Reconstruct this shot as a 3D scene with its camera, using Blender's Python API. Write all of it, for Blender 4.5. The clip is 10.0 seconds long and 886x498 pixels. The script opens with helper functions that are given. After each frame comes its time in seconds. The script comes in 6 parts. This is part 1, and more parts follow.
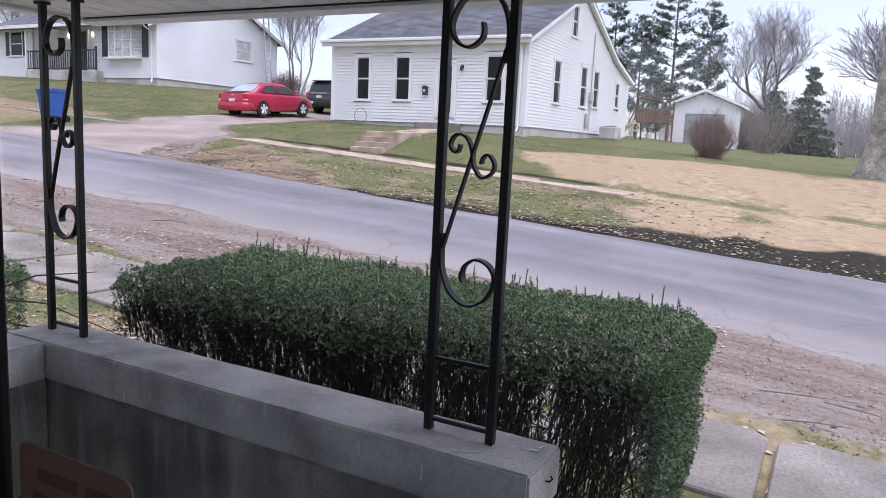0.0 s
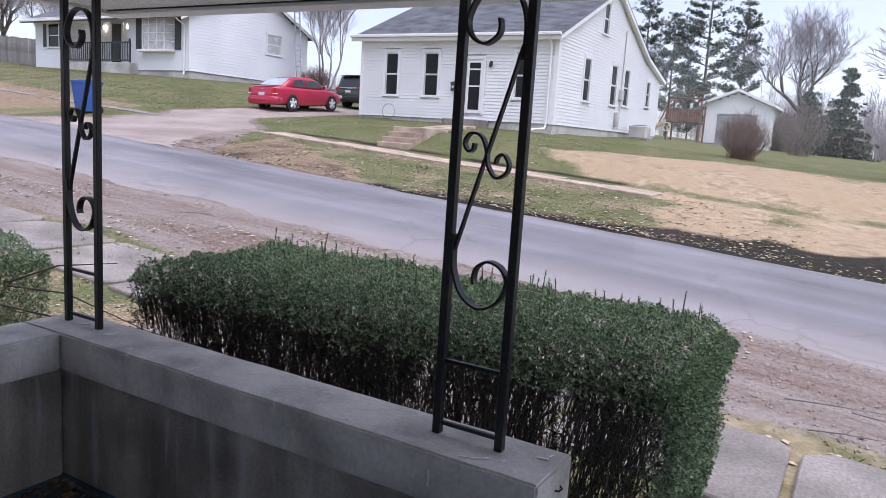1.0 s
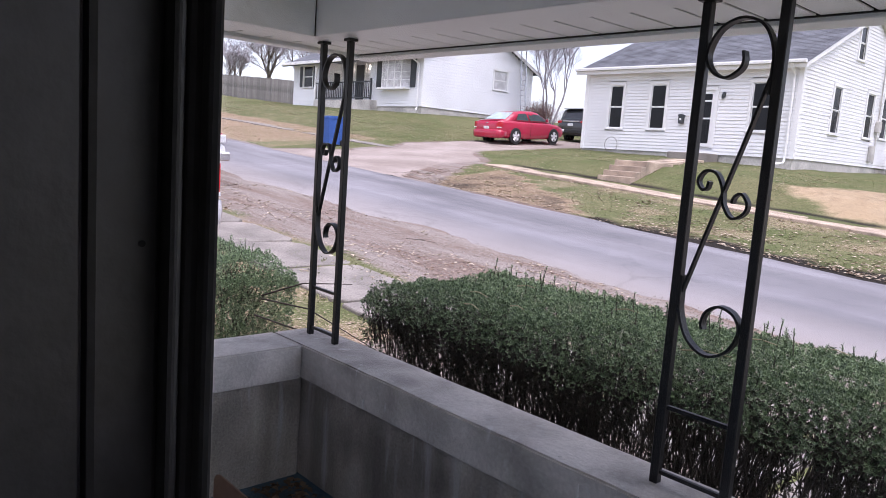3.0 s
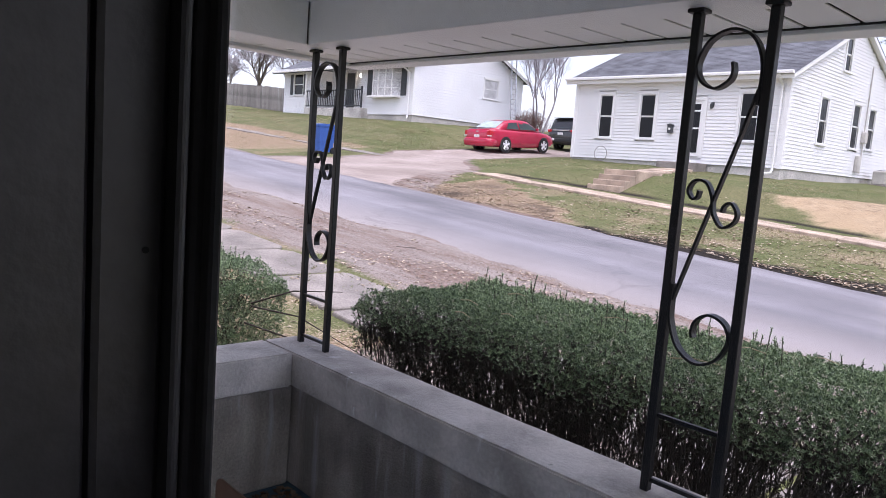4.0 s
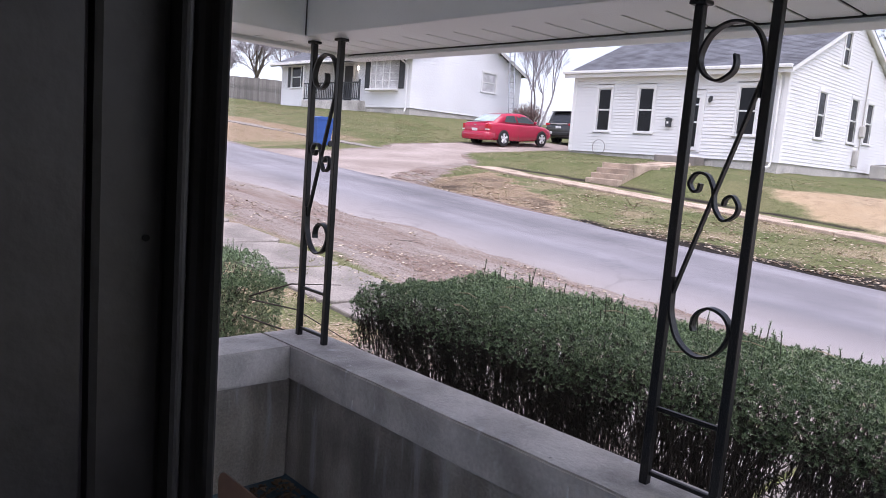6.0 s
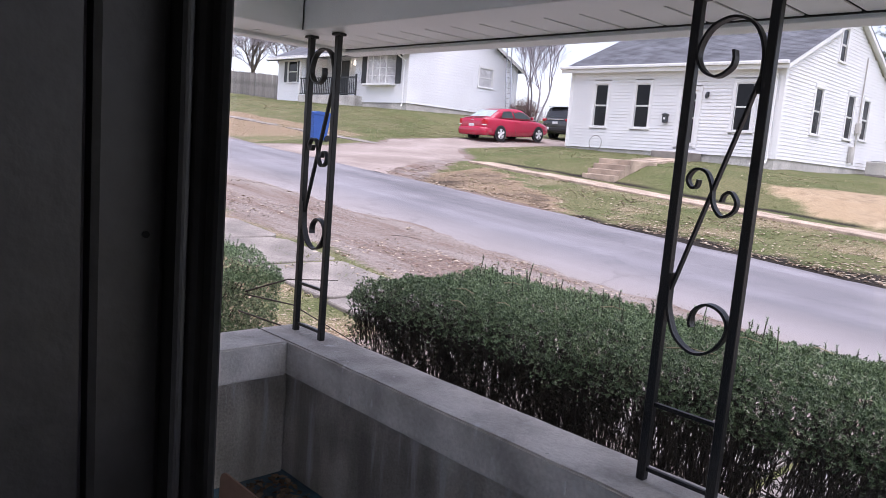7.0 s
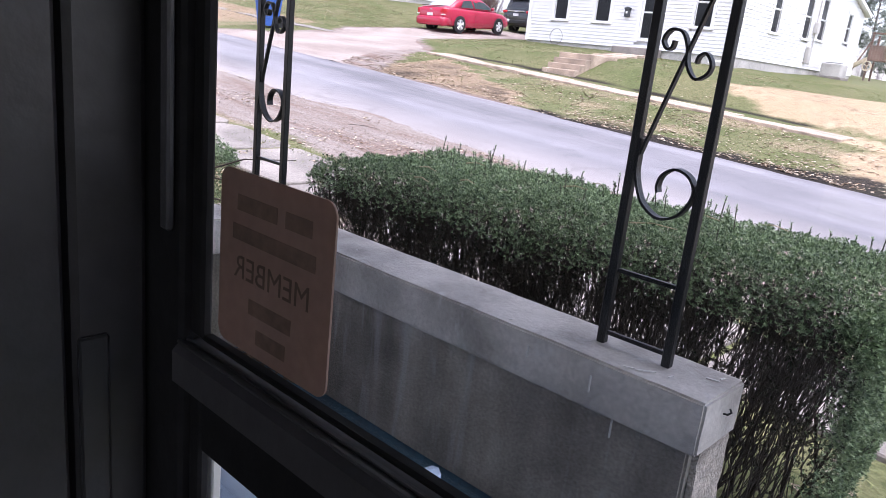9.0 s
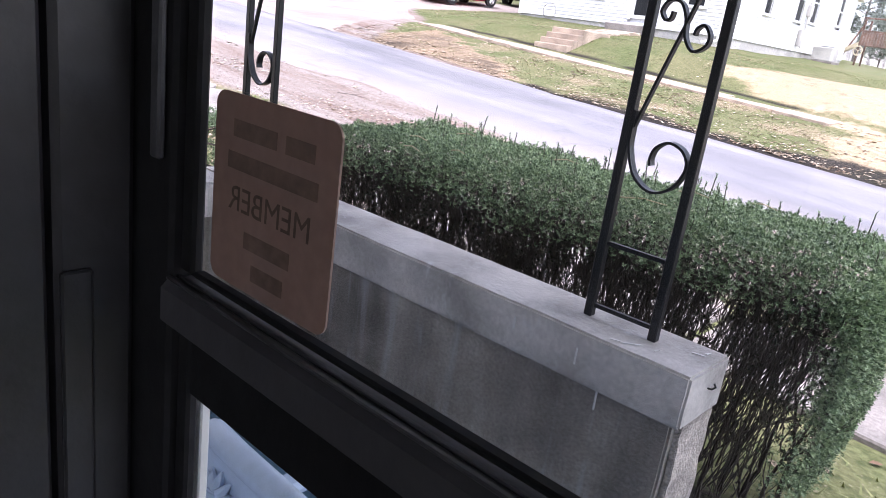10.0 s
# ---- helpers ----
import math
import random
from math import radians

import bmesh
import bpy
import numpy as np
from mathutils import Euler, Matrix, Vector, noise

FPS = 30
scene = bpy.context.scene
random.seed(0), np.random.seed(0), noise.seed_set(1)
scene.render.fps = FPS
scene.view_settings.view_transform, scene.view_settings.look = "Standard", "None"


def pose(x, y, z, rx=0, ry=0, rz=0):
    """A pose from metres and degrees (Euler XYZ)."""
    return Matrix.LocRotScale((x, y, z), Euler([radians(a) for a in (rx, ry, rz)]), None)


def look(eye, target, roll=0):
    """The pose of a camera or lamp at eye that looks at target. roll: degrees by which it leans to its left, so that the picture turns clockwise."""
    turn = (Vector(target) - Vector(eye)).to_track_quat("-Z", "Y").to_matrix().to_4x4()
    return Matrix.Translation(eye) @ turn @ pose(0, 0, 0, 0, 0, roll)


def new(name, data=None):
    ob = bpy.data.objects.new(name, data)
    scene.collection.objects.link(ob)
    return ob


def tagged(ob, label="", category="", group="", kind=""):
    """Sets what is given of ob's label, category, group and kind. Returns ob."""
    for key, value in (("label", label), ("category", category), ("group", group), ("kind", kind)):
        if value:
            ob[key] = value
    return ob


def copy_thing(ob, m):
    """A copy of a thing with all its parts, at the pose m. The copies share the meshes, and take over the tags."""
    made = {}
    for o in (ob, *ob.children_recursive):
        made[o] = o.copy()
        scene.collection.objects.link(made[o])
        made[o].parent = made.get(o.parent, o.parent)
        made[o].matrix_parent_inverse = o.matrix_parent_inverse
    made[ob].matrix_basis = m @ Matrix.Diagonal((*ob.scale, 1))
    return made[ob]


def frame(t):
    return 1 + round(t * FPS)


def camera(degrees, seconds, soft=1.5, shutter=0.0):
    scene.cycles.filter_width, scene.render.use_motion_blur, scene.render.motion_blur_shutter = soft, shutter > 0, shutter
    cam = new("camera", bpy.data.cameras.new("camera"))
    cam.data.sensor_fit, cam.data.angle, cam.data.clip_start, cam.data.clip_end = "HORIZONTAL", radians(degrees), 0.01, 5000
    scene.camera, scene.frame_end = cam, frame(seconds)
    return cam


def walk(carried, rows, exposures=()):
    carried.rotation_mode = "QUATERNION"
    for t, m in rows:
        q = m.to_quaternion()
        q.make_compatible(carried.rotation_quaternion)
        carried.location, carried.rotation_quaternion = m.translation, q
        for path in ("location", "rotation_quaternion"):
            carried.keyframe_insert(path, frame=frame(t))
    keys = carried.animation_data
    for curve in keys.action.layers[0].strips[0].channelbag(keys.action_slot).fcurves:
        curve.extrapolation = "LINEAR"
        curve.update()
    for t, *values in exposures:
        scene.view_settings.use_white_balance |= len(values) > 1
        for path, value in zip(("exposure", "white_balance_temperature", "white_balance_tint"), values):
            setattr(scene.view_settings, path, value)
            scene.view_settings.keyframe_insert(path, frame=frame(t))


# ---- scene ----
cam = camera(62.6, 10.0, soft=0.8)
PATH = [
    (0, (0.028, 0.05, 1.486), (-0.909, 1.792, 1.192), 2.8),
    (0.5, (0.047, 0.089, 1.498), (-0.903, 1.826, 1.215), 3.3),
    (1, (0.039, 0.111, 1.494), (-0.959, 1.817, 1.186), 3.7),
    (1.5, (0.029, 0.102, 1.496), (-1.166, 1.662, 1.126), 4.7),
    (2, (0.018, 0.083, 1.499), (-1.455, 1.386, 1.135), 4.0),
    (2.5, (0.024, 0.091, 1.502), (-1.446, 1.413, 1.201), 4.1),
    (4, (0.028, 0.08, 1.502), (-1.416, 1.443, 1.265), 4.4),
    (4.5, (0.026, 0.08, 1.501), (-1.402, 1.461, 1.267), 4.5),
    (5, (0.019, 0.079, 1.5), (-1.41, 1.458, 1.269), 4.6),
    (5.5, (0.019, 0.082, 1.498), (-1.42, 1.449, 1.254), 4.6),
    (7, (0.011, 0.083, 1.498), (-1.417, 1.457, 1.232), 4.7),
    (7.5, (0.009, 0.086, 1.496), (-1.418, 1.462, 1.228), 4.8),
    (8, (0.008, 0.083, 1.494), (-1.415, 1.458, 1.206), 5.0),
    (8.5, (0.003, 0.081, 1.486), (-1.418, 1.451, 1.164), 5.1),
    (9, (-0.019, 0.079, 1.396), (-1.305, 1.518, 0.868), 6.2),
    (9.5, (-0.031, 0.078, 1.377), (-1.237, 1.562, 0.789), 8.3),
    (10, (-0.032, 0.0835, 1.376), (-1.271, 1.539, 0.784), 8.1),
]
EXPOSURES = [(0, 1.26, 6080, 23), (1, 1.24, 6080, 23), (2, 1.5, 6230, 25), (2.5, 1.53, 6290, 26), (8, 1.53, 6290, 26), (8.5, 1.53, 6270, 25), (9, 2.0, 6180, 24), (9.5, 2.26, 6200, 24), (10, 2.34, 6200, 24)]
walk(cam, [(t, look(eye, target, roll)) for t, eye, target, roll in PATH], EXPOSURES)

# ---- light ----
world = bpy.data.worlds.new("overcast_sky")
scene.world = world
world.use_nodes = True
wn, wl = world.node_tree.nodes, world.node_tree.links
sky = wn.new("ShaderNodeTexSky")
sky.sky_type = "NISHITA"
sky.sun_disc = False
sky.sun_elevation, sky.sun_rotation = radians(62), radians(75)
sky.air_density, sky.dust_density, sky.ozone_density = 1.0, 1.0, 1.5
soft_sky = wn.new("ShaderNodeHueSaturation")
soft_sky.inputs["Saturation"].default_value = 0.5
wl.new(sky.outputs[0], soft_sky.inputs["Color"])
wl.new(soft_sky.outputs[0], wn["Background"].inputs[0])
wn["Background"].inputs[1].default_value = 0.095
sun = new("sun", bpy.data.lights.new("sun", "SUN"))
sun.data.energy, sun.data.angle, sun.data.color = 1.8, radians(75), (1.0, 0.98, 0.97)
sun.matrix_world = look((9, 2, 60), (-6, 14, 0))

# ---- materials ----


def mat(name, color, rough=0.8, vary=0.18, scale=6.0, fine=60.0, bump=0.2, metal=0.0, tint=None, per_piece=0.0, spec=0.5):
    """A surface with broad stains, fine grain and a little relief."""
    m = bpy.data.materials.new(name)
    m.use_nodes = True
    n, l = m.node_tree.nodes, m.node_tree.links
    b = n["Principled BSDF"]
    tc = n.new("ShaderNodeTexCoord")
    big, small = n.new("ShaderNodeTexNoise"), n.new("ShaderNodeTexNoise")
    big.inputs["Scale"].default_value, big.inputs["Detail"].default_value = scale, 5
    small.inputs["Scale"].default_value, small.inputs["Detail"].default_value = fine, 4
    for t in (big, small):
        l.new(tc.outputs["Object"], t.inputs["Vector"])
    ramp = n.new("ShaderNodeValToRGB")
    c = Vector(color)
    t = Vector(tint) if tint else c * (1 - vary * 1.6)
    ramp.color_ramp.elements[0].color = (*t, 1)
    ramp.color_ramp.elements[1].color = (*(min(1, v * (1 + vary)) for v in c), 1)
    ramp.color_ramp.elements[0].position, ramp.color_ramp.elements[1].position = 0.32, 0.66
    l.new(big.outputs["Fac"], ramp.inputs[0])
    mul = n.new("ShaderNodeMix")
    mul.data_type, mul.blend_type = "RGBA", "MULTIPLY"
    mul.inputs[0].default_value = 1.0
    gr = n.new("ShaderNodeMapRange")
    gr.inputs["To Min"].default_value, gr.inputs["To Max"].default_value = 1 - vary, 1 + vary
    gr.inputs["From Min"].default_value, gr.inputs["From Max"].default_value = 0.3, 0.7
    l.new(small.outputs["Fac"], gr.inputs["Value"])
    l.new(ramp.outputs[0], mul.inputs[6])
    l.new(gr.outputs[0], mul.inputs[7])
    out = mul.outputs[2]
    if per_piece:
        info = n.new("ShaderNodeObjectInfo")
        pr = n.new("ShaderNodeMapRange")
        pr.inputs["To Min"].default_value, pr.inputs["To Max"].default_value = 1 - per_piece, 1 + per_piece
        l.new(info.outputs["Random"], pr.inputs["Value"])
        m2 = n.new("ShaderNodeMix")
        m2.data_type, m2.blend_type = "RGBA", "MULTIPLY"
        m2.inputs[0].default_value = 1.0
        l.new(out, m2.inputs[6])
        l.new(pr.outputs[0], m2.inputs[7])
        out = m2.outputs[2]
    l.new(out, b.inputs["Base Color"])
    b.inputs["Roughness"].default_value, b.inputs["Metallic"].default_value = rough, metal
    b.inputs["Specular IOR Level"].default_value = spec
    if bump:
        bp = n.new("ShaderNodeBump")
        bp.inputs["Strength"].default_value, bp.inputs["Distance"].default_value = bump, 0.01
        l.new(small.outputs["Fac"], bp.inputs["Height"])
        l.new(bp.outputs[0], b.inputs["Normal"])
    return m


def leafy(name, a, b_, rough=0.6, sub=0.0):
    """Foliage whose clumps differ, island by island."""
    m = bpy.data.materials.new(name)
    m.use_nodes = True
    n, l = m.node_tree.nodes, m.node_tree.links
    b = n["Principled BSDF"]
    g = n.new("ShaderNodeNewGeometry")
    ramp = n.new("ShaderNodeValToRGB")
    ramp.color_ramp.elements[0].color, ramp.color_ramp.elements[1].color = (*a, 1), (*b_, 1)
    l.new(g.outputs["Random Per Island"], ramp.inputs[0])
    l.new(ramp.outputs[0], b.inputs["Base Color"])
    b.inputs["Roughness"].default_value = rough
    b.inputs["Specular IOR Level"].default_value = 0.25
    return m


def glass_pane(name, tint=(1, 1, 1), gloss=0.06):
    m = bpy.data.materials.new(name)
    m.use_nodes = True
    n, l = m.node_tree.nodes, m.node_tree.links
    n.remove(n["Principled BSDF"])
    tr, gl, mx = n.new("ShaderNodeBsdfTransparent"), n.new("ShaderNodeBsdfGlossy"), n.new("ShaderNodeMixShader")
    tr.inputs[0].default_value = (*tint, 1)
    gl.inputs["Roughness"].default_value = 0.02
    mx.inputs[0].default_value = gloss
    l.new(tr.outputs[0], mx.inputs[1])
    l.new(gl.outputs[0], mx.inputs[2])
    l.new(mx.outputs[0], n["Material Output"].inputs[0])
    return m


def glow(name, color, strength):
    m = bpy.data.materials.new(name)
    m.use_nodes = True
    b = m.node_tree.nodes["Principled BSDF"]
    b.inputs["Base Color"].default_value = (*color, 1)
    b.inputs["Emission Color"].default_value = (*color, 1)
    b.inputs["Emission Strength"].default_value = strength
    return m


IRON = mat("black_iron_paint", (0.009, 0.009, 0.010), 0.42, 0.3, 8, 90, 0.15, spec=0.35)
def streaked(m, low=0.7, high=1.3, scale=(5, 5, 0.7)):
    """Weather streaks that run down a wall."""
    n, l = m.node_tree.nodes, m.node_tree.links
    b = n["Principled BSDF"]
    tc, mp, t, r, x = (n.new("ShaderNode" + k) for k in ("TexCoord", "Mapping", "TexNoise", "MapRange", "Mix"))
    mp.inputs["Scale"].default_value = scale
    t.inputs["Scale"].default_value, t.inputs["Detail"].default_value = 1.0, 5
    r.inputs["From Min"].default_value, r.inputs["From Max"].default_value = 0.35, 0.68
    r.inputs["To Min"].default_value, r.inputs["To Max"].default_value = low, high
    x.data_type, x.blend_type = "RGBA", "MULTIPLY"
    x.inputs[0].default_value = 1.0
    src = b.inputs["Base Color"].links[0].from_socket
    l.new(tc.outputs["Object"], mp.inputs[0])
    l.new(mp.outputs[0], t.inputs["Vector"])
    l.new(t.outputs["Fac"], r.inputs["Value"])
    l.new(src, x.inputs[6])
    l.new(r.outputs[0], x.inputs[7])
    l.new(x.outputs[2], b.inputs["Base Color"])
    return m




def bloomed(m, color, low, high, scale):
    """Pale mineral runs that dried on a wall."""
    n, l = m.node_tree.nodes, m.node_tree.links
    b = n["Principled BSDF"]
    tc, mp, t, r, x = (n.new("ShaderNode" + k) for k in ("TexCoord", "Mapping", "TexNoise", "MapRange", "Mix"))
    mp.inputs["Scale"].default_value = scale
    t.inputs["Scale"].default_value, t.inputs["Detail"].default_value, t.inputs["Roughness"].default_value = 1.0, 6, 0.6
    r.inputs["From Min"].default_value, r.inputs["From Max"].default_value = low, high
    r.inputs["To Max"].default_value = 0.75
    x.data_type = "RGBA"
    x.inputs[7].default_value = (*color, 1)
    src = b.inputs["Base Color"].links[0].from_socket
    l.new(tc.outputs["Object"], mp.inputs[0])
    l.new(mp.outputs[0], t.inputs["Vector"])
    l.new(t.outputs["Fac"], r.inputs["Value"])
    l.new(r.outputs[0], x.inputs[0])
    l.new(src, x.inputs[6])
    l.new(x.outputs[2], b.inputs["Base Color"])
    return m


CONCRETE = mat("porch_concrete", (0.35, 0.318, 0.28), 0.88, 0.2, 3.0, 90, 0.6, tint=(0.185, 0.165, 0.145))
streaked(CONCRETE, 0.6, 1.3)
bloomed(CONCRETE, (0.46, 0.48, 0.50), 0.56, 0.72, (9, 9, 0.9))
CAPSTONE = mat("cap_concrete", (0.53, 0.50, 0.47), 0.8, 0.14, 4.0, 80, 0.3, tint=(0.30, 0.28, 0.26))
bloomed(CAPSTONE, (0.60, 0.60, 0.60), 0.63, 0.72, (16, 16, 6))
AGGREGATE = mat("rough_aggregate", (0.48, 0.43, 0.38), 0.95, 0.3, 14, 110, 1.0)
TAN_CONCRETE = mat("tan_concrete", (0.42, 0.33, 0.255), 0.9, 0.22, 1.8, 40, 0.5, per_piece=0.1)
PALE_GRAVEL = mat("pale_drive_gravel", (0.325, 0.275, 0.25), 0.95, 0.15, 0.7, 30, 0.6, spec=0.15, tint=(0.25, 0.205, 0.18))
WALKWAY = mat("sidewalk_concrete", (0.235, 0.21, 0.19), 0.9, 0.24, 1.6, 40, 0.5, per_piece=0.12)
PORCH_FLOOR = mat("painted_porch_floor", (0.045, 0.11, 0.165), 0.6, 0.3, 3, 50, 0.3)
WHITE_METAL = mat("white_aluminium", (0.90, 0.91, 0.89), 0.32, 0.05, 2, 30, 0.05)
GROOVE = mat("dark_groove", (0.02, 0.02, 0.02), 0.8, 0.1, 5, 40, 0)
SIDING = mat("white_vinyl_siding", (0.79, 0.79, 0.79), 0.55, 0.04, 0.8, 14, 0.05)
SIDING_B = mat("pale_grey_siding", (0.80, 0.81, 0.83), 0.55, 0.05, 0.6, 14, 0.05)
TRIM = mat("white_trim", (0.82, 0.82, 0.81), 0.5, 0.04, 2, 20, 0.05)
FOUNDATION = mat("foundation_blocks", (0.50, 0.48, 0.45), 0.9, 0.18, 1.2, 18, 0.3)
SHINGLE = mat("grey_shingles", (0.115, 0.12, 0.135), 0.92, 0.25, 1.5, 25, 0.6)
WINDOW_DARK = mat("dark_window", (0.012, 0.013, 0.016), 0.15, 0.2, 2, 8, 0, spec=0.2)
SHUTTER = mat("dark_shutter", (0.05, 0.055, 0.06), 0.6, 0.1, 3, 20, 0.1)
FRAME_DARK = mat("dark_door_frame", (0.034, 0.033, 0.036), 0.45, 0.15, 5, 60, 0.1)
SASH_BLACK = mat("black_sash", (0.020, 0.020, 0.022), 0.7, 0.2, 5, 60, 0.1, spec=0.15)
FENCE_WOOD = mat("weathered_fence_boards", (0.25, 0.235, 0.22), 0.9, 0.25, 1.5, 25, 0.4, per_piece=0.2)
RED_WOOD = mat("brown_red_timber", (0.17, 0.09, 0.062), 0.8, 0.2, 2, 20, 0.3, per_piece=0.15)
BARK = mat("grey_bark", (0.17, 0.145, 0.125), 0.95, 0.3, 4, 22, 1.0)
TWIG = mat("twig_bark", (0.20, 0.165, 0.15), 0.95, 0.25, 3, 20, 0.3)
# distance haze put into the twig colour, paler and bluer than TWIG
FAR_TWIG_HAZED = mat("hazed_far_twigs", (0.33, 0.30, 0.32), 0.95, 0.2, 1, 9, 0.1)
SOIL = mat("dark_soil", (0.045, 0.037, 0.03), 0.95, 0.3, 3, 30, 0.8)
PANE = glass_pane("storm_door_glass", (0.97, 0.98, 0.98), 0.035)

# ---- mesh helpers ----


def mesh_object(name, bm, material, smooth=False):
    me = bpy.data.meshes.new(name)
    bmesh.ops.recalc_face_normals(bm, faces=bm.faces)
    bm.to_mesh(me)
    bm.free()
    for m in material if isinstance(material, (list, tuple)) else [material]:
        me.materials.append(m)
    if smooth:
        me.shade_smooth()
    return new(name, me)


def part(name, bm, material, parent, label="", smooth=False):
    ob = mesh_object(name, bm, material, smooth)
    ob.parent = parent
    if label:
        tagged(ob, label)
    return ob


def thing(name, place, label, category, group="", kind=""):
    ob = new(name)
    ob.matrix_world = place if isinstance(place, Matrix) else Matrix.Translation(place)
    return tagged(ob, label, category, group, kind)


def box(x0, x1, y0, y1, z0, z1, bevel=0.0, bm=None, seg=1):
    bm = bm or bmesh.new()
    made = bmesh.ops.create_cube(bm, size=1.0, matrix=Matrix.LocRotScale(((x0 + x1) / 2, (y0 + y1) / 2, (z0 + z1) / 2), None, (x1 - x0, y1 - y0, z1 - z0)))
    if bevel:
        edges = {e for v in made["verts"] for e in v.link_edges}
        bmesh.ops.bevel(bm, geom=list(edges), offset=bevel, segments=seg, affect="EDGES")
    return bm


def tube(pts, radii, sides=6, bm=None, cap=True):
    """A round rod through points, with a radius for each or one for all."""
    bm = bm or bmesh.new()
    pts = [Vector(p) for p in pts]
    if not isinstance(radii, (list, tuple)):
        radii = [radii] * len(pts)
    rings, side = [], None
    for i, p in enumerate(pts):
        d = (pts[min(i + 1, len(pts) - 1)] - pts[max(i - 1, 0)]).normalized()
        if side is None:
            side = d.orthogonal().normalized()
        side = (side - d * side.dot(d)).normalized()
        up = d.cross(side)
        rings.append([bm.verts.new(p + (side * math.cos(a) + up * math.sin(a)) * radii[i]) for a in (2 * math.pi * k / sides for k in range(sides))])
    for a, b in zip(rings, rings[1:]):
        for k in range(sides):
            bm.faces.new((a[k], a[(k + 1) % sides], b[(k + 1) % sides], b[k]))
    if cap:
        bm.faces.new(rings[0][::-1])
        bm.faces.new(rings[-1])
    return bm


def prism(outline, axis, a, b, bm=None):
    """An outline of two coordinates pulled along an axis from a to b."""
    bm = bm or bmesh.new()

    def at(u, v, w):
        return {"x": (w, u, v), "y": (u, w, v), "z": (u, v, w)}[axis]
    lo = [bm.verts.new(at(u, v, a)) for u, v in outline]
    hi = [bm.verts.new(at(u, v, b)) for u, v in outline]
    bm.faces.new(lo)
    bm.faces.new(hi[::-1])
    for k in range(len(lo)):
        j = (k + 1) % len(lo)
        bm.faces.new((lo[k], hi[k], hi[j], lo[j]))
    return bm


# ---- ground ----
def rise(x):
    """The street climbs towards -x."""
    return np.interp(x, [-120, -60, 5, 40], [4.6, 3.55, -0.675, -1.6])


GX = [-60, -45, -31, -26, -22, -18, -14, -10.5, -5, 0, 8, 20]
G20 = [4.5, 3.4, 2.6, 2.1, 1.75, 1.62, 1.62, 1.50, 0.98, 0.52, 0.05, -0.5]
G25 = [5.0, 4.0, 3.5, 2.5, 2.1, 2.05, 1.95, 1.78, 1.33, 0.95, 0.5, 0.0]
G44 = [5.5, 4.6, 4.2, 3.4, 3.0, 2.8, 2.5, 2.1, 1.78, 1.5, 1.1, 0.6]


def height(x, y):
    r = rise(x)
    rows = [(-30, r), (6.5, r), (13.2, r + 0.02), (17.0, r + 0.42), (18.45, r + 0.50), (18.7, r + 0.56), (20.3, np.interp(x, GX, G20)), (25.5, np.interp(x, GX, G25)),
            (44, np.interp(x, GX, G44)), (130, 2.2 + 0.3 * r), (900, 4.0)]
    ys = [q for q, _ in rows]
    return float(np.interp(y, ys, [float(v) for _, v in rows]))


def bumpy(x, y):
    z = height(x, y)
    if -70 < x < 40 and 2 < y < 60:
        z += 0.05 * noise.noise((x * 0.5, y * 0.5, 0)) + 0.02 * noise.noise((x * 2.2, y * 2.2, 3))
    if 8.2 < y < 12.9:
        z -= 0.07
    return z


def soft_step(v, a, b):
    return min(1.0, max(0.0, (v - a) / (b - a)))


def ragged(x, y, s=0.8, seed=0.0):
    return noise.noise((x * s, y * s, seed)) + 0.5 * noise.noise((x * s * 2.7, y * s * 2.7, seed + 5))


def driveway_left(y):
    return np.interp(y, [12.5, 15.5, 17.5, 19, 30], [-24.5, -22.6, -22.4, -23.6, -24.2])


def driveway_right(y):
    return np.interp(y, [12.5, 14.5, 16.5, 18.2, 20, 30], [-14.2, -15.6, -17.0, -17.6, -20.0, -20.3])


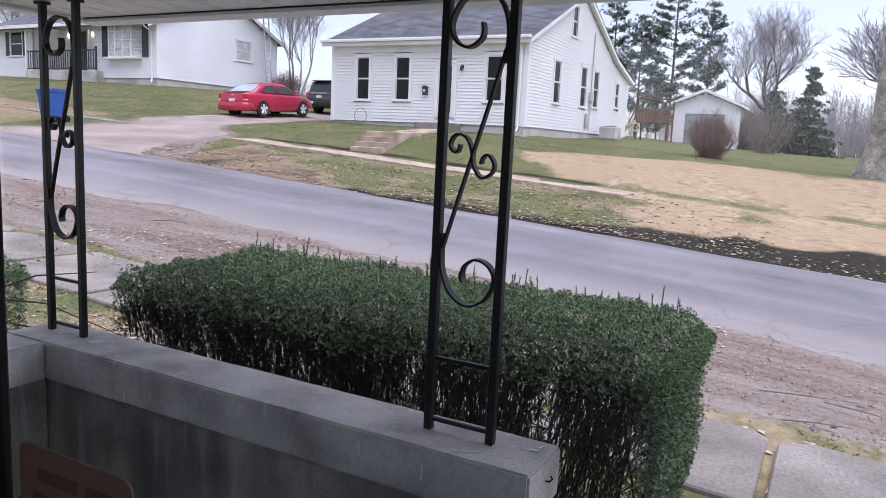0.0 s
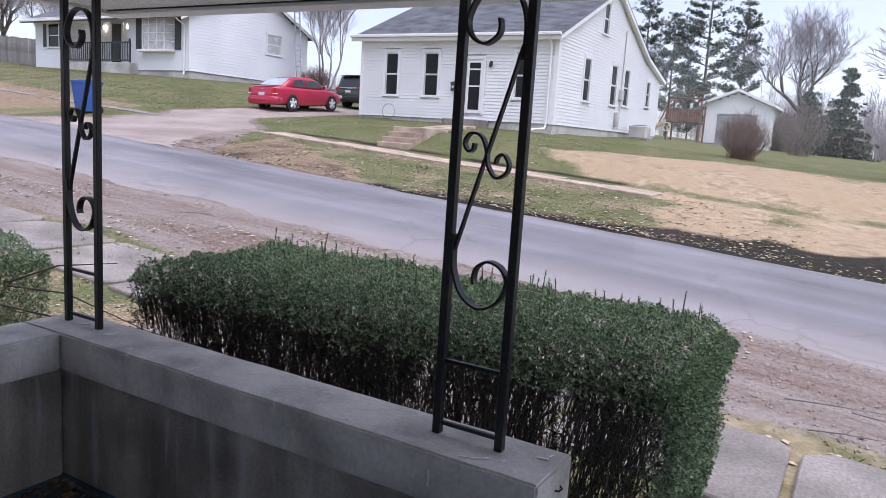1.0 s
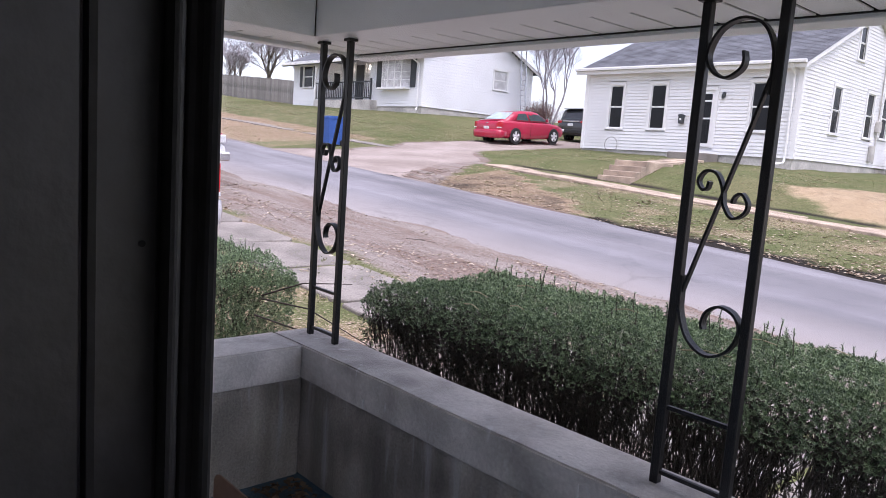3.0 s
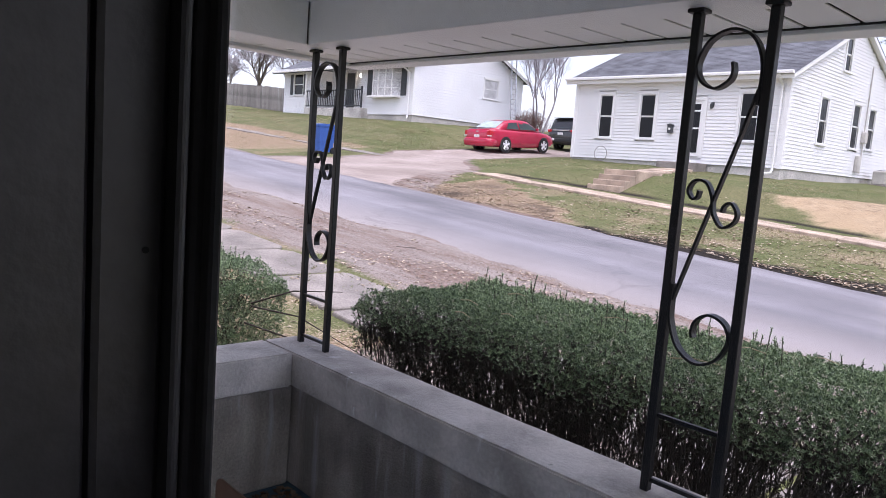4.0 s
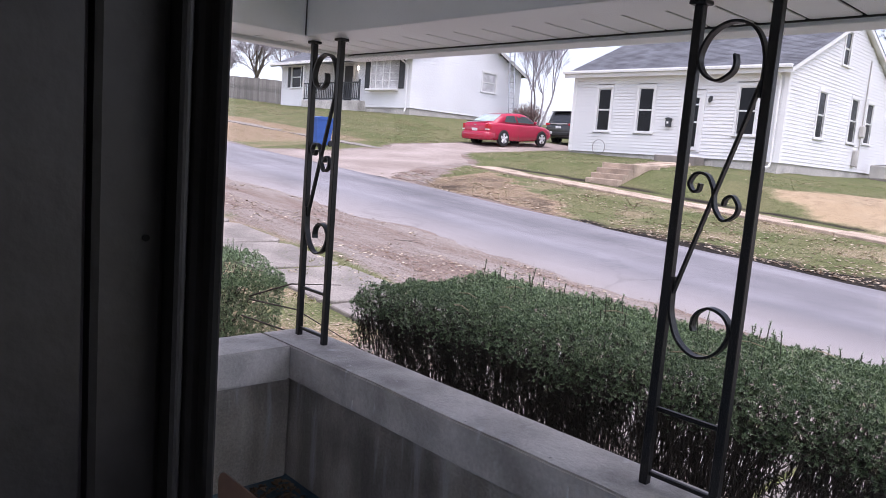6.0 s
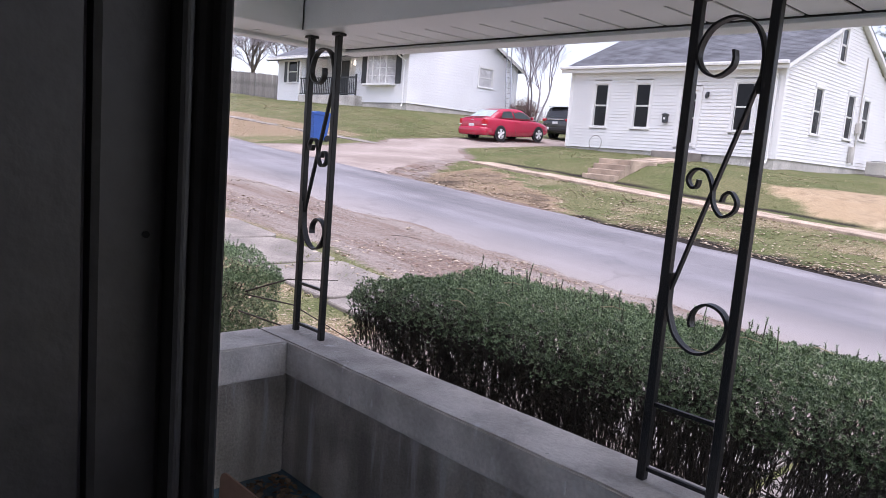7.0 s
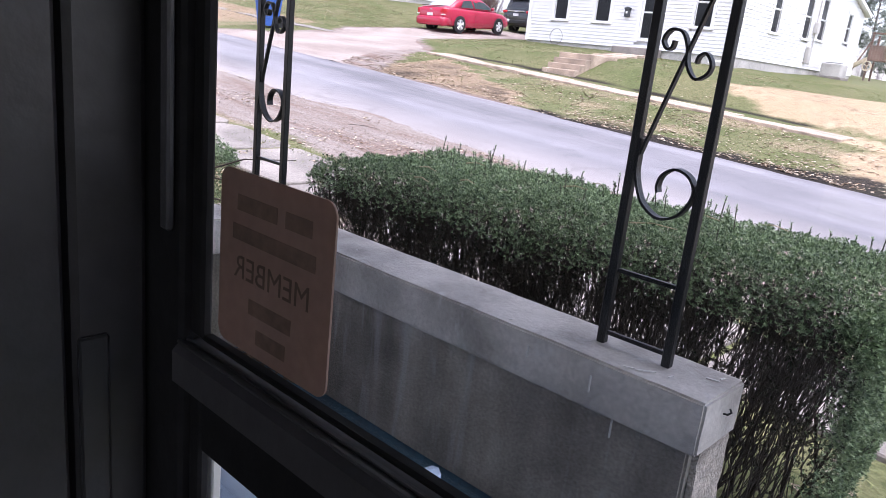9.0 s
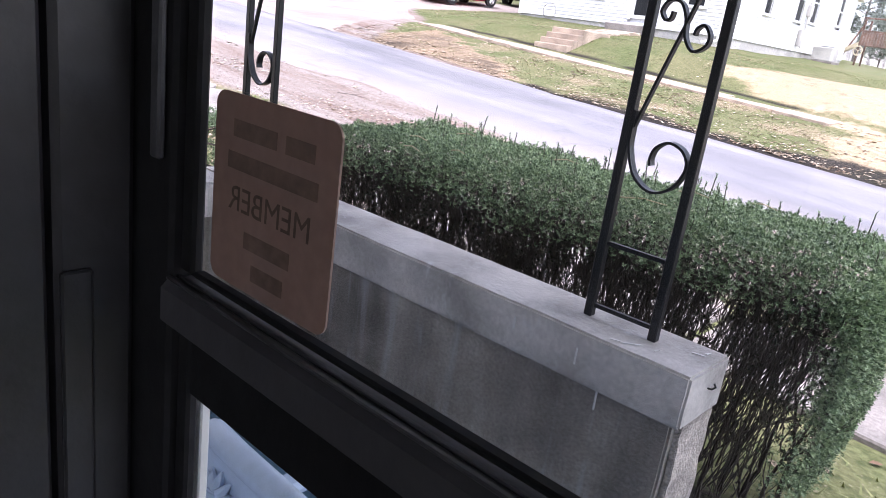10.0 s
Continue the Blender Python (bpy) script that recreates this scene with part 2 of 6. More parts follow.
def cover(x, y):
    """Shares of gravel, straw, fallen leaves and soil at a place."""
    w = ragged(x, y)
    gravel = 0.0
    if y < 13.4:
        gravel = soft_step(y + 0.35 * w, 5.0, 5.6)
    drive = min(soft_step(x - driveway_left(y) + 0.25 * w, -0.15, 0.15), soft_step(driveway_right(y) - x + 0.3 * w, -0.2, 0.2)) if 12.4 < y < 40 else 0.0
    gravel = max(gravel, drive)
    straw = 0.0
    if y > 13.5:
        edge = np.interp(y, [13.8, 17.0, 18.6, 20.0, 22.2, 24.5, 26], [-3.2, -4.0, -6.5, -8.2, -7.4, -3.8, 0.5])
        straw = soft_step(x - edge + 0.55 * w, -0.3, 0.35) * soft_step(25.5 - 0.18 * x - y + 0.8 * w, -0.4, 0.6)
        # straw thinned along the bank, so darker ground draws its shadow line
        straw *= 1 - 0.8 * soft_step(0.45 - abs(y - 18.5 - 0.25 * w), 0, 0.3) * soft_step(w, -0.8, -0.1)
        straw *= 1 - 0.8 * soft_step(ragged(x, y, 0.35, 21), 0.45, 0.8)
    soil = 0.0
    if 12.6 < y < 16 and x > -10:
        soil = soft_step(np.interp(x, [-6, -3, 2, 8], [13.6, 14.3, 15.2, 15.6]) - y + 0.7 * w, -0.35, 0.35)
    if 18.3 < y < 18.75 and -17 < x < -5.5:
        soil = 0.75 + 0.4 * w
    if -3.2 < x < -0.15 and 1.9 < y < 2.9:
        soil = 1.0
    # pale ground put behind the hedge to draw the overexposed brightness in its gaps
    if -4.5 < x < -1.5 and 3.0 < y < 4.1:
        gravel = 1.0
    leaves = 0.0
    if 13.2 < y < 18 and -16 < x < -2:
        leaves = 0.52 * soft_step(w + 0.5, -0.1, 0.8)
        if x < np.interp(y, [12.5, 14.5, 16.5, 18], [-9.5, -11.5, -14.8, -17]) + 0.8 * w:
            leaves = 1.0
            soil = max(soil, 0.42 + 0.3 * w)
    if 13.2 < y < 24 and x < -24:
        leaves = soft_step(-22 - x + 2 * w, 0, 6) * (0.9 if y < 19 else 0.35)
    if y < 7.4 and x < -3:
        leaves = 0.6 * soft_step(ragged(x, y, 0.45, 9) + 0.15, 0.0, 0.5)
    if y < 5.7 and x > -1.5:
        leaves = 0.3 + 0.3 * w
        if y > 3.9:
            straw = 0.52 + 0.4 * w
    if y < 4.0 and x < -2.8:
        leaves = 0.55 + 0.4 * w
    return gravel, straw, leaves, soil


xs = [-1500, -700, -350, -200, -130, -95, -75] + [-60 + 0.4 * i for i in range(190)] + [17, 19, 22, 26, 32, 45, 70, 120, 250, 600, 1500]
ys = [-1500, -500, -150, -60, -30, -15, -8, -4, -1, 0.5, 1.5] + [2.1 + 0.3 * i for i in range(100)] + [33, 35, 37.5, 40, 43, 47, 52, 58, 66, 80, 100, 130, 180, 300, 600, 1500]
bm = bmesh.new()
lay = bm.loops.layers.float_color.new("cover")
grid = [[bm.verts.new((x, y, bumpy(x, y))) for x in xs] for y in ys]
shares = {}
for j in range(len(ys) - 1):
    for i in range(len(xs) - 1):
        f = bm.faces.new((grid[j][i], grid[j][i + 1], grid[j + 1][i + 1], grid[j + 1][i]))
        f.smooth = True
        for lp, (a, b) in zip(f.loops, ((j, i), (j, i + 1), (j + 1, i + 1), (j + 1, i))):
            if (a, b) not in shares:
                shares[(a, b)] = cover(xs[b], ys[a])
            lp[lay] = shares[(a, b)]


def ground_material():
    m = bpy.data.materials.new("lawn_gravel_and_straw")
    m.use_nodes = True
    n, l = m.node_tree.nodes, m.node_tree.links
    b = n["Principled BSDF"]
    tc = n.new("ShaderNodeTexCoord")
    at = n.new("ShaderNodeVertexColor")
    at.layer_name = "cover"
    sep = n.new("ShaderNodeSeparateColor")
    l.new(at.outputs["Color"], sep.inputs[0])

    def tex(scale, detail=6, rough=0.6):
        t = n.new("ShaderNodeTexNoise")
        t.inputs["Scale"].default_value, t.inputs["Detail"].default_value, t.inputs["Roughness"].default_value = scale, detail, rough
        l.new(tc.outputs["Object"], t.inputs["Vector"])
        return t.outputs["Fac"]

    def ramp(fac, *stops):
        r = n.new("ShaderNodeValToRGB")
        while len(r.color_ramp.elements) < len(stops):
            r.color_ramp.elements.new(0.5)
        for e, (p, c) in zip(r.color_ramp.elements, stops):
            e.position, e.color = p, (*c, 1)
        l.new(fac, r.inputs[0])
        return r.outputs[0]

    def mix(fac, a, c):
        x = n.new("ShaderNodeMix")
        x.data_type = "RGBA"
        l.new(fac, x.inputs[0])
        l.new(a, x.inputs[6])
        l.new(c, x.inputs[7])
        return x.outputs[2]

    def sharpen(share, grain, w=0.16):
        """A share turned into a ragged border by the grain."""
        s = n.new("ShaderNodeMath")
        s.operation = "ADD"
        l.new(share, s.inputs[0])
        l.new(grain, s.inputs[1])
        r = n.new("ShaderNodeMapRange")
        r.inputs["From Min"].default_value, r.inputs["From Max"].default_value = 1.0 - w, 1.0 + w
        l.new(s.outputs[0], r.inputs["Value"])
        return r.outputs[0]
    fine, mid, broad, grit = tex(20), tex(4.2), tex(0.7), tex(42, 4, 0.7)
    vary_ = n.new("ShaderNodeMapRange")
    vary_.inputs["From Min"].default_value, vary_.inputs["From Max"].default_value = 0.40, 0.60
    l.new(broad, vary_.inputs["Value"])
    grass = mix(vary_.outputs[0], ramp(fine, (0.36, (0.065, 0.08, 0.03)), (0.64, (0.145, 0.16, 0.07))), ramp(fine, (0.36, (0.095, 0.10, 0.045)), (0.64, (0.205, 0.19, 0.10))))
    mp = n.new("ShaderNodeMapping")
    mp.inputs["Scale"].default_value = (0.16, 1.3, 1)
    l.new(tc.outputs["Object"], mp.inputs[0])
    track = n.new("ShaderNodeTexNoise")
    track.inputs["Scale"].default_value, track.inputs["Detail"].default_value, track.inputs["Roughness"].default_value = 1.6, 7, 0.65
    l.new(mp.outputs[0], track.inputs["Vector"])
    gravel = mix(mid, ramp(grit, (0.34, (0.16, 0.137, 0.125)), (0.64, (0.36, 0.32, 0.295))), ramp(fine, (0.34, (0.19, 0.155, 0.135)), (0.66, (0.335, 0.29, 0.26))))
    worn = n.new("ShaderNodeMapRange")
    worn.inputs["From Min"].default_value, worn.inputs["From Max"].default_value = 0.42, 0.60
    l.new(track.outputs["Fac"], worn.inputs["Value"])
    gravel = mix(worn.outputs[0], gravel, ramp(fine, (0.3, (0.115, 0.078, 0.064)), (0.7, (0.26, 0.195, 0.165))))
    straw = mix(mid, ramp(fine, (0.36, (0.25, 0.18, 0.115)), (0.62, (0.48, 0.37, 0.245))), ramp(grit, (0.34, (0.29, 0.205, 0.125)), (0.62, (0.50, 0.385, 0.245))))
    leaf = ramp(grit, (0.36, (0.12, 0.085, 0.055)), (0.5, (0.25, 0.175, 0.11)), (0.64, (0.48, 0.40, 0.31)))
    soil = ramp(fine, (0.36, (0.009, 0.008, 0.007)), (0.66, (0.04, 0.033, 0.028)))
    c = mix(sharpen(sep.outputs["Blue"], grit, 0.12), grass, leaf)
    straw = mix(vary_.outputs[0], straw, ramp(mid, (0.36, (0.26, 0.19, 0.125)), (0.64, (0.48, 0.38, 0.26))))
    c = mix(sharpen(sep.outputs["Green"], mid, 0.32), c, straw)
    c = mix(sharpen(sep.outputs["Red"], fine), c, gravel)
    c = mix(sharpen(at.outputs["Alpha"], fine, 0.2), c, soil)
    l.new(c, b.inputs["Base Color"])
    b.inputs["Roughness"].default_value = 0.95
    b.inputs["Specular IOR Level"].default_value = 0.15
    bp = n.new("ShaderNodeBump")
    bp.inputs["Strength"].default_value, bp.inputs["Distance"].default_value = 0.7, 0.03
    l.new(fine, bp.inputs["Height"])
    l.new(bp.outputs[0], b.inputs["Normal"])
    return m


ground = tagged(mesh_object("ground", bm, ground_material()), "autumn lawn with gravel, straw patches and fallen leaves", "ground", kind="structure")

# driveway of pale gravel between the lawns
bm = bmesh.new()
rows = []
for j in range(60):
    y = 12.95 + 0.3 * j
    a = driveway_left(y) + 0.25 + 0.22 * noise.noise((y * 0.9, 4.0, 0)) + 0.12 * noise.noise((y * 3.1, 9.0, 0))
    b = np.interp(y, [12.5, 14.5, 16.5, 18.2, 20, 31], [-15.6, -17.0, -17.8, -18.0, -20.2, -20.5]) + 0.3 * noise.noise((y * 0.8, 14.0, 0)) + 0.12 * noise.noise((y * 3.3, 19.0, 0))
    line = []
    for i in range(17):
        x = a + (b - a) * i / 16
        line.append(bm.verts.new((x, y, bumpy(x, y) + (0.022 if 0 < i < 16 else -0.01))))
    rows.append(line)
for r, s in zip(rows, rows[1:]):
    for i in range(16):
        bm.faces.new((r[i], r[i + 1], s[i + 1], s[i])).smooth = True
tagged(mesh_object("driveway", bm, PALE_GRAVEL), "pale gravel driveway with ragged grassy edges", "driveway", kind="structure")


# ---- road ----
def road_material():
    m = mat("worn_asphalt", (0.195, 0.187, 0.20), 0.9, 0.11, 0.5, 70, 0.4, tint=(0.145, 0.14, 0.153))
    n, l = m.node_tree.nodes, m.node_tree.links
    b = n["Principled BSDF"]
    tc = n.new("ShaderNodeTexCoord")
    mp = n.new("ShaderNodeMapping")
    mp.inputs["Scale"].default_value = (0.06, 1.3, 1)
    streak = n.new("ShaderNodeTexNoise")
    streak.inputs["Scale"].default_value, streak.inputs["Detail"].default_value = 1.0, 4
    crack = n.new("ShaderNodeTexVoronoi")
    crack.feature, crack.inputs["Scale"].default_value = "DISTANCE_TO_EDGE", 0.35
    warp = n.new("ShaderNodeTexNoise")
    warp.inputs["Scale"].default_value, warp.inputs["Detail"].default_value = 1.5, 4
    add = n.new("ShaderNodeVectorMath")
    l.new(tc.outputs["Object"], mp.inputs[0])
    l.new(mp.outputs[0], streak.inputs["Vector"])
    l.new(tc.outputs["Object"], warp.inputs["Vector"])
    l.new(tc.outputs["Object"], add.inputs[0])
    l.new(warp.outputs["Color"], add.inputs[1])
    l.new(add.outputs[0], crack.inputs["Vector"])
    r = n.new("ShaderNodeMapRange")
    r.inputs["From Min"].default_value, r.inputs["From Max"].default_value = 0.0, 0.012
    r.inputs["To Min"].default_value, r.inputs["To Max"].default_value = 0.80, 1.0
    l.new(crack.outputs["Distance"], r.inputs["Value"])
    s = n.new("ShaderNodeMapRange")
    s.inputs["From Min"].default_value, s.inputs["From Max"].default_value = 0.35, 0.65
    s.inputs["To Min"].default_value, s.inputs["To Max"].default_value = 0.84, 1.2
    l.new(streak.outputs["Fac"], s.inputs["Value"])
    src = b.inputs["Base Color"].links[0].from_socket
    place = n.new("ShaderNodeSeparateXYZ")
    l.new(tc.outputs["Object"], place.inputs[0])
    off = n.new("ShaderNodeMath")
    off.operation = "MULTIPLY_ADD"
    off.inputs[1].default_value = 1.6
    l.new(streak.outputs["Fac"], off.inputs[0])
    l.new(place.outputs["Y"], off.inputs[2])
    dust = n.new("ShaderNodeMapRange")
    dust.inputs["From Min"].default_value, dust.inputs["From Max"].default_value = 8.5, 9.9
    dust.inputs["To Min"].default_value, dust.inputs["To Max"].default_value = 0.85, 0.0
    l.new(off.outputs[0], dust.inputs["Value"])
    grime = n.new("ShaderNodeMix")
    grime.data_type = "RGBA"
    grime.inputs[7].default_value = (0.30, 0.267, 0.255, 1)
    l.new(dust.outputs[0], grime.inputs[0])
    l.new(src, grime.inputs[6])
    src = grime.outputs[2]
    for k in (r, s):
        x = n.new("ShaderNodeMix")
        x.data_type, x.blend_type = "RGBA", "MULTIPLY"
        x.inputs[0].default_value = 1.0
        l.new(src, x.inputs[6])
        l.new(k.outputs[0], x.inputs[7])
        src = x.outputs[2]
    l.new(src, b.inputs["Base Color"])
    return m


bm = bmesh.new()
rx = [-130, -100, -80] + [-62 + 0.4 * i for i in range(200)] + [20, 26, 36, 60, 110]
rows_ = []
for x in rx:
    near = 7.6 + 0.28 * ragged(x, 1.0, 0.5, 2)
    far = 13.35 + 0.16 * ragged(x, 2.0, 0.7, 4)
    line = []
    for k in range(13):
        y = near + (far - near) * k / 12
        crown = 0.09 * (1 - ((y - 10.5) / 3.2) ** 2)
        lift = (-0.05, -0.01, 0.02)[min(k, 12 - k, 2)]
        line.append(bm.verts.new((x, y, height(x, y) + max(crown, 0) + lift)))
    rows_.append(line)
for a, b in zip(rows_, rows_[1:]):
    for k in range(12):
        bm.faces.new((a[k], b[k], b[k + 1], a[k + 1])).smooth = True
tagged(mesh_object("road", bm, road_material()), "worn grey asphalt street climbing a slope", "road", kind="structure")

# ---- porch ----
CAP_Z, WALL_Y0, WALL_Y1 = 0.62, 1.77, 2.015
floor_ob = tagged(mesh_object("floor", box(-2.95, 1.9, 0.28, 2.02, -0.16, 0.0, 0.01), PORCH_FLOOR), "dark painted concrete porch floor", "floor", kind="structure")
tagged(mesh_object("porch_base", box(-2.93, 1.88, 0.36, 2.0, -0.8, -0.164), CONCRETE), "concrete base under the porch", "foundation", kind="structure")


def worn_block(x0, x1, y0, y1, z0, z1, step=0.05, amount=0.0022, bevel=0.007):
    """A cast block, cut fine enough to carry worn edges."""
    bm = box(x0, x1, y0, y1, z0, z1, bevel, seg=2)
    for axis, lo, hi in ((0, x0, x1), (2, z0, z1)):
        k = lo + step
        while k < hi - step / 2:
            co, no = [0, 0, 0], [0, 0, 0]
            co[axis], no[axis] = k, 1
            bmesh.ops.bisect_plane(bm, geom=bm.verts[:] + bm.edges[:] + bm.faces[:], plane_co=co, plane_no=no)
            k += step
    for v in bm.verts:
        v.co += noise.noise_vector(v.co * 5) * amount + noise.noise_vector(v.co * 23) * amount * 0.6
    return bm


front_wall = thing("porch_wall", (0, 0, 0), "weathered grey concrete porch parapet with flat cap", "porch wall", kind="structure")
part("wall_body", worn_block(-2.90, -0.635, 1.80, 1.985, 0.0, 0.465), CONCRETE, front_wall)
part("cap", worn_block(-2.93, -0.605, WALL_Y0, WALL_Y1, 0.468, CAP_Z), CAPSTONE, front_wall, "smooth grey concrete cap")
part("broken_end", worn_block(-0.634, -0.612, 1.83, 2.0, 0.0, 0.466, 0.03, 0.010, 0.003), AGGREGATE, front_wall, "broken end with exposed aggregate")
hook = thing("wall_hook", (-0.605, 1.90, 0.555), "small rusty hook in the end of the cap", "hook")
part("hook_shank", tube([(-0.004, 0, 0), (0.012, 0, 0.002), (0.02, 0, 0.012), (0.014, 0, 0.02)], 0.003), IRON, hook)
WORN_PAINT = mat("worn_white_paint", (0.68, 0.67, 0.65), 0.8, 0.1, 20, 120, 0.1)
marks = [(-0.80, 1.82, 0.055, 0.006, 40), (-0.84, 1.80, 0.03, 0.005, 25), (-0.74, 1.845, 0.02, 0.004, 70), (-0.66, 1.93, 0.035, 0.008, 15), (-0.645, 1.96, 0.02, 0.006, 75), (-2.72, 1.90, 0.07, 0.005, 80), (-2.3, 1.82, 0.012, 0.004, 0),
         (-1.6, 1.79, 0.01, 0.004, 50), (-2.05, 1.86, 0.008, 0.003, 20), (-1.25, 1.80, 0.012, 0.003, 60)]
for mx_, my_, ln, wd, ang in marks:
    q = box(-ln / 2, ln / 2, -wd / 2, wd / 2, 0, 0.0022)
    q.transform(pose(mx_, my_, CAP_Z + 0.001, 0, 0, ang))
    part("paint_mark", q, WORN_PAINT, front_wall)
for mx_, zz, ln in ((-0.93, 0.545, 0.05), (-1.15, 0.56, 0.04), (-0.86, 0.43, 0.06), (-2.2, 0.5, 0.03)):
    part("paint_mark", box(mx_ - 0.002, mx_ + 0.002, (WALL_Y0 if zz > 0.468 else 1.80) - 0.005, (WALL_Y0 if zz > 0.468 else 1.80) + 0.002, zz - ln / 2, zz + ln / 2), WORN_PAINT, front_wall)
side_wall = thing("porch_side_wall", (0, 0, 0), "grey concrete porch parapet beside the house", "porch wall", kind="structure")
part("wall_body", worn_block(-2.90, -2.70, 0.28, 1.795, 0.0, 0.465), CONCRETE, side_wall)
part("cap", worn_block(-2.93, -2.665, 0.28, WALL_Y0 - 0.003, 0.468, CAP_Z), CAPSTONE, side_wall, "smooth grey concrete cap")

# roof over the porch: beams, soffit boards, fascia
beam = thing("porch_beam", (0, 0, 0), "white aluminium-clad beam along the porch", "beam", kind="structure")
part("beam_front", box(-2.73, 1.95, 1.80, 1.98, 1.953, 2.16, 0.004), WHITE_METAL, beam)
part("beam_side", box(-2.92, -2.733, 0.28, 1.98, 1.953, 2.16, 0.004), WHITE_METAL, beam)
bm = bmesh.new()
x = -3.12
while x < 1.95:
    box(x + 0.006, min(x + 0.144, 1.95), 1.986, 2.296, 1.966, 1.971, 0.001, bm)
    x += 0.15
y = 0.40
while y < 1.95:
    box(-3.11, -2.926, y + 0.006, min(y + 0.144, 1.98), 1.966, 1.971, 0.001, bm)
    y += 0.15
soffit = tagged(mesh_object("ceiling_soffit", bm, WHITE_METAL), "white grooved soffit panels under the eave", "soffit", kind="structure")
tagged(mesh_object("ceiling_soffit_backing", box(-3.12, 1.95, 1.984, 2.31, 1.974, 1.99), GROOVE), "dark joints behind the soffit", "soffit", kind="structure")
tagged(mesh_object("ceiling_soffit_backing_side", box(-3.12, -2.924, 0.28, 1.98, 1.974, 1.99), GROOVE), "dark joints behind the soffit", "soffit", kind="structure")
tagged(mesh_object("ceiling_soffit_gap", box(-3.12, 1.95, 2.298, 2.3115, 1.963, 1.973), GROOVE), "dark gap between soffit and fascia", "soffit", kind="structure")
part("joint", box(-2.7355, -2.7305, 1.7955, 1.7995, 1.955, 2.128), GROOVE, beam, "dark open joint in the cladding")
fascia = thing("fascia", (0, 0, 0), "white metal fascia at the porch eave", "fascia", kind="structure")
part("fascia_front", box(-3.21, 1.95, 2.312, 2.43, 1.95, 2.14, 0.004), WHITE_METAL, fascia)
part("fascia_side", box(-3.21, -3.125, 0.28, 2.309, 1.95, 2.14, 0.004), WHITE_METAL, fascia)
tagged(mesh_object("ceiling", box(-2.73, 1.95, 0.28, 1.798, 2.13, 2.16), WHITE_METAL), "white panelled porch ceiling", "ceiling", kind="structure")
tagged(mesh_object("porch_roof", box(-3.25, 2.0, 0.28, 2.47, 2.165, 2.30), SHINGLE), "low shingled porch roof", "roof", kind="structure")


def scroll(points, w=0.013, t=0.0035):
    """A flat iron bar bent along points in the plane of the column; the flat of the bar lies across that plane."""
    bm = bmesh.new()
    pts = [Vector((p[0], 0, p[1])) for p in points]
    prev = None
    for i, p in enumerate(pts):
        d = (pts[min(i + 1, len(pts) - 1)] - pts[max(i - 1, 0)]).normalized()
        nrm = Vector((-d.z, 0, d.x)) * t
        ring = [bm.verts.new(p + nrm * a + Vector((0, w * b, 0))) for a, b in ((-1, -1), (1, -1), (1, 1), (-1, 1))]
        if prev:
            for k in range(4):
                bm.faces.new((prev[k], prev[(k + 1) % 4], ring[(k + 1) % 4], ring[k]))
        else:
            bm.faces.new(ring[::-1])
        prev = ring
    bm.faces.new(prev)
    return bm


def bend(ctrl, n=7):
    """A smooth curve through a few bending points."""
    q = [ctrl[0]] + list(ctrl) + [ctrl[-1]]
    out = []
    for a, b, c, d in zip(q, q[1:], q[2:], q[3:]):
        for k in range(n):
            t = k / n
            out.append(tuple(0.5 * (2 * b[i] + (c[i] - a[i]) * t + (2 * a[i] - 5 * b[i] + 4 * c[i] - d[i]) * t * t + (3 * b[i] - a[i] - 3 * c[i] + d[i]) * t ** 3) for i in (0, 1)))
    return out + [ctrl[-1]]


def iron_column(place):
    col = thing("porch_column", place, "black wrought-iron porch column with scrolls on a concrete wall", "porch column", "iron columns on the porch wall")
    h, s = 1.333, 0.206
    for x in (0, s):
        post = part("post", box(x - 0.0125, x + 0.0125, -0.0125, 0.0125, 0, h - 0.012, 0.002), IRON, col)
        part("flange", box(x - 0.024, x + 0.024, -0.022, 0.022, h - 0.0118, h - 0.001, 0.002), IRON, post)
    for z in (0.035, 0.225):
        part("rung", box(0.0127, s - 0.0127, -0.006, 0.006, z - 0.006, z + 0.006, 0.001), IRON, col)
    i0, i1 = 0.0165, s - 0.0165
    # flat bars bent along smooth curves: lower scroll, diagonal with the upper ring, and the pair of small curls
    part("lower_scroll", scroll(bend([(0.0165, 0.60), (0.0165, 0.545), (0.021, 0.495), (0.05, 0.43), (0.105, 0.398), (0.16, 0.42), (0.189, 0.478), (0.172, 0.52), (0.13, 0.535), (0.096, 0.515), (0.086, 0.485), (0.09, 0.466)])), IRON, col)
    part("diagonal_bar", scroll(bend([(0.018, 0.555), (0.055, 0.68), (0.105, 0.845), (0.155, 1.01), (0.186, 1.12)]), 0.008), IRON, col)
    part("upper_scroll", scroll(bend([(0.188, 1.08), (0.1895, 1.18), (0.16, 1.248), (0.103, 1.272), (0.045, 1.248), (0.0165, 1.19), (0.03, 1.145), (0.07, 1.124), (0.106, 1.142), (0.116, 1.165), (0.112, 1.19)])), IRON, col)
    part("middle_scroll", scroll(bend([(0.06, 0.858), (0.056, 0.84), (0.042, 0.836), (0.029, 0.858), (0.046, 0.884), (0.078, 0.88), (0.098, 0.845), (0.106, 0.80), (0.132, 0.768), (0.162, 0.782), (0.169, 0.808), (0.152, 0.832), (0.134, 0.824), (0.129, 0.806)]), 0.010), IRON, col)
    return col


column = iron_column(pose(-0.988, 1.902, CAP_Z))
copy_thing(column, pose(-2.822, 1.904, CAP_Z))

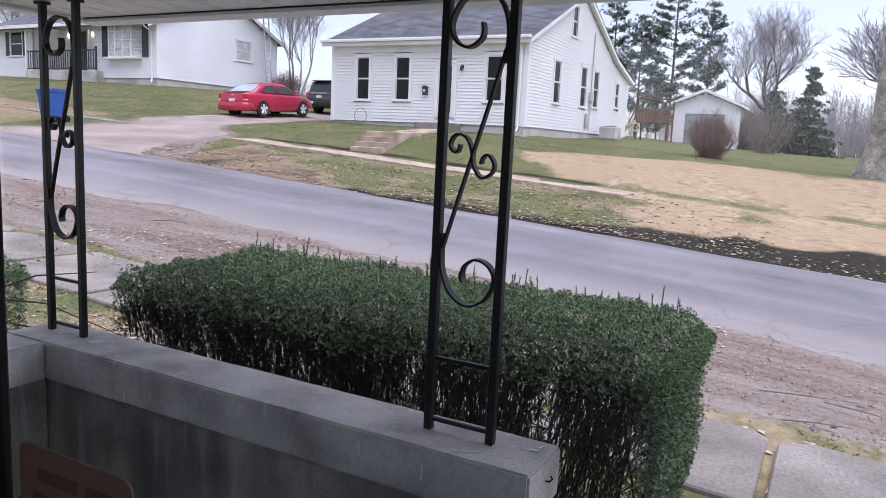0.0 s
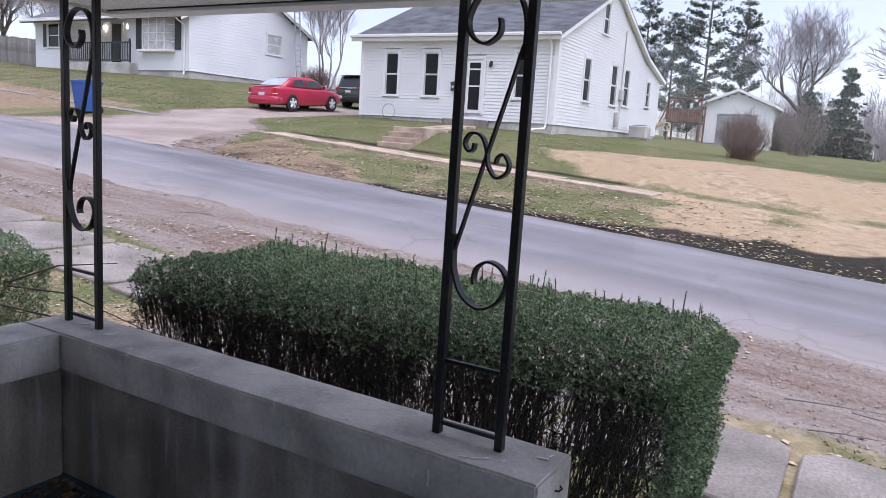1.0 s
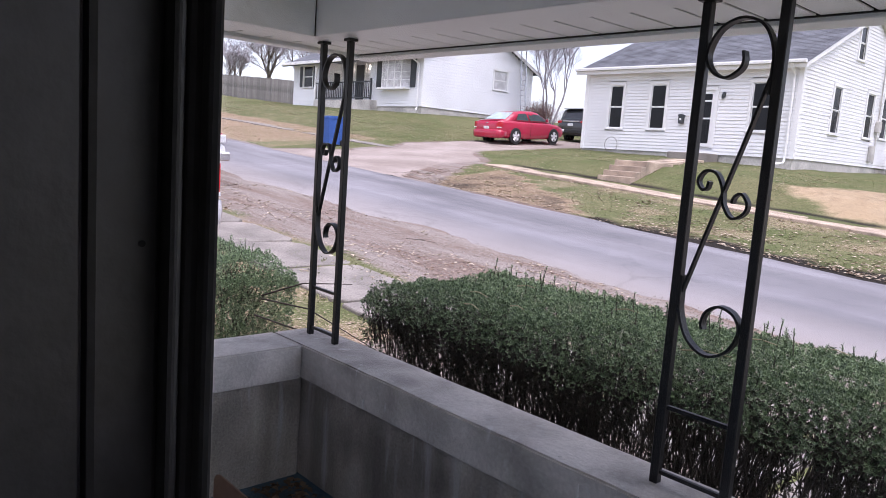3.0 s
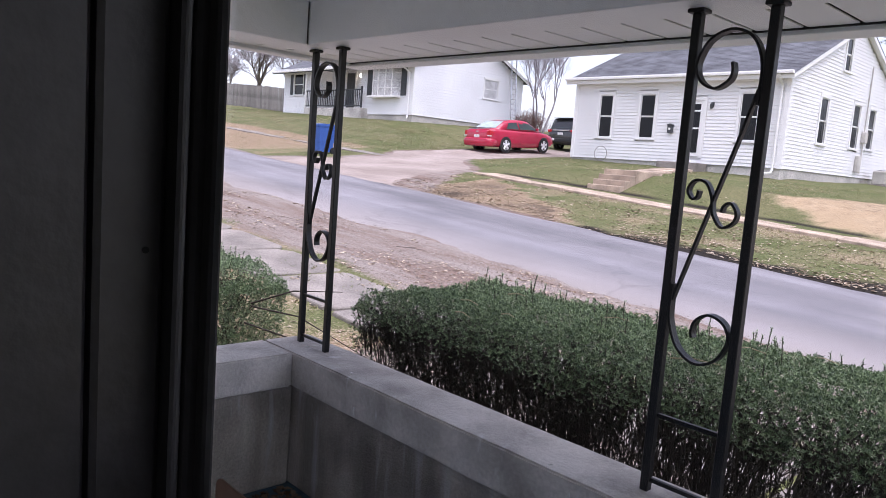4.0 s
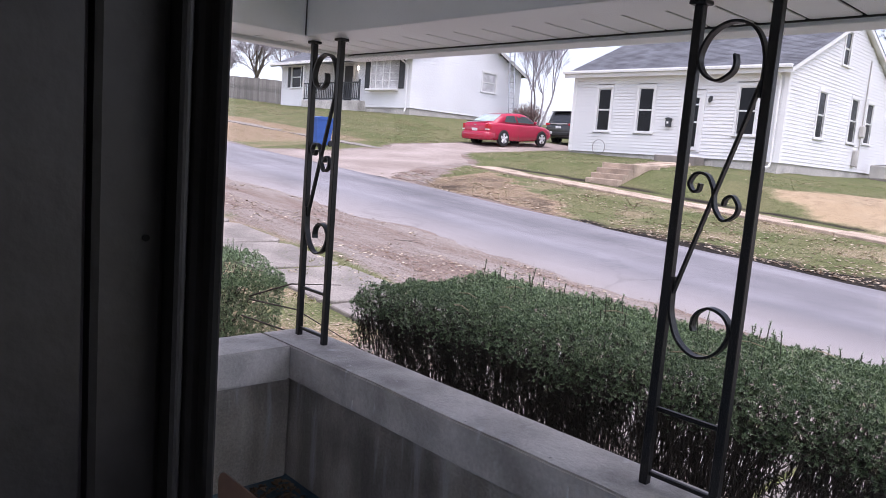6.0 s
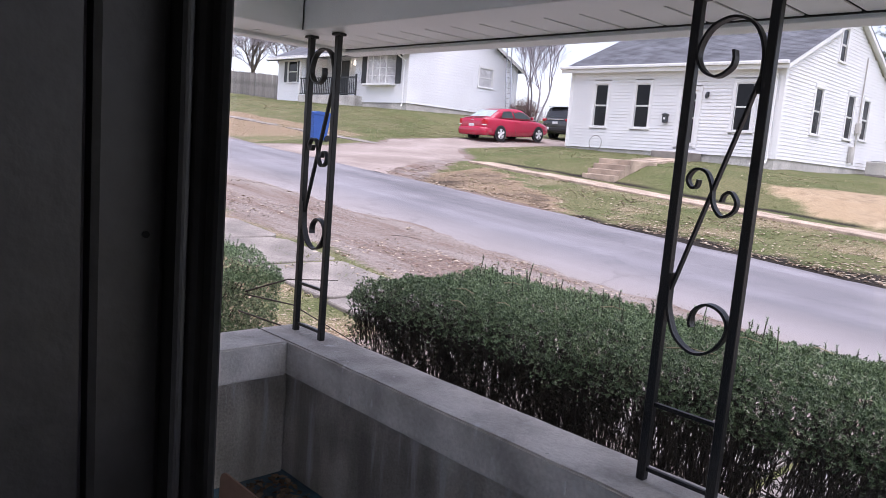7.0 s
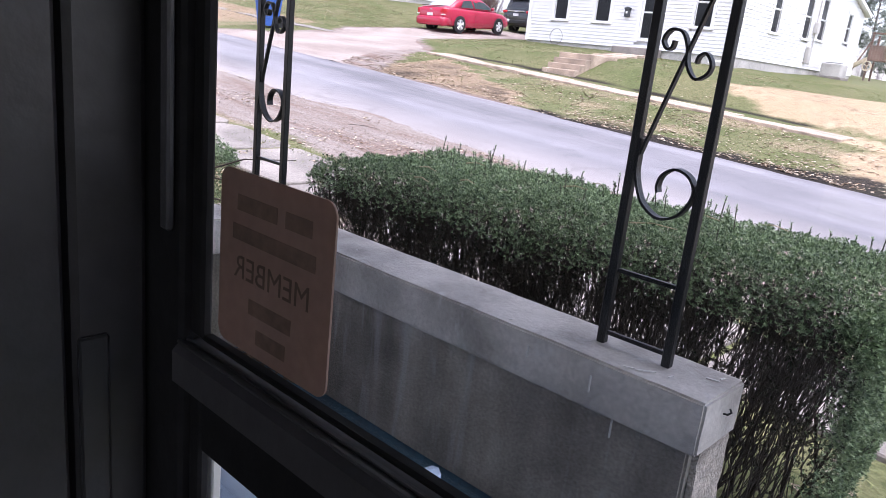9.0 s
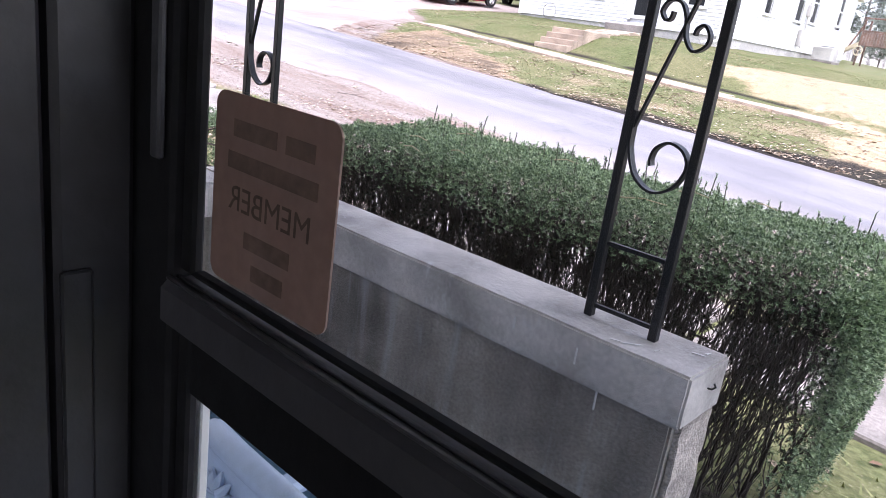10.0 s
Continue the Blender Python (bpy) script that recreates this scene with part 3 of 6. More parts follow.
# ---- the house the view is taken from ----
DX0, DX1, WY0, WY1 = -0.345, 0.56, 0.13, 0.275
own = thing("wall_front", (0, 0, 0), "pale sided house wall round the front door", "wall", kind="structure")
part("wall_left", box(-4.6, DX0 - 0.063, WY0, WY1, -0.8, 2.9), SIDING_B, own)
part("wall_right", box(DX1 + 0.02, 4.2, WY0, WY1, -0.8, 2.9), SIDING_B, own)
part("wall_over_door", box(DX0 - 0.062, DX1 + 0.019, WY0, WY1, 2.16, 2.9), SIDING_B, own)
part("wall_under_door", box(DX0 - 0.062, DX1 + 0.019, WY0, WY1, -0.8, 0.02), CONCRETE, own)
ROOM = mat("dim_room_paint", (0.13, 0.125, 0.12), 0.9, 0.08, 2, 20, 0.05)
# unseen room; back and right wall openings added to light the door frame
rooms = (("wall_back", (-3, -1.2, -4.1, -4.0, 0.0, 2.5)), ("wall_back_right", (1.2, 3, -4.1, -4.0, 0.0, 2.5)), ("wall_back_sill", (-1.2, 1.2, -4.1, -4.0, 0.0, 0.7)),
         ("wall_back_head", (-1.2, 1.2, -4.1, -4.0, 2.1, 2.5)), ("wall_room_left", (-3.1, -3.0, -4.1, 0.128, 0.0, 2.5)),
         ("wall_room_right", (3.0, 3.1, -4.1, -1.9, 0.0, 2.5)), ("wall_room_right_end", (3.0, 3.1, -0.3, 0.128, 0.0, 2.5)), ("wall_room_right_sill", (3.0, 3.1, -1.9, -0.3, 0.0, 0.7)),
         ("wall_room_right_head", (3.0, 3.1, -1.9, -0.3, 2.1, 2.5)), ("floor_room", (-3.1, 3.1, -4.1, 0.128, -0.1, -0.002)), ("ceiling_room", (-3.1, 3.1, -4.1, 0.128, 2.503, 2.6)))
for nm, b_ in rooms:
    tagged(mesh_object(nm, box(*b_), ROOM), "plain surface of the unseen room, with openings added for light", "room", kind="structure")
jamb = thing("door_jamb", (0, 0, 0), "dark grey wooden door jamb with grooves and strike plate", "door frame", kind="structure")
part("jamb_left", box(DX0 - 0.018, DX0, 0.132, 0.195, 0.022, 2.10, 0.002), FRAME_DARK, jamb)
part("outer_casing", box(DX0 - 0.062, DX0 - 0.0185, 0.132, 0.2465, 0.022, 2.155, 0.002), FRAME_DARK, jamb)
part("jamb_left_stop", box(DX0 - 0.018, DX0 + 0.002, 0.1975, 0.2323, 0.022, 2.10, 0.003), FRAME_DARK, jamb)
part("jamb_right", box(DX1, DX1 + 0.018, 0.132, 0.231, 0.022, 2.10, 0.002), FRAME_DARK, jamb)
part("jamb_head", box(DX0 - 0.018, DX1 + 0.018, 0.132, 0.231, 2.103, 2.155, 0.002), FRAME_DARK, jamb)
part("threshold", box(DX0 - 0.018, DX1 + 0.018, 0.132, WY1, 0.022, 0.045, 0.004), WHITE_METAL, jamb)
part("strike_plate", box(DX0 + 0.0022, DX0 + 0.004, 0.1985, 0.2130, 0.9, 1.252, 0.0015), FRAME_DARK, jamb)
part("screw", tube([(DX0 + 0.0021, 0.222, 1.446), (DX0 + 0.0032, 0.222, 1.446)], 0.0018, 10), SASH_BLACK, jamb)

storm = thing("storm_door", (0, 0, 0), "dark storm door with two glass panes", "door", kind="structure")
SY0, SY1, GY = 0.2325, 0.2485, 0.2435
GX0, GX1, BEAD = -0.3115, 0.50, -0.300
RAIL0, RAIL1, SILL = 1.2346, 1.2555, 1.2015
RAIL_GREY = mat("dark_grey_rail", (0.075, 0.073, 0.08), 0.5, 0.15, 5, 60, 0.1)
EDGE = mat("grey_lip_and_edge_highlight", (0.085, 0.085, 0.095), 0.4, 0.1)
part("stile", box(-0.362, GX0, SY0, SY1, 0.05, 2.095, 0.002), SASH_BLACK, storm)
part("stile", box(GX1, 0.556, SY0, SY1, 0.05, 2.095, 0.002), SASH_BLACK, storm)
part("top_rail", box(GX0 + 0.001, GX1 - 0.001, SY0, SY1, 2.03, 2.095, 0.002), SASH_BLACK, storm)
part("middle_rail", box(GX0 + 0.001, GX1 - 0.001, SY0 - 0.006, SY1, RAIL0, RAIL1, 0.003), RAIL_GREY, storm)
part("bottom_rail", box(GX0 + 0.001, GX1 - 0.001, SY0, SY1, 0.05, 0.22, 0.003), SASH_BLACK, storm)
# highlight along the stile edge, drawn as a thin paler strip
part("edge_strip", box(-0.324, -0.3165, SY0 - 0.004, SY0 - 0.0005, RAIL1 + 0.05, 2.09, 0.001), EDGE, storm, "grey strip drawn as the stile's edge highlight")
for k in range(2):
    part("rail_lip", box(GX0 + 0.004, GX1 - 0.002, SY0 - 0.004 + 0.0045 * k, SY0 - 0.0015 + 0.0045 * k, RAIL1 + 0.0003, RAIL1 + 0.0018, 0.0005), EDGE, storm, "grey metal lip")
for z0, z1, low, high in ((RAIL1 + 0.002, 2.03, 0.003, 0.007), (0.221, RAIL0 - 0.0005, 0.02, RAIL0 - SILL)):
    bd = box(GX0 + 0.001, BEAD, SY0 + 0.004, GY - 0.0012, z0, z1, 0.0015)
    box(GX1 - 0.012, GX1 - 0.001, SY0 + 0.004, GY - 0.0012, z0, z1, 0.0015, bd)
    box(BEAD + 0.0005, GX1 - 0.0125, SY0 + 0.004, GY - 0.0012, z0, z0 + low, 0.001, bd)
    box(BEAD + 0.0005, GX1 - 0.0125, SY0 + 0.004, GY - 0.0012, z1 - high, z1, 0.0015, bd)
    part("glazing_bead", bd, SASH_BLACK, storm)
    pane = part("pane", box(BEAD + 0.0002, GX1 - 0.0122, GY - 0.001, GY + 0.001, z0 + low - 0.0005, z1 - high + 0.0005), PANE, storm)
    pane.visible_shadow = False
# light on the lower frame's edge, put in as a white strip
part("reveal_strip", box(BEAD - 0.0105, BEAD - 0.003, GY + 0.002, GY + 0.007, 0.25, SILL - 0.003, 0.0008), TRIM, storm, "lower pane's frame edge, coloured white as if lit")

# ---- houses across the street ----


def siding(u0, u1, z0, top, holes=(), lap=0.125, lip=0.023):
    """Lapped boards over u0..u1 from z0 up to top(u), round the holes (u0, u1, z0, z1). Flat in u, w outward, z."""
    bm = bmesh.new()
    z = z0
    samples = [u0 + (u1 - u0) * k / 60 for k in range(61)]
    zmax = max(top(u) for u in samples)
    while z < zmax - 0.01:
        zt = min(z + lap, zmax)
        inside = [u for u in samples if top(u) >= z + 0.5 * (zt - z)]
        if not inside:
            break
        a, b = min(inside), max(inside)
        spans = [(a, b)]
        for h0, h1, g0, g1 in holes:
            if g0 < zt - 0.02 and g1 > z + 0.02:
                nxt = []
                for s, e in spans:
                    if h1 <= s or h0 >= e:
                        nxt.append((s, e))
                        continue
                    if s < h0:
                        nxt.append((s, h0))
                    if h1 < e:
                        nxt.append((h1, e))
                spans = nxt
        for s, e in spans:
            v = [bm.verts.new(c) for c in ((s, lip, z), (e, lip, z), (e, 0.004, zt), (s, 0.004, zt), (s, 0.0, z), (e, 0.0, z))]
            bm.faces.new(v[:4])
            bm.faces.new((v[4], v[5], v[1], v[0]))
        z = zt
    return bm


def turned(bm, m):
    bm.transform(m)
    return bm


FRONT = lambda x, y: Matrix(((1, 0, 0, x), (0, -1, 0, y), (0, 0, 1, 0), (0, 0, 0, 1)))      # faces -y, u along +x
SIDE = lambda x, y: Matrix(((0, 1, 0, x), (1, 0, 0, y), (0, 0, 1, 0), (0, 0, 0, 1)))        # faces +x, u along +y


def sash_window(parent, m, u0, u1, z0, z1, casing=0.11, panes=2, grid=0, curtain=False):
    """A sash window with casing, sill, sashes and panes, in a wall's own u, w, z."""
    w = part("window", turned(box(u0 - casing, u1 + casing, 0.012, 0.05, z1 + 0.001, z1 + casing * 1.3, 0.006), m), TRIM, parent)
    part("casing", turned(box(u0 - casing, u0 - 0.001, 0.012, 0.045, z0, z1, 0.004), m), TRIM, w)
    part("casing", turned(box(u1 + 0.001, u1 + casing, 0.012, 0.045, z0, z1, 0.004), m), TRIM, w)
    part("window_sill", turned(box(u0 - casing - 0.03, u1 + casing + 0.03, 0.01, 0.085, z0 - 0.075, z0 - 0.001, 0.006), m), TRIM, w)
    n = panes
    for k in range(n):
        a, b = z0 + (z1 - z0) * k / n, z0 + (z1 - z0) * (k + 1) / n
        f = bmesh.new()
        off = -0.02 if k else -0.035
        box(u0, u0 + 0.03, off, off + 0.03, a, b, 0, f)
        box(u1 - 0.03, u1, off, off + 0.03, a, b, 0, f)
        box(u0 + 0.03, u1 - 0.03, off, off + 0.03, a, a + 0.03, 0, f)
        box(u0 + 0.03, u1 - 0.03, off, off + 0.03, b - 0.03, b, 0, f)
        part("sash", turned(f, m), TRIM, w)
        part("pane", turned(box(u0 + 0.028, u1 - 0.028, off + 0.006, off + 0.012, a + 0.028, b - 0.028), m), WINDOW_DARK, w)
    return w


def downspout(parent, pts):
    return part("downspout", tube(pts, 0.045, 6), TRIM, parent)


def shingle_slope(y0, z0, y1, z1, x0, x1, rows=26):
    """A roof slope in courses, each a little proud of the next."""
    bm = bmesh.new()
    d = Vector((0, y1 - y0, z1 - z0))
    nrm = Vector((0, -d.z, d.y)).normalized()
    if nrm.z < 0:
        nrm = -nrm
    for k in range(rows):
        a = Vector((0, y0, z0)) + d * (k / rows)
        b = Vector((0, y0, z0)) + d * ((k + 1) / rows)
        v = [bm.verts.new(c) for c in (a + nrm * 0.009 + Vector((x0, 0, 0)), a + nrm * 0.009 + Vector((x1, 0, 0)), b + nrm * 0.004 + Vector((x1, 0, 0)), b + nrm * 0.004 + Vector((x0, 0, 0)),
                                       a + Vector((x0, 0, 0)), a + Vector((x1, 0, 0)))]
        bm.faces.new(v[:4])
        bm.faces.new((v[4], v[5], v[1], v[0]))
    return bm


def roof_slab(y0, z0, y1, z1, x0, x1, t=0.16):
    return prism([(y0, z0), (y1, z1), (y1, z1 - t), (y0, z0 - t)], "x", x0, x1)


# the white cottage
HX0, HX1, HY, HB = -19.4, -10.5, 25.5, 2.15
EAVE, RIDGE_Y, RIDGE_Z, BEND_Y, BEND_Z, BACK_Y, BACK_Z = 5.30, 31.4, 8.0, 36.6, 5.78, 39.6, 5.05
cottage = thing("cottage", (0, 0, 0), "white clapboard cottage with grey shingle roof", "house")


def gable(y):
    return float(np.interp(y, [HY, RIDGE_Y, BEND_Y, BACK_Y], [EAVE, RIDGE_Z - 0.12, BEND_Z - 0.1, BACK_Z - 0.1]))


front_holes = [(-18.10, -17.50, 3.02, 4.71), (-16.19, -15.56, 3.03, 4.71), (-14.22, -13.54, 2.42, 4.46), (-12.14, -11.50, 3.05, 4.71)]
side_holes = [(28.25, 28.95, 3.22, 4.87), (31.62, 32.38, 3.28, 4.97), (33.45, 34.2, 3.36, 4.97), (37.15, 37.75, 3.56, 4.76), (30.05, 30.65, 6.08, 7.30)]
mF, mS = FRONT(0, HY), SIDE(HX1, 0)
part("wall", turned(siding(HX0, HX1, HB, lambda u: EAVE, [(a - 0.1, b + 0.1, c - 0.07, d + 0.13) for a, b, c, d in front_holes], lip=0.029), mF), SIDING, cottage)
part("wall", turned(siding(HY, BACK_Y, HB, gable, [(a - 0.1, b + 0.1, c - 0.07, d + 0.13) for a, b, c, d in side_holes], lip=0.023), mS), SIDING, cottage)
core = prism([(HY + 0.08, HB), (BACK_Y, HB), (BACK_Y, BACK_Z - 0.15), (BEND_Y, BEND_Z - 0.2), (RIDGE_Y, RIDGE_Z - 0.25), (HY + 0.08, EAVE - 0.1)], "x", HX0, HX1 - 0.08)
part("wall_core", core, SIDING, cottage)
part("foundation", box(HX0 + 0.03, HX1 - 0.03, HY + 0.03, BACK_Y - 0.03, 0.9, HB - 0.002), FOUNDATION, cottage)
for a, b, c, d in front_holes[:2] + front_holes[3:]:
    sash_window(cottage, mF, a, b, c, d)
for a, b, c, d in side_holes:
    sash_window(cottage, mS, a, b, c, d)
for u in (HX0 + 0.06, HX1 - 0.06):
    part("corner_board", turned(box(u - 0.07, u + 0.085, 0.0, 0.034, HB - 0.02, EAVE, 0.004), mF), TRIM, cottage)
part("corner_board", turned(box(HY + 0.001, HY + 0.14, 0.0, 0.034, HB - 0.02, EAVE, 0.004), mS), TRIM, cottage)
door = part("door", turned(box(-14.22, -13.54, -0.03, 0.01, 2.42, 4.46, 0.004), mF), TRIM, cottage, "white front door with dark glass")
for z0, z1 in ((2.55, 3.42), (3.48, 4.06), (4.12, 4.34)):
    part("pane", turned(box(-14.12, -13.64, 0.011, 0.018, z0, z1, 0.003), mF), WINDOW_DARK, door)
part("door_casing", turned(box(-14.36, -14.222, 0.012, 0.05, 2.36, 4.6, 0.004), mF), TRIM, cottage)
part("door_casing", turned(box(-13.538, -13.40, 0.012, 0.05, 2.36, 4.6, 0.004), mF), TRIM, cottage)
part("door_casing", turned(box(-14.22, -13.54, 0.012, 0.05, 4.462, 4.6, 0.004), mF), TRIM, cottage)
# roof: two slopes, the back one breaking to a flatter lean-to
R0, R1 = HX0 - 0.30, HX1 + 0.22
sl = (RIDGE_Z - EAVE) / (RIDGE_Y - HY)
part("roof", roof_slab(HY - 0.36, EAVE - 0.36 * sl + 0.16, RIDGE_Y, RIDGE_Z + 0.06, R0, R1), TRIM, cottage)
part("shingles", shingle_slope(HY - 0.40, EAVE - 0.40 * sl + 0.165, RIDGE_Y, RIDGE_Z + 0.065, R0 - 0.02, R1 + 0.02, 34), SHINGLE, cottage, "grey asphalt shingles")
part("roof", roof_slab(BEND_Y, BEND_Z + 0.08, RIDGE_Y + 0.004, RIDGE_Z + 0.06, R0, R1), TRIM, cottage)
part("shingles", shingle_slope(BEND_Y, BEND_Z + 0.085, RIDGE_Y + 0.004, RIDGE_Z + 0.065, R0 - 0.02, R1 + 0.02, 30), SHINGLE, cottage, "grey asphalt shingles")
part("roof", roof_slab(BACK_Y + 0.4, BACK_Z - 0.02, BEND_Y - 0.004, BEND_Z + 0.08, R0, R1), TRIM, cottage)
part("shingles", shingle_slope(BACK_Y + 0.42, BACK_Z - 0.015, BEND_Y - 0.004, BEND_Z + 0.085, R0 - 0.02, R1 + 0.02, 16), SHINGLE, cottage, "grey asphalt shingles")
gut = bmesh.new()
prism([(HY - 0.37, 5.29), (HY - 0.49, 5.29), (HY - 0.50, 5.36), (HY - 0.49, 5.40), (HY - 0.47, 5.40), (HY - 0.47, 5.31), (HY - 0.39, 5.31), (HY - 0.37, 5.40)], "x", R0, R1, gut)
part("gutter", gut, TRIM, cottage)
downspout(cottage, [(HX1 - 0.25, HY - 0.42, 5.28), (HX1 - 0.25, HY - 0.30, 5.12), (HX1 - 0.25, HY - 0.08, 4.95), (HX1 - 0.25, HY - 0.07, 2.1), (HX1 - 0.25, HY - 0.15, 1.98), (HX1 - 0.6, HY - 0.55, 1.90)])
lamp = part("wall_lamp", turned(box(-13.25, -13.13, 0.02, 0.05, 4.22, 4.40, 0.005), mF), SHUTTER, cottage, "small dark wall lantern")
part("lantern", turned(tube([(-13.19, 0.11, 4.16), (-13.19, 0.11, 4.30), (-13.19, 0.11, 4.36)], [0.05, 0.06, 0.02], 8), mF), SHUTTER, lamp)
mail = part("mailbox", turned(box(-14.86, -14.66, 0.024, 0.16, 3.24, 3.52, 0.015), mF), SHUTTER, cottage, "black wall mailbox")
part("mailbox_lid", turned(prism([(-14.88, 3.52), (-14.64, 3.52), (-14.64, 3.56), (-14.76, 3.60), (-14.88, 3.56)], "y", 0.02, 0.17), mF), SHUTTER, mail)
part("notice", turned(box(-14.80, -14.72, 0.161, 0.165, 3.36, 3.44), mF), TRIM, mail)
porch_step = tagged(mesh_object("door_step", box(-14.75, -13.15, HY - 0.85, HY - 0.03, 1.7, 2.16, 0.02), WALKWAY), "low concrete stoop at the cottage door", "step", kind="structure")
meter = thing("electric_meter", (HX1 + 0.02, 33.0, 0), "grey electric meter with conduit on the cottage", "meter")
part("conduit", tube([(0.05, 0, 2.3), (0.05, 0, 6.6)], 0.03), FOUNDATION, meter)
part("meter_box", box(0.0, 0.16, -0.16, 0.16, 3.55, 4.0, 0.02), FOUNDATION, meter)
part("panel_box", box(0.0, 0.14, -0.55, -0.25, 2.35, 3.0, 0.02), FOUNDATION, meter)
ac = thing("air_conditioner", (HX1 + 0.75, 34.2, height(HX1 + 0.75, 34.2)), "grey outdoor air conditioner on the lawn by the house", "air conditioner")
part("casing", box(-0.4, 0.4, -0.45, 0.45, 0.05, 0.62, 0.04), FOUNDATION, ac)
part("grille", tube([(0, 0, 0.621), (0, 0, 0.65)], [0.36, 0.34], 20), SHUTTER, ac)
part("pad", box(-0.5, 0.5, -0.55, 0.55, -0.1, 0.048, 0.01), WALKWAY, ac)

# the long pale house up the street
BX1, BX0, BY, BB, BE = -31.3, -45.0, 26.5, 3.95, 6.85
ranch = thing("ranch_house", (0, 0, 0), "pale grey sided house with bay window and railed porch", "house")
mF, mS = FRONT(0, BY), SIDE(BX1, 0)
DEPTH = 9.0


def gable_b(y):
    return float(np.interp(y, [BY, BY + DEPTH / 2, BY + DEPTH], [BE, BE + 2.1, BE + 0.1]))


part("wall", turned(siding(-36.2, BX1, BB, lambda u: BE, [(-34.95, -32.4, 5.0, 6.7)], 0.16), mF), SIDING_B, ranch)
part("wall", turned(siding(BX0, -41.6, BB, lambda u: BE, [(-43.7, -42.6, 5.2, 6.55)], 0.16), mF), SIDING_B, ranch)
part("wall", turned(siding(BY, BY + DEPTH, BB, gable_b, [(32.05, 33.2, 5.5, 6.6)], 0.16), mS), SIDING_B, ranch)
part("wall_porch", turned(siding(-41.6, -36.2, BB, lambda u: BE, [(-39.85, -38.95, 4.5, 6.72)], 0.16), FRONT(0, BY + 1.6)), SIDING_B, ranch)
part("wall_core", prism([(BY + 1.62, BB), (BY + DEPTH, BB), (BY + DEPTH, BE - 0.1), (BY + DEPTH / 2, BE + 1.85), (BY + 1.62, BE + 0.3)], "x", BX0 + 0.05, BX1 - 0.08), SIDING_B, ranch)
part("wall_core", box(-36.2, BX1 - 0.08, BY + 0.08, BY + 1.6, BB, BE), SIDING_B, ranch)
part("wall_core", box(BX0 + 0.05, -41.6, BY + 0.08, BY + 1.6, BB, BE), SIDING_B, ranch)
part("foundation", box(BX0 + 0.05, BX1 - 0.04, BY + 0.04, BY + DEPTH, 2.6, BB - 0.002), FOUNDATION, ranch)
for u in (BX1 - 0.07,):
    part("corner_board", turned(box(u - 0.07, u + 0.085, 0.0, 0.034, BB, BE, 0.004), mF), TRIM, ranch)
part("porch_deck", box(-41.6, -35.4, BY - 0.5, BY + 1.58, 2.8, 4.30, 0.02), FOUNDATION, ranch)
part("roof", prism([(BY - 0.75, BE - 0.2), (BY + DEPTH / 2, BE + 2.25), (BY + DEPTH + 0.4, BE), (BY + DEPTH + 0.4, BE - 0.1), (BY + DEPTH / 2, BE + 2.1), (BY - 0.75, BE - 0.34)], "x", BX0 - 0.3, BX1 + 0.25), SHINGLE, ranch, "grey shingle roof")
for ya, za, yb, zb in ((BY - 0.75, BE - 0.2, BY + DEPTH / 2, BE + 2.25), (BY + DEPTH / 2, BE + 2.25, BY + DEPTH + 0.4, BE)):
    part("rake_board", prism([(ya, za - 0.02), (yb, zb - 0.02), (yb, zb - 0.24), (ya, za - 0.24)], "x", BX1 + 0.252, BX1 + 0.285), TRIM, ranch)
part("soffit", box(BX0 - 0.28, BX1 + 0.2, BY - 0.72, BY + 0.0, BE - 0.10, BE - 0.06), TRIM, ranch)
part("gutter", box(BX0 - 0.3, BX1 + 0.22, BY - 0.86, BY - 0.755, BE - 0.28, BE - 0.15, 0.02), TRIM, ranch)
downspout(ranch, [(BX1 - 0.3, BY - 0.8, BE - 0.2), (BX1 - 0.3, BY - 0.5, BE - 0.4), (BX1 - 0.3, BY - 0.08, BE - 0.6), (BX1 - 0.3, BY - 0.08, 3.9), (BX1 - 0.1, BY - 0.3, 3.72)])
for u0, u1 in ((-35.5, -35.02), (-32.36, -31.9), (-44.15, -43.8), (-42.5, -42.1)):
    sh = part("shutter", turned(box(u0, u1, 0.02, 0.06, 5.0 if u0 > -40 else 5.2, 6.7 if u0 > -40 else 6.55, 0.005), mF), SHUTTER, ranch, "dark louvred shutter")
    for k in range(12):
        z = (5.0 if u0 > -40 else 5.2) + 0.1 + k * 0.125
        if z < 6.5:
            part("slat", turned(box(u0 + 0.05, u1 - 0.05, 0.061, 0.075, z, z + 0.06), mF), SHUTTER, sh)
CURTAIN_OR_REFLECTION = mat("pale_curtain_and_reflection", (0.55, 0.55, 0.56), 0.8, 0.15, 3, 12, 0.2)
bay = part("bay_window", turned(box(-34.98, -32.38, 0.0, 0.42, 4.88, 5.0, 0.02), mF), TRIM, ranch, "white bay window with many panes")
part("bay_roof", turned(prism([(-35.0, 6.7), (-32.36, 6.7), (-32.5, 6.85), (-34.86, 6.85)], "y", 0.0, 0.46), mF), TRIM, bay)
cols = 5
bay_pts = [(-34.95, 0.02), (-34.55, 0.36), (-34.0, 0.40), (-33.35, 0.40), (-32.8, 0.36), (-32.42, 0.02)]
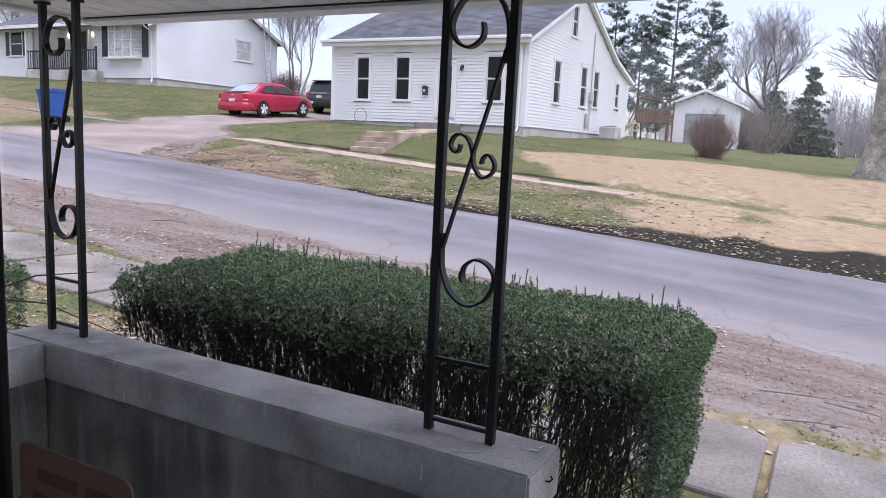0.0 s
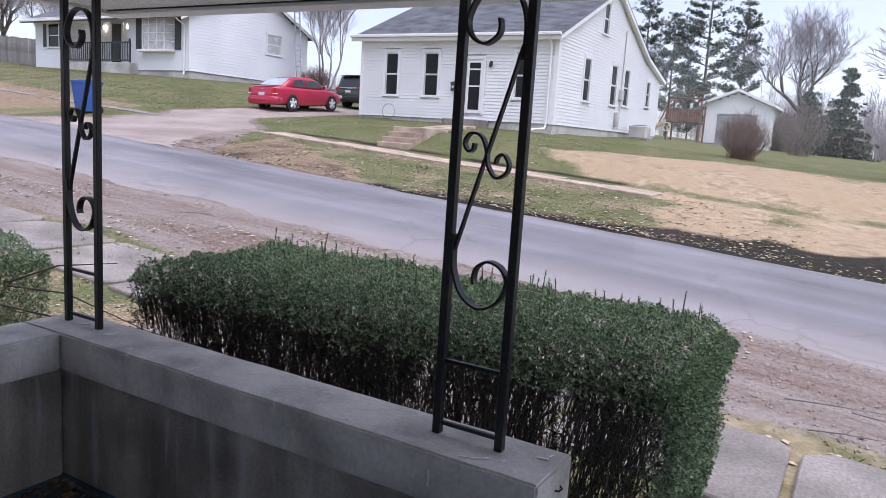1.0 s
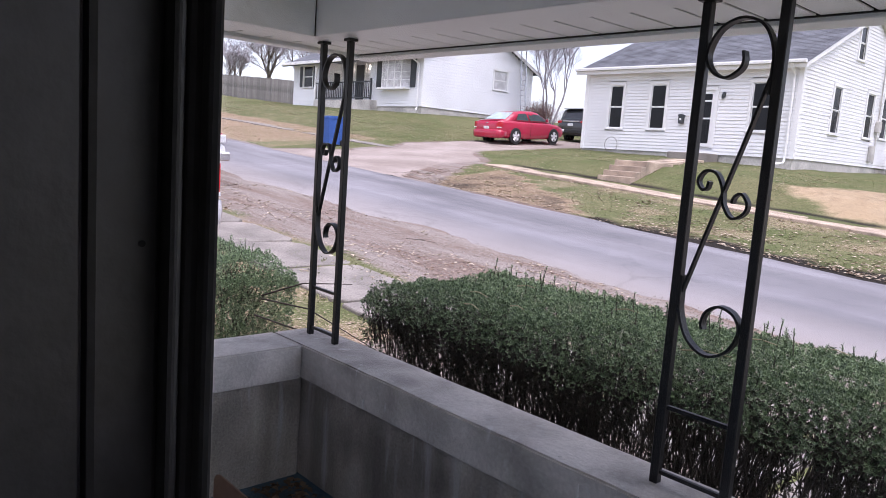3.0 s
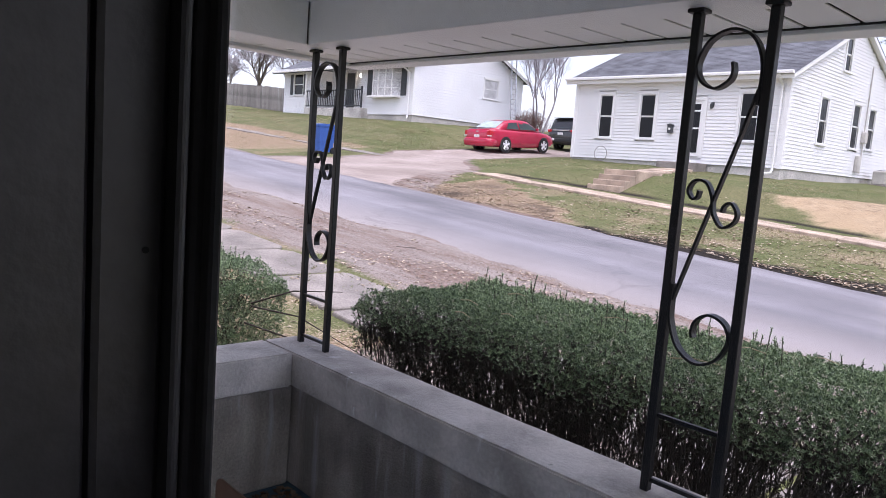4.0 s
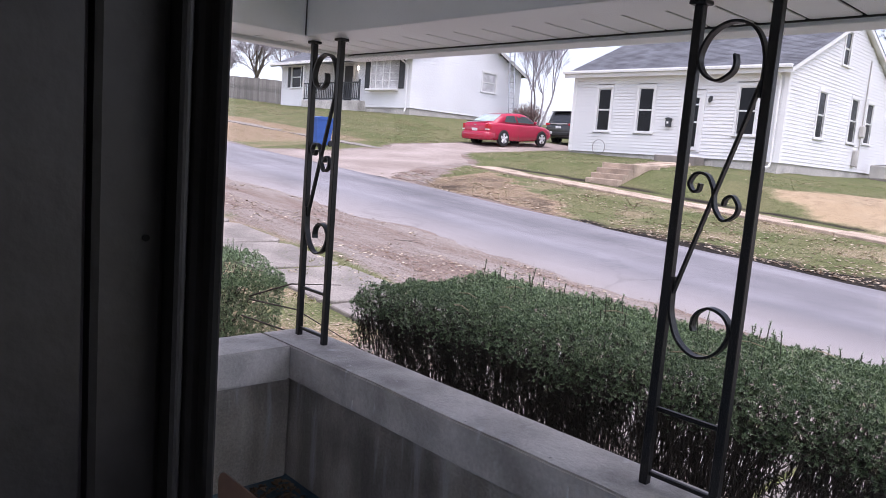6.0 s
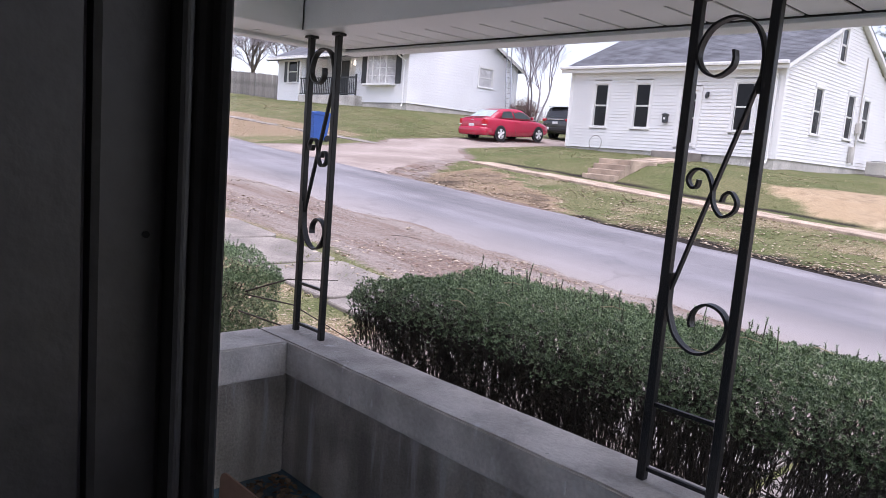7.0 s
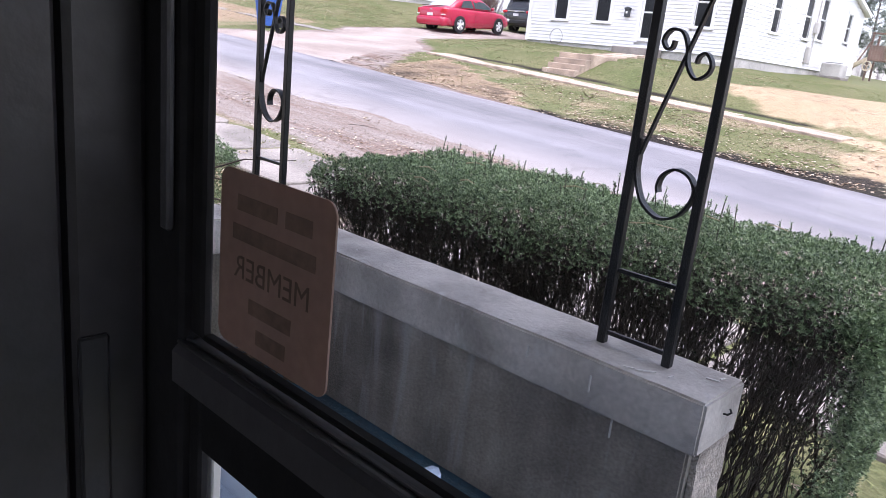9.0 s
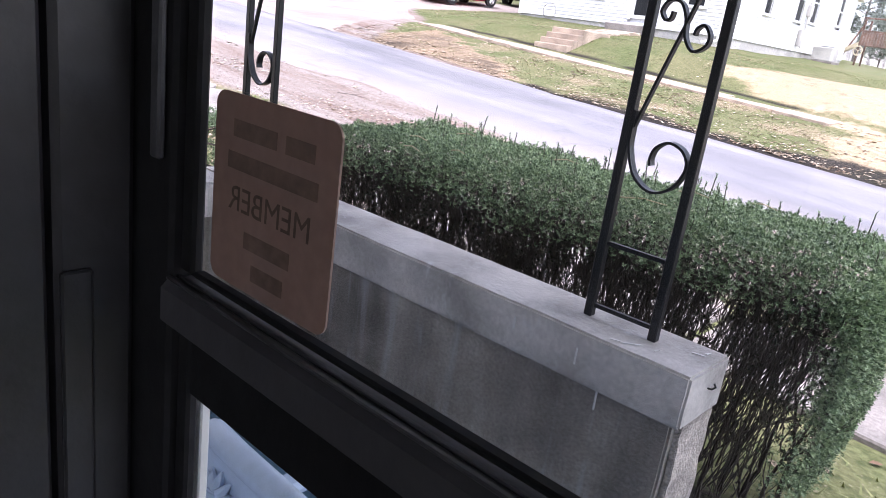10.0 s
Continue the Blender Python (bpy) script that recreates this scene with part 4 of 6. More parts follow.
for (ua, wa), (ub, wb) in zip(bay_pts, bay_pts[1:]):
    part("mullion", turned(tube([(ua, wa, 5.0), (ua, wa, 6.7)], 0.035, 4), mF), TRIM, bay)
    for k in range(4):
        z = 5.0 + 1.7 * k / 4
        part("muntin", turned(tube([(ua, wa, z), (ub, wb, z)], 0.02, 4), mF), TRIM, bay)
        if k < 4:
            q = bmesh.new()
            v = [q.verts.new(c) for c in ((ua, wa - 0.02, z), (ub, wb - 0.02, z), (ub, wb - 0.02, z + 0.425), (ua, wa - 0.02, z + 0.425))]
            q.faces.new(v)
            part("pane", turned(q, mF), CURTAIN_OR_REFLECTION, bay)
sash_window(ranch, mF, -43.7, -42.6, 5.2, 6.55)
pale = sash_window(ranch, mS, 32.05, 33.2, 5.5, 6.6)
# pale reflection on the side window, painted as an opaque pane colour
for o in pale.children:
    if o.name.startswith("pane"):
        o.data.materials[0] = CURTAIN_OR_REFLECTION
mP = FRONT(0, BY + 1.6)
part("door", turned(box(-39.84, -38.96, 0.01, 0.06, 4.35, 6.7, 0.006), mP), SHUTTER, ranch, "dark front door")
part("door_casing", turned(box(-39.98, -39.85, 0.01, 0.07, 4.35, 6.8), mP), TRIM, ranch)
part("door_casing", turned(box(-38.95, -38.82, 0.01, 0.07, 4.35, 6.8), mP), TRIM, ranch)
for u in (-40.45, -38.3):
    part("porch_light", turned(tube([(u, 0.12, 6.42), (u, 0.12, 6.62)], [0.08, 0.06], 8), mP), glow("warm_porch_light", (1.0, 0.88, 0.68), 6.0), ranch, "lit warm porch light")
rail = part("porch_rail", box(-41.6, -35.45, BY - 0.47, BY - 0.41, 5.33, 5.40, 0.01), SHUTTER, ranch, "dark porch railing")
for k in range(32):
    u = -41.55 + k * 0.195
    part("baluster", box(u - 0.018, u + 0.018, BY - 0.458, BY - 0.422, 4.45, 5.33), SHUTTER, rail)
part("newel", box(-35.52, -35.42, BY - 0.50, BY - 0.40, 4.302, 5.55, 0.01), SHUTTER, ranch)
part("rail_base", box(-41.6, -35.53, BY - 0.47, BY - 0.41, 4.38, 4.45, 0.01), SHUTTER, rail)
part("porch_post", box(-41.6, -41.48, BY - 0.50, BY - 0.38, 4.302, 6.62, 0.01), TRIM, ranch)

# ---- walks and steps ----


def slab_mesh(w, d, t, chip=0.0, seed=0):
    """A paving slab with broken corners, 0 at its middle and top."""
    rnd = random.Random(seed)
    c = [0.02 + chip * rnd.random() for _ in range(4)]
    x, y = w / 2, d / 2
    o = [(-x + c[0], -y), (x - c[1], -y), (x, -y + c[1]), (x, y - c[2]), (x - c[2], y), (-x + c[3], y), (-x, y - c[3]), (-x, -y + c[0])]
    bm = bmesh.new()
    lo, md, hi = ([bm.verts.new((a * k, b * k, z)) for a, b in o] for k, z in ((1, -t), (1, -0.012), (0.985, 0)))
    for r, s in ((lo, md), (md, hi)):
        for k in range(8):
            bm.faces.new((r[k], r[(k + 1) % 8], s[(k + 1) % 8], s[k]))
    bm.faces.new(hi)
    bm.faces.new(lo[::-1])
    return bm


def slab_run(name, label, x0, x1, y, w, d, lift, chip, seed, material=WALKWAY):
    walk_ob = thing(name, (0, 0, 0), label, "pavement", kind="structure")
    shapes = [slab_mesh(w, d, 0.12, chip, seed + k) for k in range(3)]
    meshes = []
    for s in shapes:
        o = part("slab", s, material, walk_ob)
        meshes.append(o)
    n, x = 0, x0
    while x < x1:
        o = meshes[n] if n < 3 else new("slab", meshes[n % 3].data)
        o.parent = walk_ob
        slope = math.degrees(math.atan2(height(x - 0.5, y) - height(x + 0.5, y), 1.0))
        o.matrix_local = pose(x + w / 2, y, height(x + w / 2, y) + lift + random.uniform(-0.012, 0.012), random.uniform(-0.8, 0.8), slope, random.uniform(-0.6, 0.6))
        n += 1
        x += w + (0.06 if w == 1.29 else 0.03)


slab_run("pavement_far", "weathered concrete sidewalk slabs beside the lawn", -16.9, -4.9, 17.72, 1.22, 1.2, 0.035, 0.05, 11, TAN_CONCRETE)
slab_run("pavement_up_street", "concrete sidewalk slabs half sunk in the lawn", -50, -23.4, 17.72, 1.5, 1.1, 0.012, 0.2, 21)
slab_run("pavement_near", "uneven concrete sidewalk slabs with chipped corners", -13.635, 5.0, 4.52, 1.29, 1.14, 0.035, 0.16, 31)

steps = thing("front_steps", (-12.78, 18.5, 0), "tan concrete steps up the lawn bank", "steps", kind="structure")
for k in range(4):
    part("step", box(-0.58, 0.58, 0.06 + 0.27 * k, 1.3 if k == 3 else 0.058 + 0.27 * (k + 1), 0.62, 1.02 + 0.165 * (k + 1), 0.015), TAN_CONCRETE, steps)
part("landing", box(-0.56, 0.56, 1.303, 2.4, 0.7, 1.655, 0.01), TAN_CONCRETE, steps)
lane = thing("garden_walk", (0, 0, 0), "concrete walk from the steps to the cottage door", "pavement", kind="structure")
for k in range(4):
    a = 19.82 + k * 1.13
    q = slab_mesh(1.12, 1.11, 0.12, 0.03, 50 + k)
    q.transform(pose(-12.85 - 0.25 * k, a + 0.55, height(-12.85 - 0.25 * k, a + 0.55) + 0.05, 3.0, 0, 0))
    part("slab", q, TAN_CONCRETE, lane)

# ---- fast mesh gatherer for plants and litter ----


class Gather:
    def __init__(self):
        self.v, self.f = [], []

    def add(self, verts, faces):
        n = len(self.v)
        self.v += [tuple(p) for p in verts]
        self.f += [tuple(i + n for i in f) for f in faces]

    def rod(self, a, b, ra, rb, sides=3):
        a, b = Vector(a), Vector(b)
        d = (b - a).normalized()
        s = d.orthogonal().normalized()
        u = d.cross(s)
        ring = [(math.cos(2 * math.pi * k / sides), math.sin(2 * math.pi * k / sides)) for k in range(sides)]
        self.add([a + (s * c + u * q) * ra for c, q in ring] + [b + (s * c + u * q) * rb for c, q in ring],
                 [(k, (k + 1) % sides, sides + (k + 1) % sides, sides + k) for k in range(sides)])

    def rods(self, pts, radii, sides=5):
        for (a, b), (ra, rb) in zip(zip(pts, pts[1:]), zip(radii, radii[1:])):
            self.rod(a, b, ra, rb, sides)

    def needles(self, p, axis, length, width, count, rnd):
        """A sprig: narrow leaves fanned round an axis, as one island."""
        d = axis.normalized()
        s = d.orthogonal().normalized()
        u = d.cross(s)
        base = len(self.v)
        self.v.append(tuple(p))
        for k in range(count):
            a = 2 * math.pi * (k + rnd.random()) / count
            out = s * math.cos(a) + u * math.sin(a)
            tip = p + d * length * rnd.uniform(0.35, 0.9) + out * length * rnd.uniform(0.5, 0.9)
            side = d.cross(out) * width
            mid = p.lerp(tip, 0.45)
            n = len(self.v)
            self.v += [tuple(mid + side), tuple(tip), tuple(mid - side)]
            self.f += [(base, n, n + 1), (base, n + 1, n + 2)]

    def build(self, name, material, parent=None, smooth=False, label=""):
        me = bpy.data.meshes.new(name)
        me.from_pydata(self.v, [], self.f)
        me.materials.append(material)
        if smooth:
            me.shade_smooth()
        ob = new(name, me)
        if parent:
            ob.parent = parent
        if label:
            tagged(ob, label)
        return ob


# ---- hedge in front of the porch ----
YEW = leafy("yew_needles", (0.032, 0.062, 0.033), (0.275, 0.38, 0.205), 0.45)
# brown inner needles, with the shade on the porch-side face put into the colour
YEW_INNER_SHADE = leafy("brown_shade_inner_needles", (0.018, 0.024, 0.015), (0.065, 0.06, 0.042), 0.8)
STEM = mat("yew_stems", (0.052, 0.042, 0.034), 0.95, 0.3, 8, 60, 0.4)


def hedge(name, label, x0, x1, y0, y1, ztop, seed, dense=1.0, loose=0.0):
    rnd = random.Random(seed)
    hd = thing(name, ((x0 + x1) / 2, (y0 + y1) / 2, height((x0 + x1) / 2, (y0 + y1) / 2)), label, "hedge")
    inv = hd.matrix_world.inverted()

    def top(x, y):
        round_ = -max(drop * (1 - soft_step(edge, 0, wide)) ** 2 for edge, drop, wide in ((x - x0, 0.03, 0.15), (x1 - x, 0.13, 0.22), (y - y0, 0.11, 0.2), (y1 - y, 0.06, 0.2)))
        return ztop + 0.035 * (1 + 2.2 * loose) * noise.noise((x * 2.2, y * 2.2, seed)) + 0.02 * noise.noise((x * 7, y * 7, seed)) + round_

    def wave(x, y, z):
        return 0.05 * noise.noise((x * 3, y * 3, z * 3 + seed))
    leaf, inner, wood = Gather(), Gather(), Gather()
    lx, ly = x1 - x0, y1 - y0

    def sprig(g, p, out, size):
        d = (out + Vector((rnd.gauss(0, 0.8), rnd.gauss(0, 0.8), rnd.gauss(0, 0.5) + 0.15))).normalized()
        g.needles(inv @ p, d, size, size * 0.12, 6, rnd)
    # top
    for _ in range(int(lx * ly * 16000 * dense)):
        x, y = rnd.uniform(x0, x1), rnd.uniform(y0, y1)
        tuft = noise.noise((x * 24, y * 24, seed + 5.0))
        if tuft < -0.12 and rnd.random() < 0.55:
            continue
        p = Vector((x, y, top(x, y) + 0.045 * tuft - abs(rnd.gauss(0, 0.028))))
        sprig(leaf, p, Vector((0, 0, 1)), rnd.uniform(0.009, 0.018))
    # sides: outer face, ends, and the side to the porch, where the foliage ends high up
    for side, length, count in (("far", lx, 3400), ("x0", ly, 6000), ("x1", ly, 15000), ("near", lx, 7000)):
        for _ in range(int(length * (ztop + 0.3) * count * dense)):
            k = rnd.random()
            zg = height(x0 + k * lx, y0) + 0.05
            z = zg + (ztop - zg) * rnd.random()
            hi = (z - zg) / (ztop - zg)
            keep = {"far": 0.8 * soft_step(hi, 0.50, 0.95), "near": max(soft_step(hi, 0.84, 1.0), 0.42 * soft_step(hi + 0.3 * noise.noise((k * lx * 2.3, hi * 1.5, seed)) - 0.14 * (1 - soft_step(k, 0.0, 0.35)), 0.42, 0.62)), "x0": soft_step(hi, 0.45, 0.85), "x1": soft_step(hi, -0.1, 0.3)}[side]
            if rnd.random() > keep:
                continue
            dep = abs(rnd.gauss(0, 0.05))
            if side == "far":
                x, y, out = x0 + k * lx, y1 - dep, Vector((0, 1, 0))
            elif side == "near":
                x, y, out = x0 + k * lx, y0 + dep + 0.07 * (1 - hi), Vector((0, -1, 0))
            elif side == "x0":
                x, y, out = x0 + dep, y0 + k * ly, Vector((-1, 0, 0))
            else:
                x, y, out = x1 - dep - 0.10 * (1 - hi) ** 2, y0 + k * ly, Vector((1, 0, 0))
                if y < y0 + 0.55 and hi < 0.55 and rnd.random() < 0.88:
                    continue
            w = wave(x, y, z)
            p = Vector((x + out.x * w, y + out.y * w, min(z, top(x, y))))
            # below the top edge the porch-side face takes the shade-coloured needles
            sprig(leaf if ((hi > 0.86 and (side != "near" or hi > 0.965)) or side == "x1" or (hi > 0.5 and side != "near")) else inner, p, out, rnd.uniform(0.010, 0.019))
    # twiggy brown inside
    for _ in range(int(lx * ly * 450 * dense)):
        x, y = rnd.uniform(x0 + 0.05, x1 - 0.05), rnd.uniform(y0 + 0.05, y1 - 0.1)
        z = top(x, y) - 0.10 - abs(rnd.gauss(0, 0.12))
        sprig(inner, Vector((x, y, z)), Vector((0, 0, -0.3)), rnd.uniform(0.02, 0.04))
    # stems, forking upward from the ground
    rows = max(3, int(lx / 0.11))
    for i in range(rows):
        for j in range(max(2, int(ly / 0.30))):
            x, y = x0 + 0.2 + (lx - 0.4) * (i + rnd.random()) / rows, y0 + 0.18 + (ly - 0.36) * rnd.random()
            zg = height(x, y) - 0.05
            p = Vector((x, y, zg))
            r = rnd.uniform(0.008, 0.019)
            stack = [(p, Vector((rnd.gauss(0, 0.14) + 0.5 * ((x - x0) / lx - 0.5), rnd.gauss(0, 0.16), 1)), r, 0)]
            while stack:
                p, d, r, lev = stack.pop()
                ln = rnd.uniform(0.16, 0.3) * (1 if lev < 3 else 0.6)
                for _k in range(3):
                    q = p + d.normalized() * ln / 3 * 1.2
                    d = d + Vector((rnd.gauss(0, 0.13), rnd.gauss(0, 0.13), 0.05))
                    if q.z > top(min(max(q.x, x0), x1), min(max(q.y, y0), y1)) - 0.03 or not (x0 + 0.02 < q.x < x1 - 0.02 and y0 + 0.03 < q.y < y1 - 0.02):
                        break
                    wood.rod(inv @ p, inv @ q, r, r * 0.88, 4 if lev < 2 else 3)
                    p, r = q, r * 0.88
                else:
                    if lev < 4:
                        for _k in range(2 if lev < 1 or rnd.random() < 0.55 else 3):
                            stack.append((p, d + Vector((rnd.gauss(0, 0.42), rnd.gauss(0, 0.42), rnd.uniform(-0.1, 0.3))), r * 0.78, lev + 1))
    # fine dead twigs through the inside
    for _ in range(int(lx * ly * 900 * dense)):
        x, y = rnd.uniform(x0 + 0.06, x1 - 0.10), y0 + 0.06 + (ly - 0.14) * rnd.random() ** 1.3
        zg = height(x, y)
        p = Vector((x, y, zg + (ztop - 0.1 - zg) * rnd.random() ** 0.55))
        q = p + Vector((rnd.gauss(0, 0.05), rnd.gauss(0, 0.05), rnd.uniform(0.04, 0.16)))
        if q.z < ztop - 0.03:
            wood.rod(inv @ p, inv @ q, rnd.uniform(0.0015, 0.004), 0.0012, 3)
    # bare upright twigs close behind the face to the porch, in clumps with slits between
    for _ in range(int(lx * 2600 * dense)):
        x = rnd.uniform(x0 + 0.04, x1 - 0.08)
        hi = 0.3 + 0.68 * rnd.random() ** 0.7
        clump = noise.noise((x * 5.5, seed, 0)) + 0.6 * noise.noise((x * 14, seed, hi * 2))
        if clump < 0.75 - 1.35 * hi + 0.25 * (1 - soft_step(x - x0, 0, 0.9)):
            continue
        y = y0 + 0.04 + 0.32 * rnd.random() ** 1.6
        zg = height(x, y)
        fan = 0.35 * ((x - x0) / lx - 0.5)
        p = Vector((x, y, zg + (ztop - zg) * hi - 0.1))
        q = p + Vector((fan * 0.15 + rnd.gauss(0, 0.018), rnd.gauss(-0.01, 0.015), rnd.uniform(0.08, 0.17)))
        if q.z < top(x, y) - 0.02:
            wood.rod(inv @ p, inv @ q, rnd.uniform(0.0016, 0.0038), 0.0012, 3)
    # upright shoots above the clipped top
    for _ in range(int(100 * lx / 3 * dense)):
        x, y = rnd.uniform(x0 + 0.1, x1 - 0.05), y1 - abs(rnd.gauss(0, 0.35))
        y = max(y, y0 + 0.2)
        z, h = top(x, y) - 0.03, rnd.choice((0.02, 0.03, 0.04, 0.04, 0.05, 0.05, 0.06, 0.10))
        h *= 1 + 0.9 * loose
        lean = Vector((rnd.gauss(0, 0.08 + 0.25 * loose), rnd.gauss(0, 0.08 + 0.25 * loose), 1))
        a = Vector((x, y, z))
        wood.rod(inv @ a, inv @ (a + lean * (h + 0.03)), 0.003 - 0.0012 * loose, 0.002 - 0.001 * loose, 3)
        for k in range(int(h / 0.009) + 3):
            q = a + lean * (0.02 + (h + 0.01) * k / (int(h / 0.009) + 2))
            leaf.needles(inv @ q, Vector((rnd.gauss(0, 0.3), rnd.gauss(0, 0.3), 1)), rnd.uniform(0.008, 0.014) * (1.5 if q.z > a.z + h else 1.0), 0.0022, 4, rnd)
    tagged(wood.build("stems", STEM, hd), "bare brown stems", kind="stuff")
    tagged(leaf.build("foliage", YEW, hd), "dense dark green needles", kind="stuff")
    tagged(inner.build("inner_foliage", YEW_INNER_SHADE, hd), "sparse brown inner needles, coloured dark for shade", kind="stuff")
    return hd


hedge("hedge", "clipped dark green yew hedge with bare stems below", -2.95, -0.375, 2.27, 3.36, 0.82, 3)
hedge("shrub", "loose green yew shrub beside the porch", -6.5, -4.32, 1.45, 2.75, 0.68, 8, 0.75, 1.0)
branch = thing("bare_branch", (-4.3, 2.45, 0.45), "bare twig reaching out from the shrub", "branch")
for k, (a, b, c) in enumerate((((0, 0, 0), (0.5, 0.05, 0.03), (1.15, 0.12, -0.09)), ((0, 0, 0.02), (0.35, 0.1, 0.16), (0.75, 0.2, 0.22)), ((0.1, -0.1, -0.08), (0.6, 0, -0.10), (1.2, 0.05, -0.2)))):
    part("twig", tube([a, b, c], [0.006, 0.005, 0.002], 5), STEM, branch)

DRY = mat("dry_stalk", (0.45, 0.38, 0.25), 0.9, 0.2, 10, 60, 0.1)
rnd = random.Random(19)
for _ in range(9):
    x, y = rnd.uniform(-2.7, -0.6), rnd.uniform(2.3, 3.2)
    a, ln = rnd.uniform(-0.5, 0.5), rnd.uniform(0.06, 0.2)
    stalk = thing("dry_stalk", (x, y, 0.835), "pale dry stalk lying on the clipped hedge", "stalk", "dry stalks on the hedge")
    part("stem", tube([(0, 0, 0), (ln * 0.5 * math.cos(a), ln * 0.5 * math.sin(a), 0.012), (ln * math.cos(a), ln * math.sin(a), 0.004)], [0.003, 0.0025, 0.0015], 5), DRY, stalk)
for x, y, ln, a in ((-0.35, 6.0, 0.7, 0.1), (0.1, 6.1, 0.5, -0.4), (-0.15, 5.45, 0.45, 0.15), (0.55, 5.7, 0.6, 0.3), (-6.0, 6.4, 0.6, 0.05), (-8.2, 6.9, 0.5, 0.2)):
    stick = thing("stick", (x, y, height(x, y) + 0.03), "dry fallen stick on the gravel shoulder", "stick", "sticks on the shoulder")
    part("stem", tube([(0, 0, 0), (ln * 0.5 * math.cos(a), ln * 0.5 * math.sin(a), 0.015), (ln * math.cos(a + 0.1), ln * math.sin(a + 0.1), 0)], [0.006, 0.005, 0.003], 5), TWIG, stick)
    part("side_twig", tube([(ln * 0.5 * math.cos(a), ln * 0.5 * math.sin(a), 0.015), (ln * 0.75 * math.cos(a + 0.4), ln * 0.75 * math.sin(a + 0.4), 0.03)], [0.004, 0.002], 5), TWIG, stick)

# ---- litter on the ground ----
rnd = random.Random(77)
DRY_LEAF = leafy("dry_leaves", (0.17, 0.105, 0.065), (0.66, 0.56, 0.44), 0.85)
litter = Gather()


def drop_leaf(x, y, size, z=None):
    z = bumpy(x, y) if z is None else z
    a = rnd.uniform(0, 6.28)
    c, s = math.cos(a) * size, math.sin(a) * size
    k = rnd.uniform(0.05, 0.25) * size
    litter.add([(x - c, y - s, z + 0.006), (x + s * 0.55, y - c * 0.55, z + 0.012 + k), (x + c, y + s, z + 0.008 + k * rnd.random()), (x - s * 0.55, y + c * 0.55, z + 0.012 + k * rnd.random())], [(0, 1, 2), (0, 2, 3)])


for _ in range(8000):
    x, y = rnd.uniform(-17, 1), 13.3 + 4.5 * rnd.random() ** 1.4
    if rnd.random() < 0.25 + 0.75 * soft_step(ragged(x, y, 0.6, 3), -0.1, 0.5) and x < -2.5 + 2 * rnd.random():
        drop_leaf(x, y, rnd.uniform(0.03, 0.065))
for _ in range(5200):
    x, y = rnd.uniform(-55, -22), rnd.uniform(13.3, 24)
    if rnd.random() < soft_step(-21 - x, 0, 12) * (1.0 if y < 18 else 0.5):
        drop_leaf(x, y, rnd.uniform(0.03, 0.065))
for _ in range(1500):
    x, y = rnd.uniform(-32, -8), rnd.uniform(18.8, 25.2)
    drop_leaf(x, y, rnd.uniform(0.03, 0.06))
for _ in range(3600):
    x, y = rnd.uniform(-48, -24), 18.6 + 9.5 * rnd.random()
    if ragged(x, y, 0.3, 17) > -0.15 or rnd.random() < 0.3:
        drop_leaf(x, y, rnd.uniform(0.03, 0.07))
for _ in range(2600):
    x = rnd.uniform(-14, 2)
    y = 5.2 + 2.6 * rnd.random()
    if ragged(x, y, 0.5, 13) > (-0.1 if x < -4 else 0.2):
        drop_leaf(x, y, rnd.uniform(0.02, 0.045))
for _ in range(700):
    x = rnd.uniform(-9, 5)
    drop_leaf(x, 13.25 + abs(rnd.gauss(0, 0.35)) * (1.6 if x > -3 else 1.0), rnd.uniform(0.025, 0.06))
for _ in range(500):
    drop_leaf(rnd.uniform(-9, -2.6), rnd.uniform(2.9, 5.2), rnd.uniform(0.018, 0.04))
for _ in range(60):
    drop_leaf(rnd.uniform(-0.9, 0.6), rnd.uniform(3.0, 5.2), rnd.uniform(0.03, 0.05))
tagged(litter.build("fallen_leaves", DRY_LEAF), "scattered dry brown fallen leaves", "leaves", kind="stuff")
porch_leaves = Gather()
litter = porch_leaves
for _ in range(170):
    drop_leaf(-2.66 + abs(rnd.gauss(0, 0.28)), 1.76 - abs(rnd.gauss(0, 0.2)), rnd.uniform(0.012, 0.03), 0.0)
# dry leaves in darker colours than DRY_LEAF, the porch shade painted in
tagged(porch_leaves.build("porch_leaves", leafy("shade_dark_leaves", (0.05, 0.035, 0.025), (0.24, 0.18, 0.13), 0.9)), "dry leaves blown into the porch corner", "leaves", kind="stuff")
GRASS = leafy("grass_blades", (0.10, 0.13, 0.045), (0.27, 0.28, 0.13), 0.8)
blades = Gather()
for _ in range(52000):
    if rnd.random() < 0.10:
        x, y = rnd.uniform(-8, 1.5), rnd.uniform(2.3, 5.4)
    elif rnd.random() < 0.35:
        x, y = rnd.uniform(-9, 4), rnd.uniform(13.6, 28)
    else:
        x, y = rnd.uniform(-32, -2), rnd.uniform(13.6, 25.4)
    g, st, lf, so = cover(x, y)
    if g > 0.4 or st > 0.35 or so > 0.4 or (17.1 < y < 18.35 and x > -17):
        continue
    z = bumpy(x, y) - 0.005
    a, h = rnd.uniform(0, 6.28), rnd.uniform(0.02, 0.045)
    c, s = math.cos(a) * 0.008, math.sin(a) * 0.008
    blades.add([(x - c, y - s, z), (x + c, y + s, z), (x + rnd.gauss(0, 0.04), y + rnd.gauss(0, 0.04), z + h)], [(0, 1, 2)])
tagged(blades.build("grass", GRASS), "short autumn grass", "grass", kind="stuff")
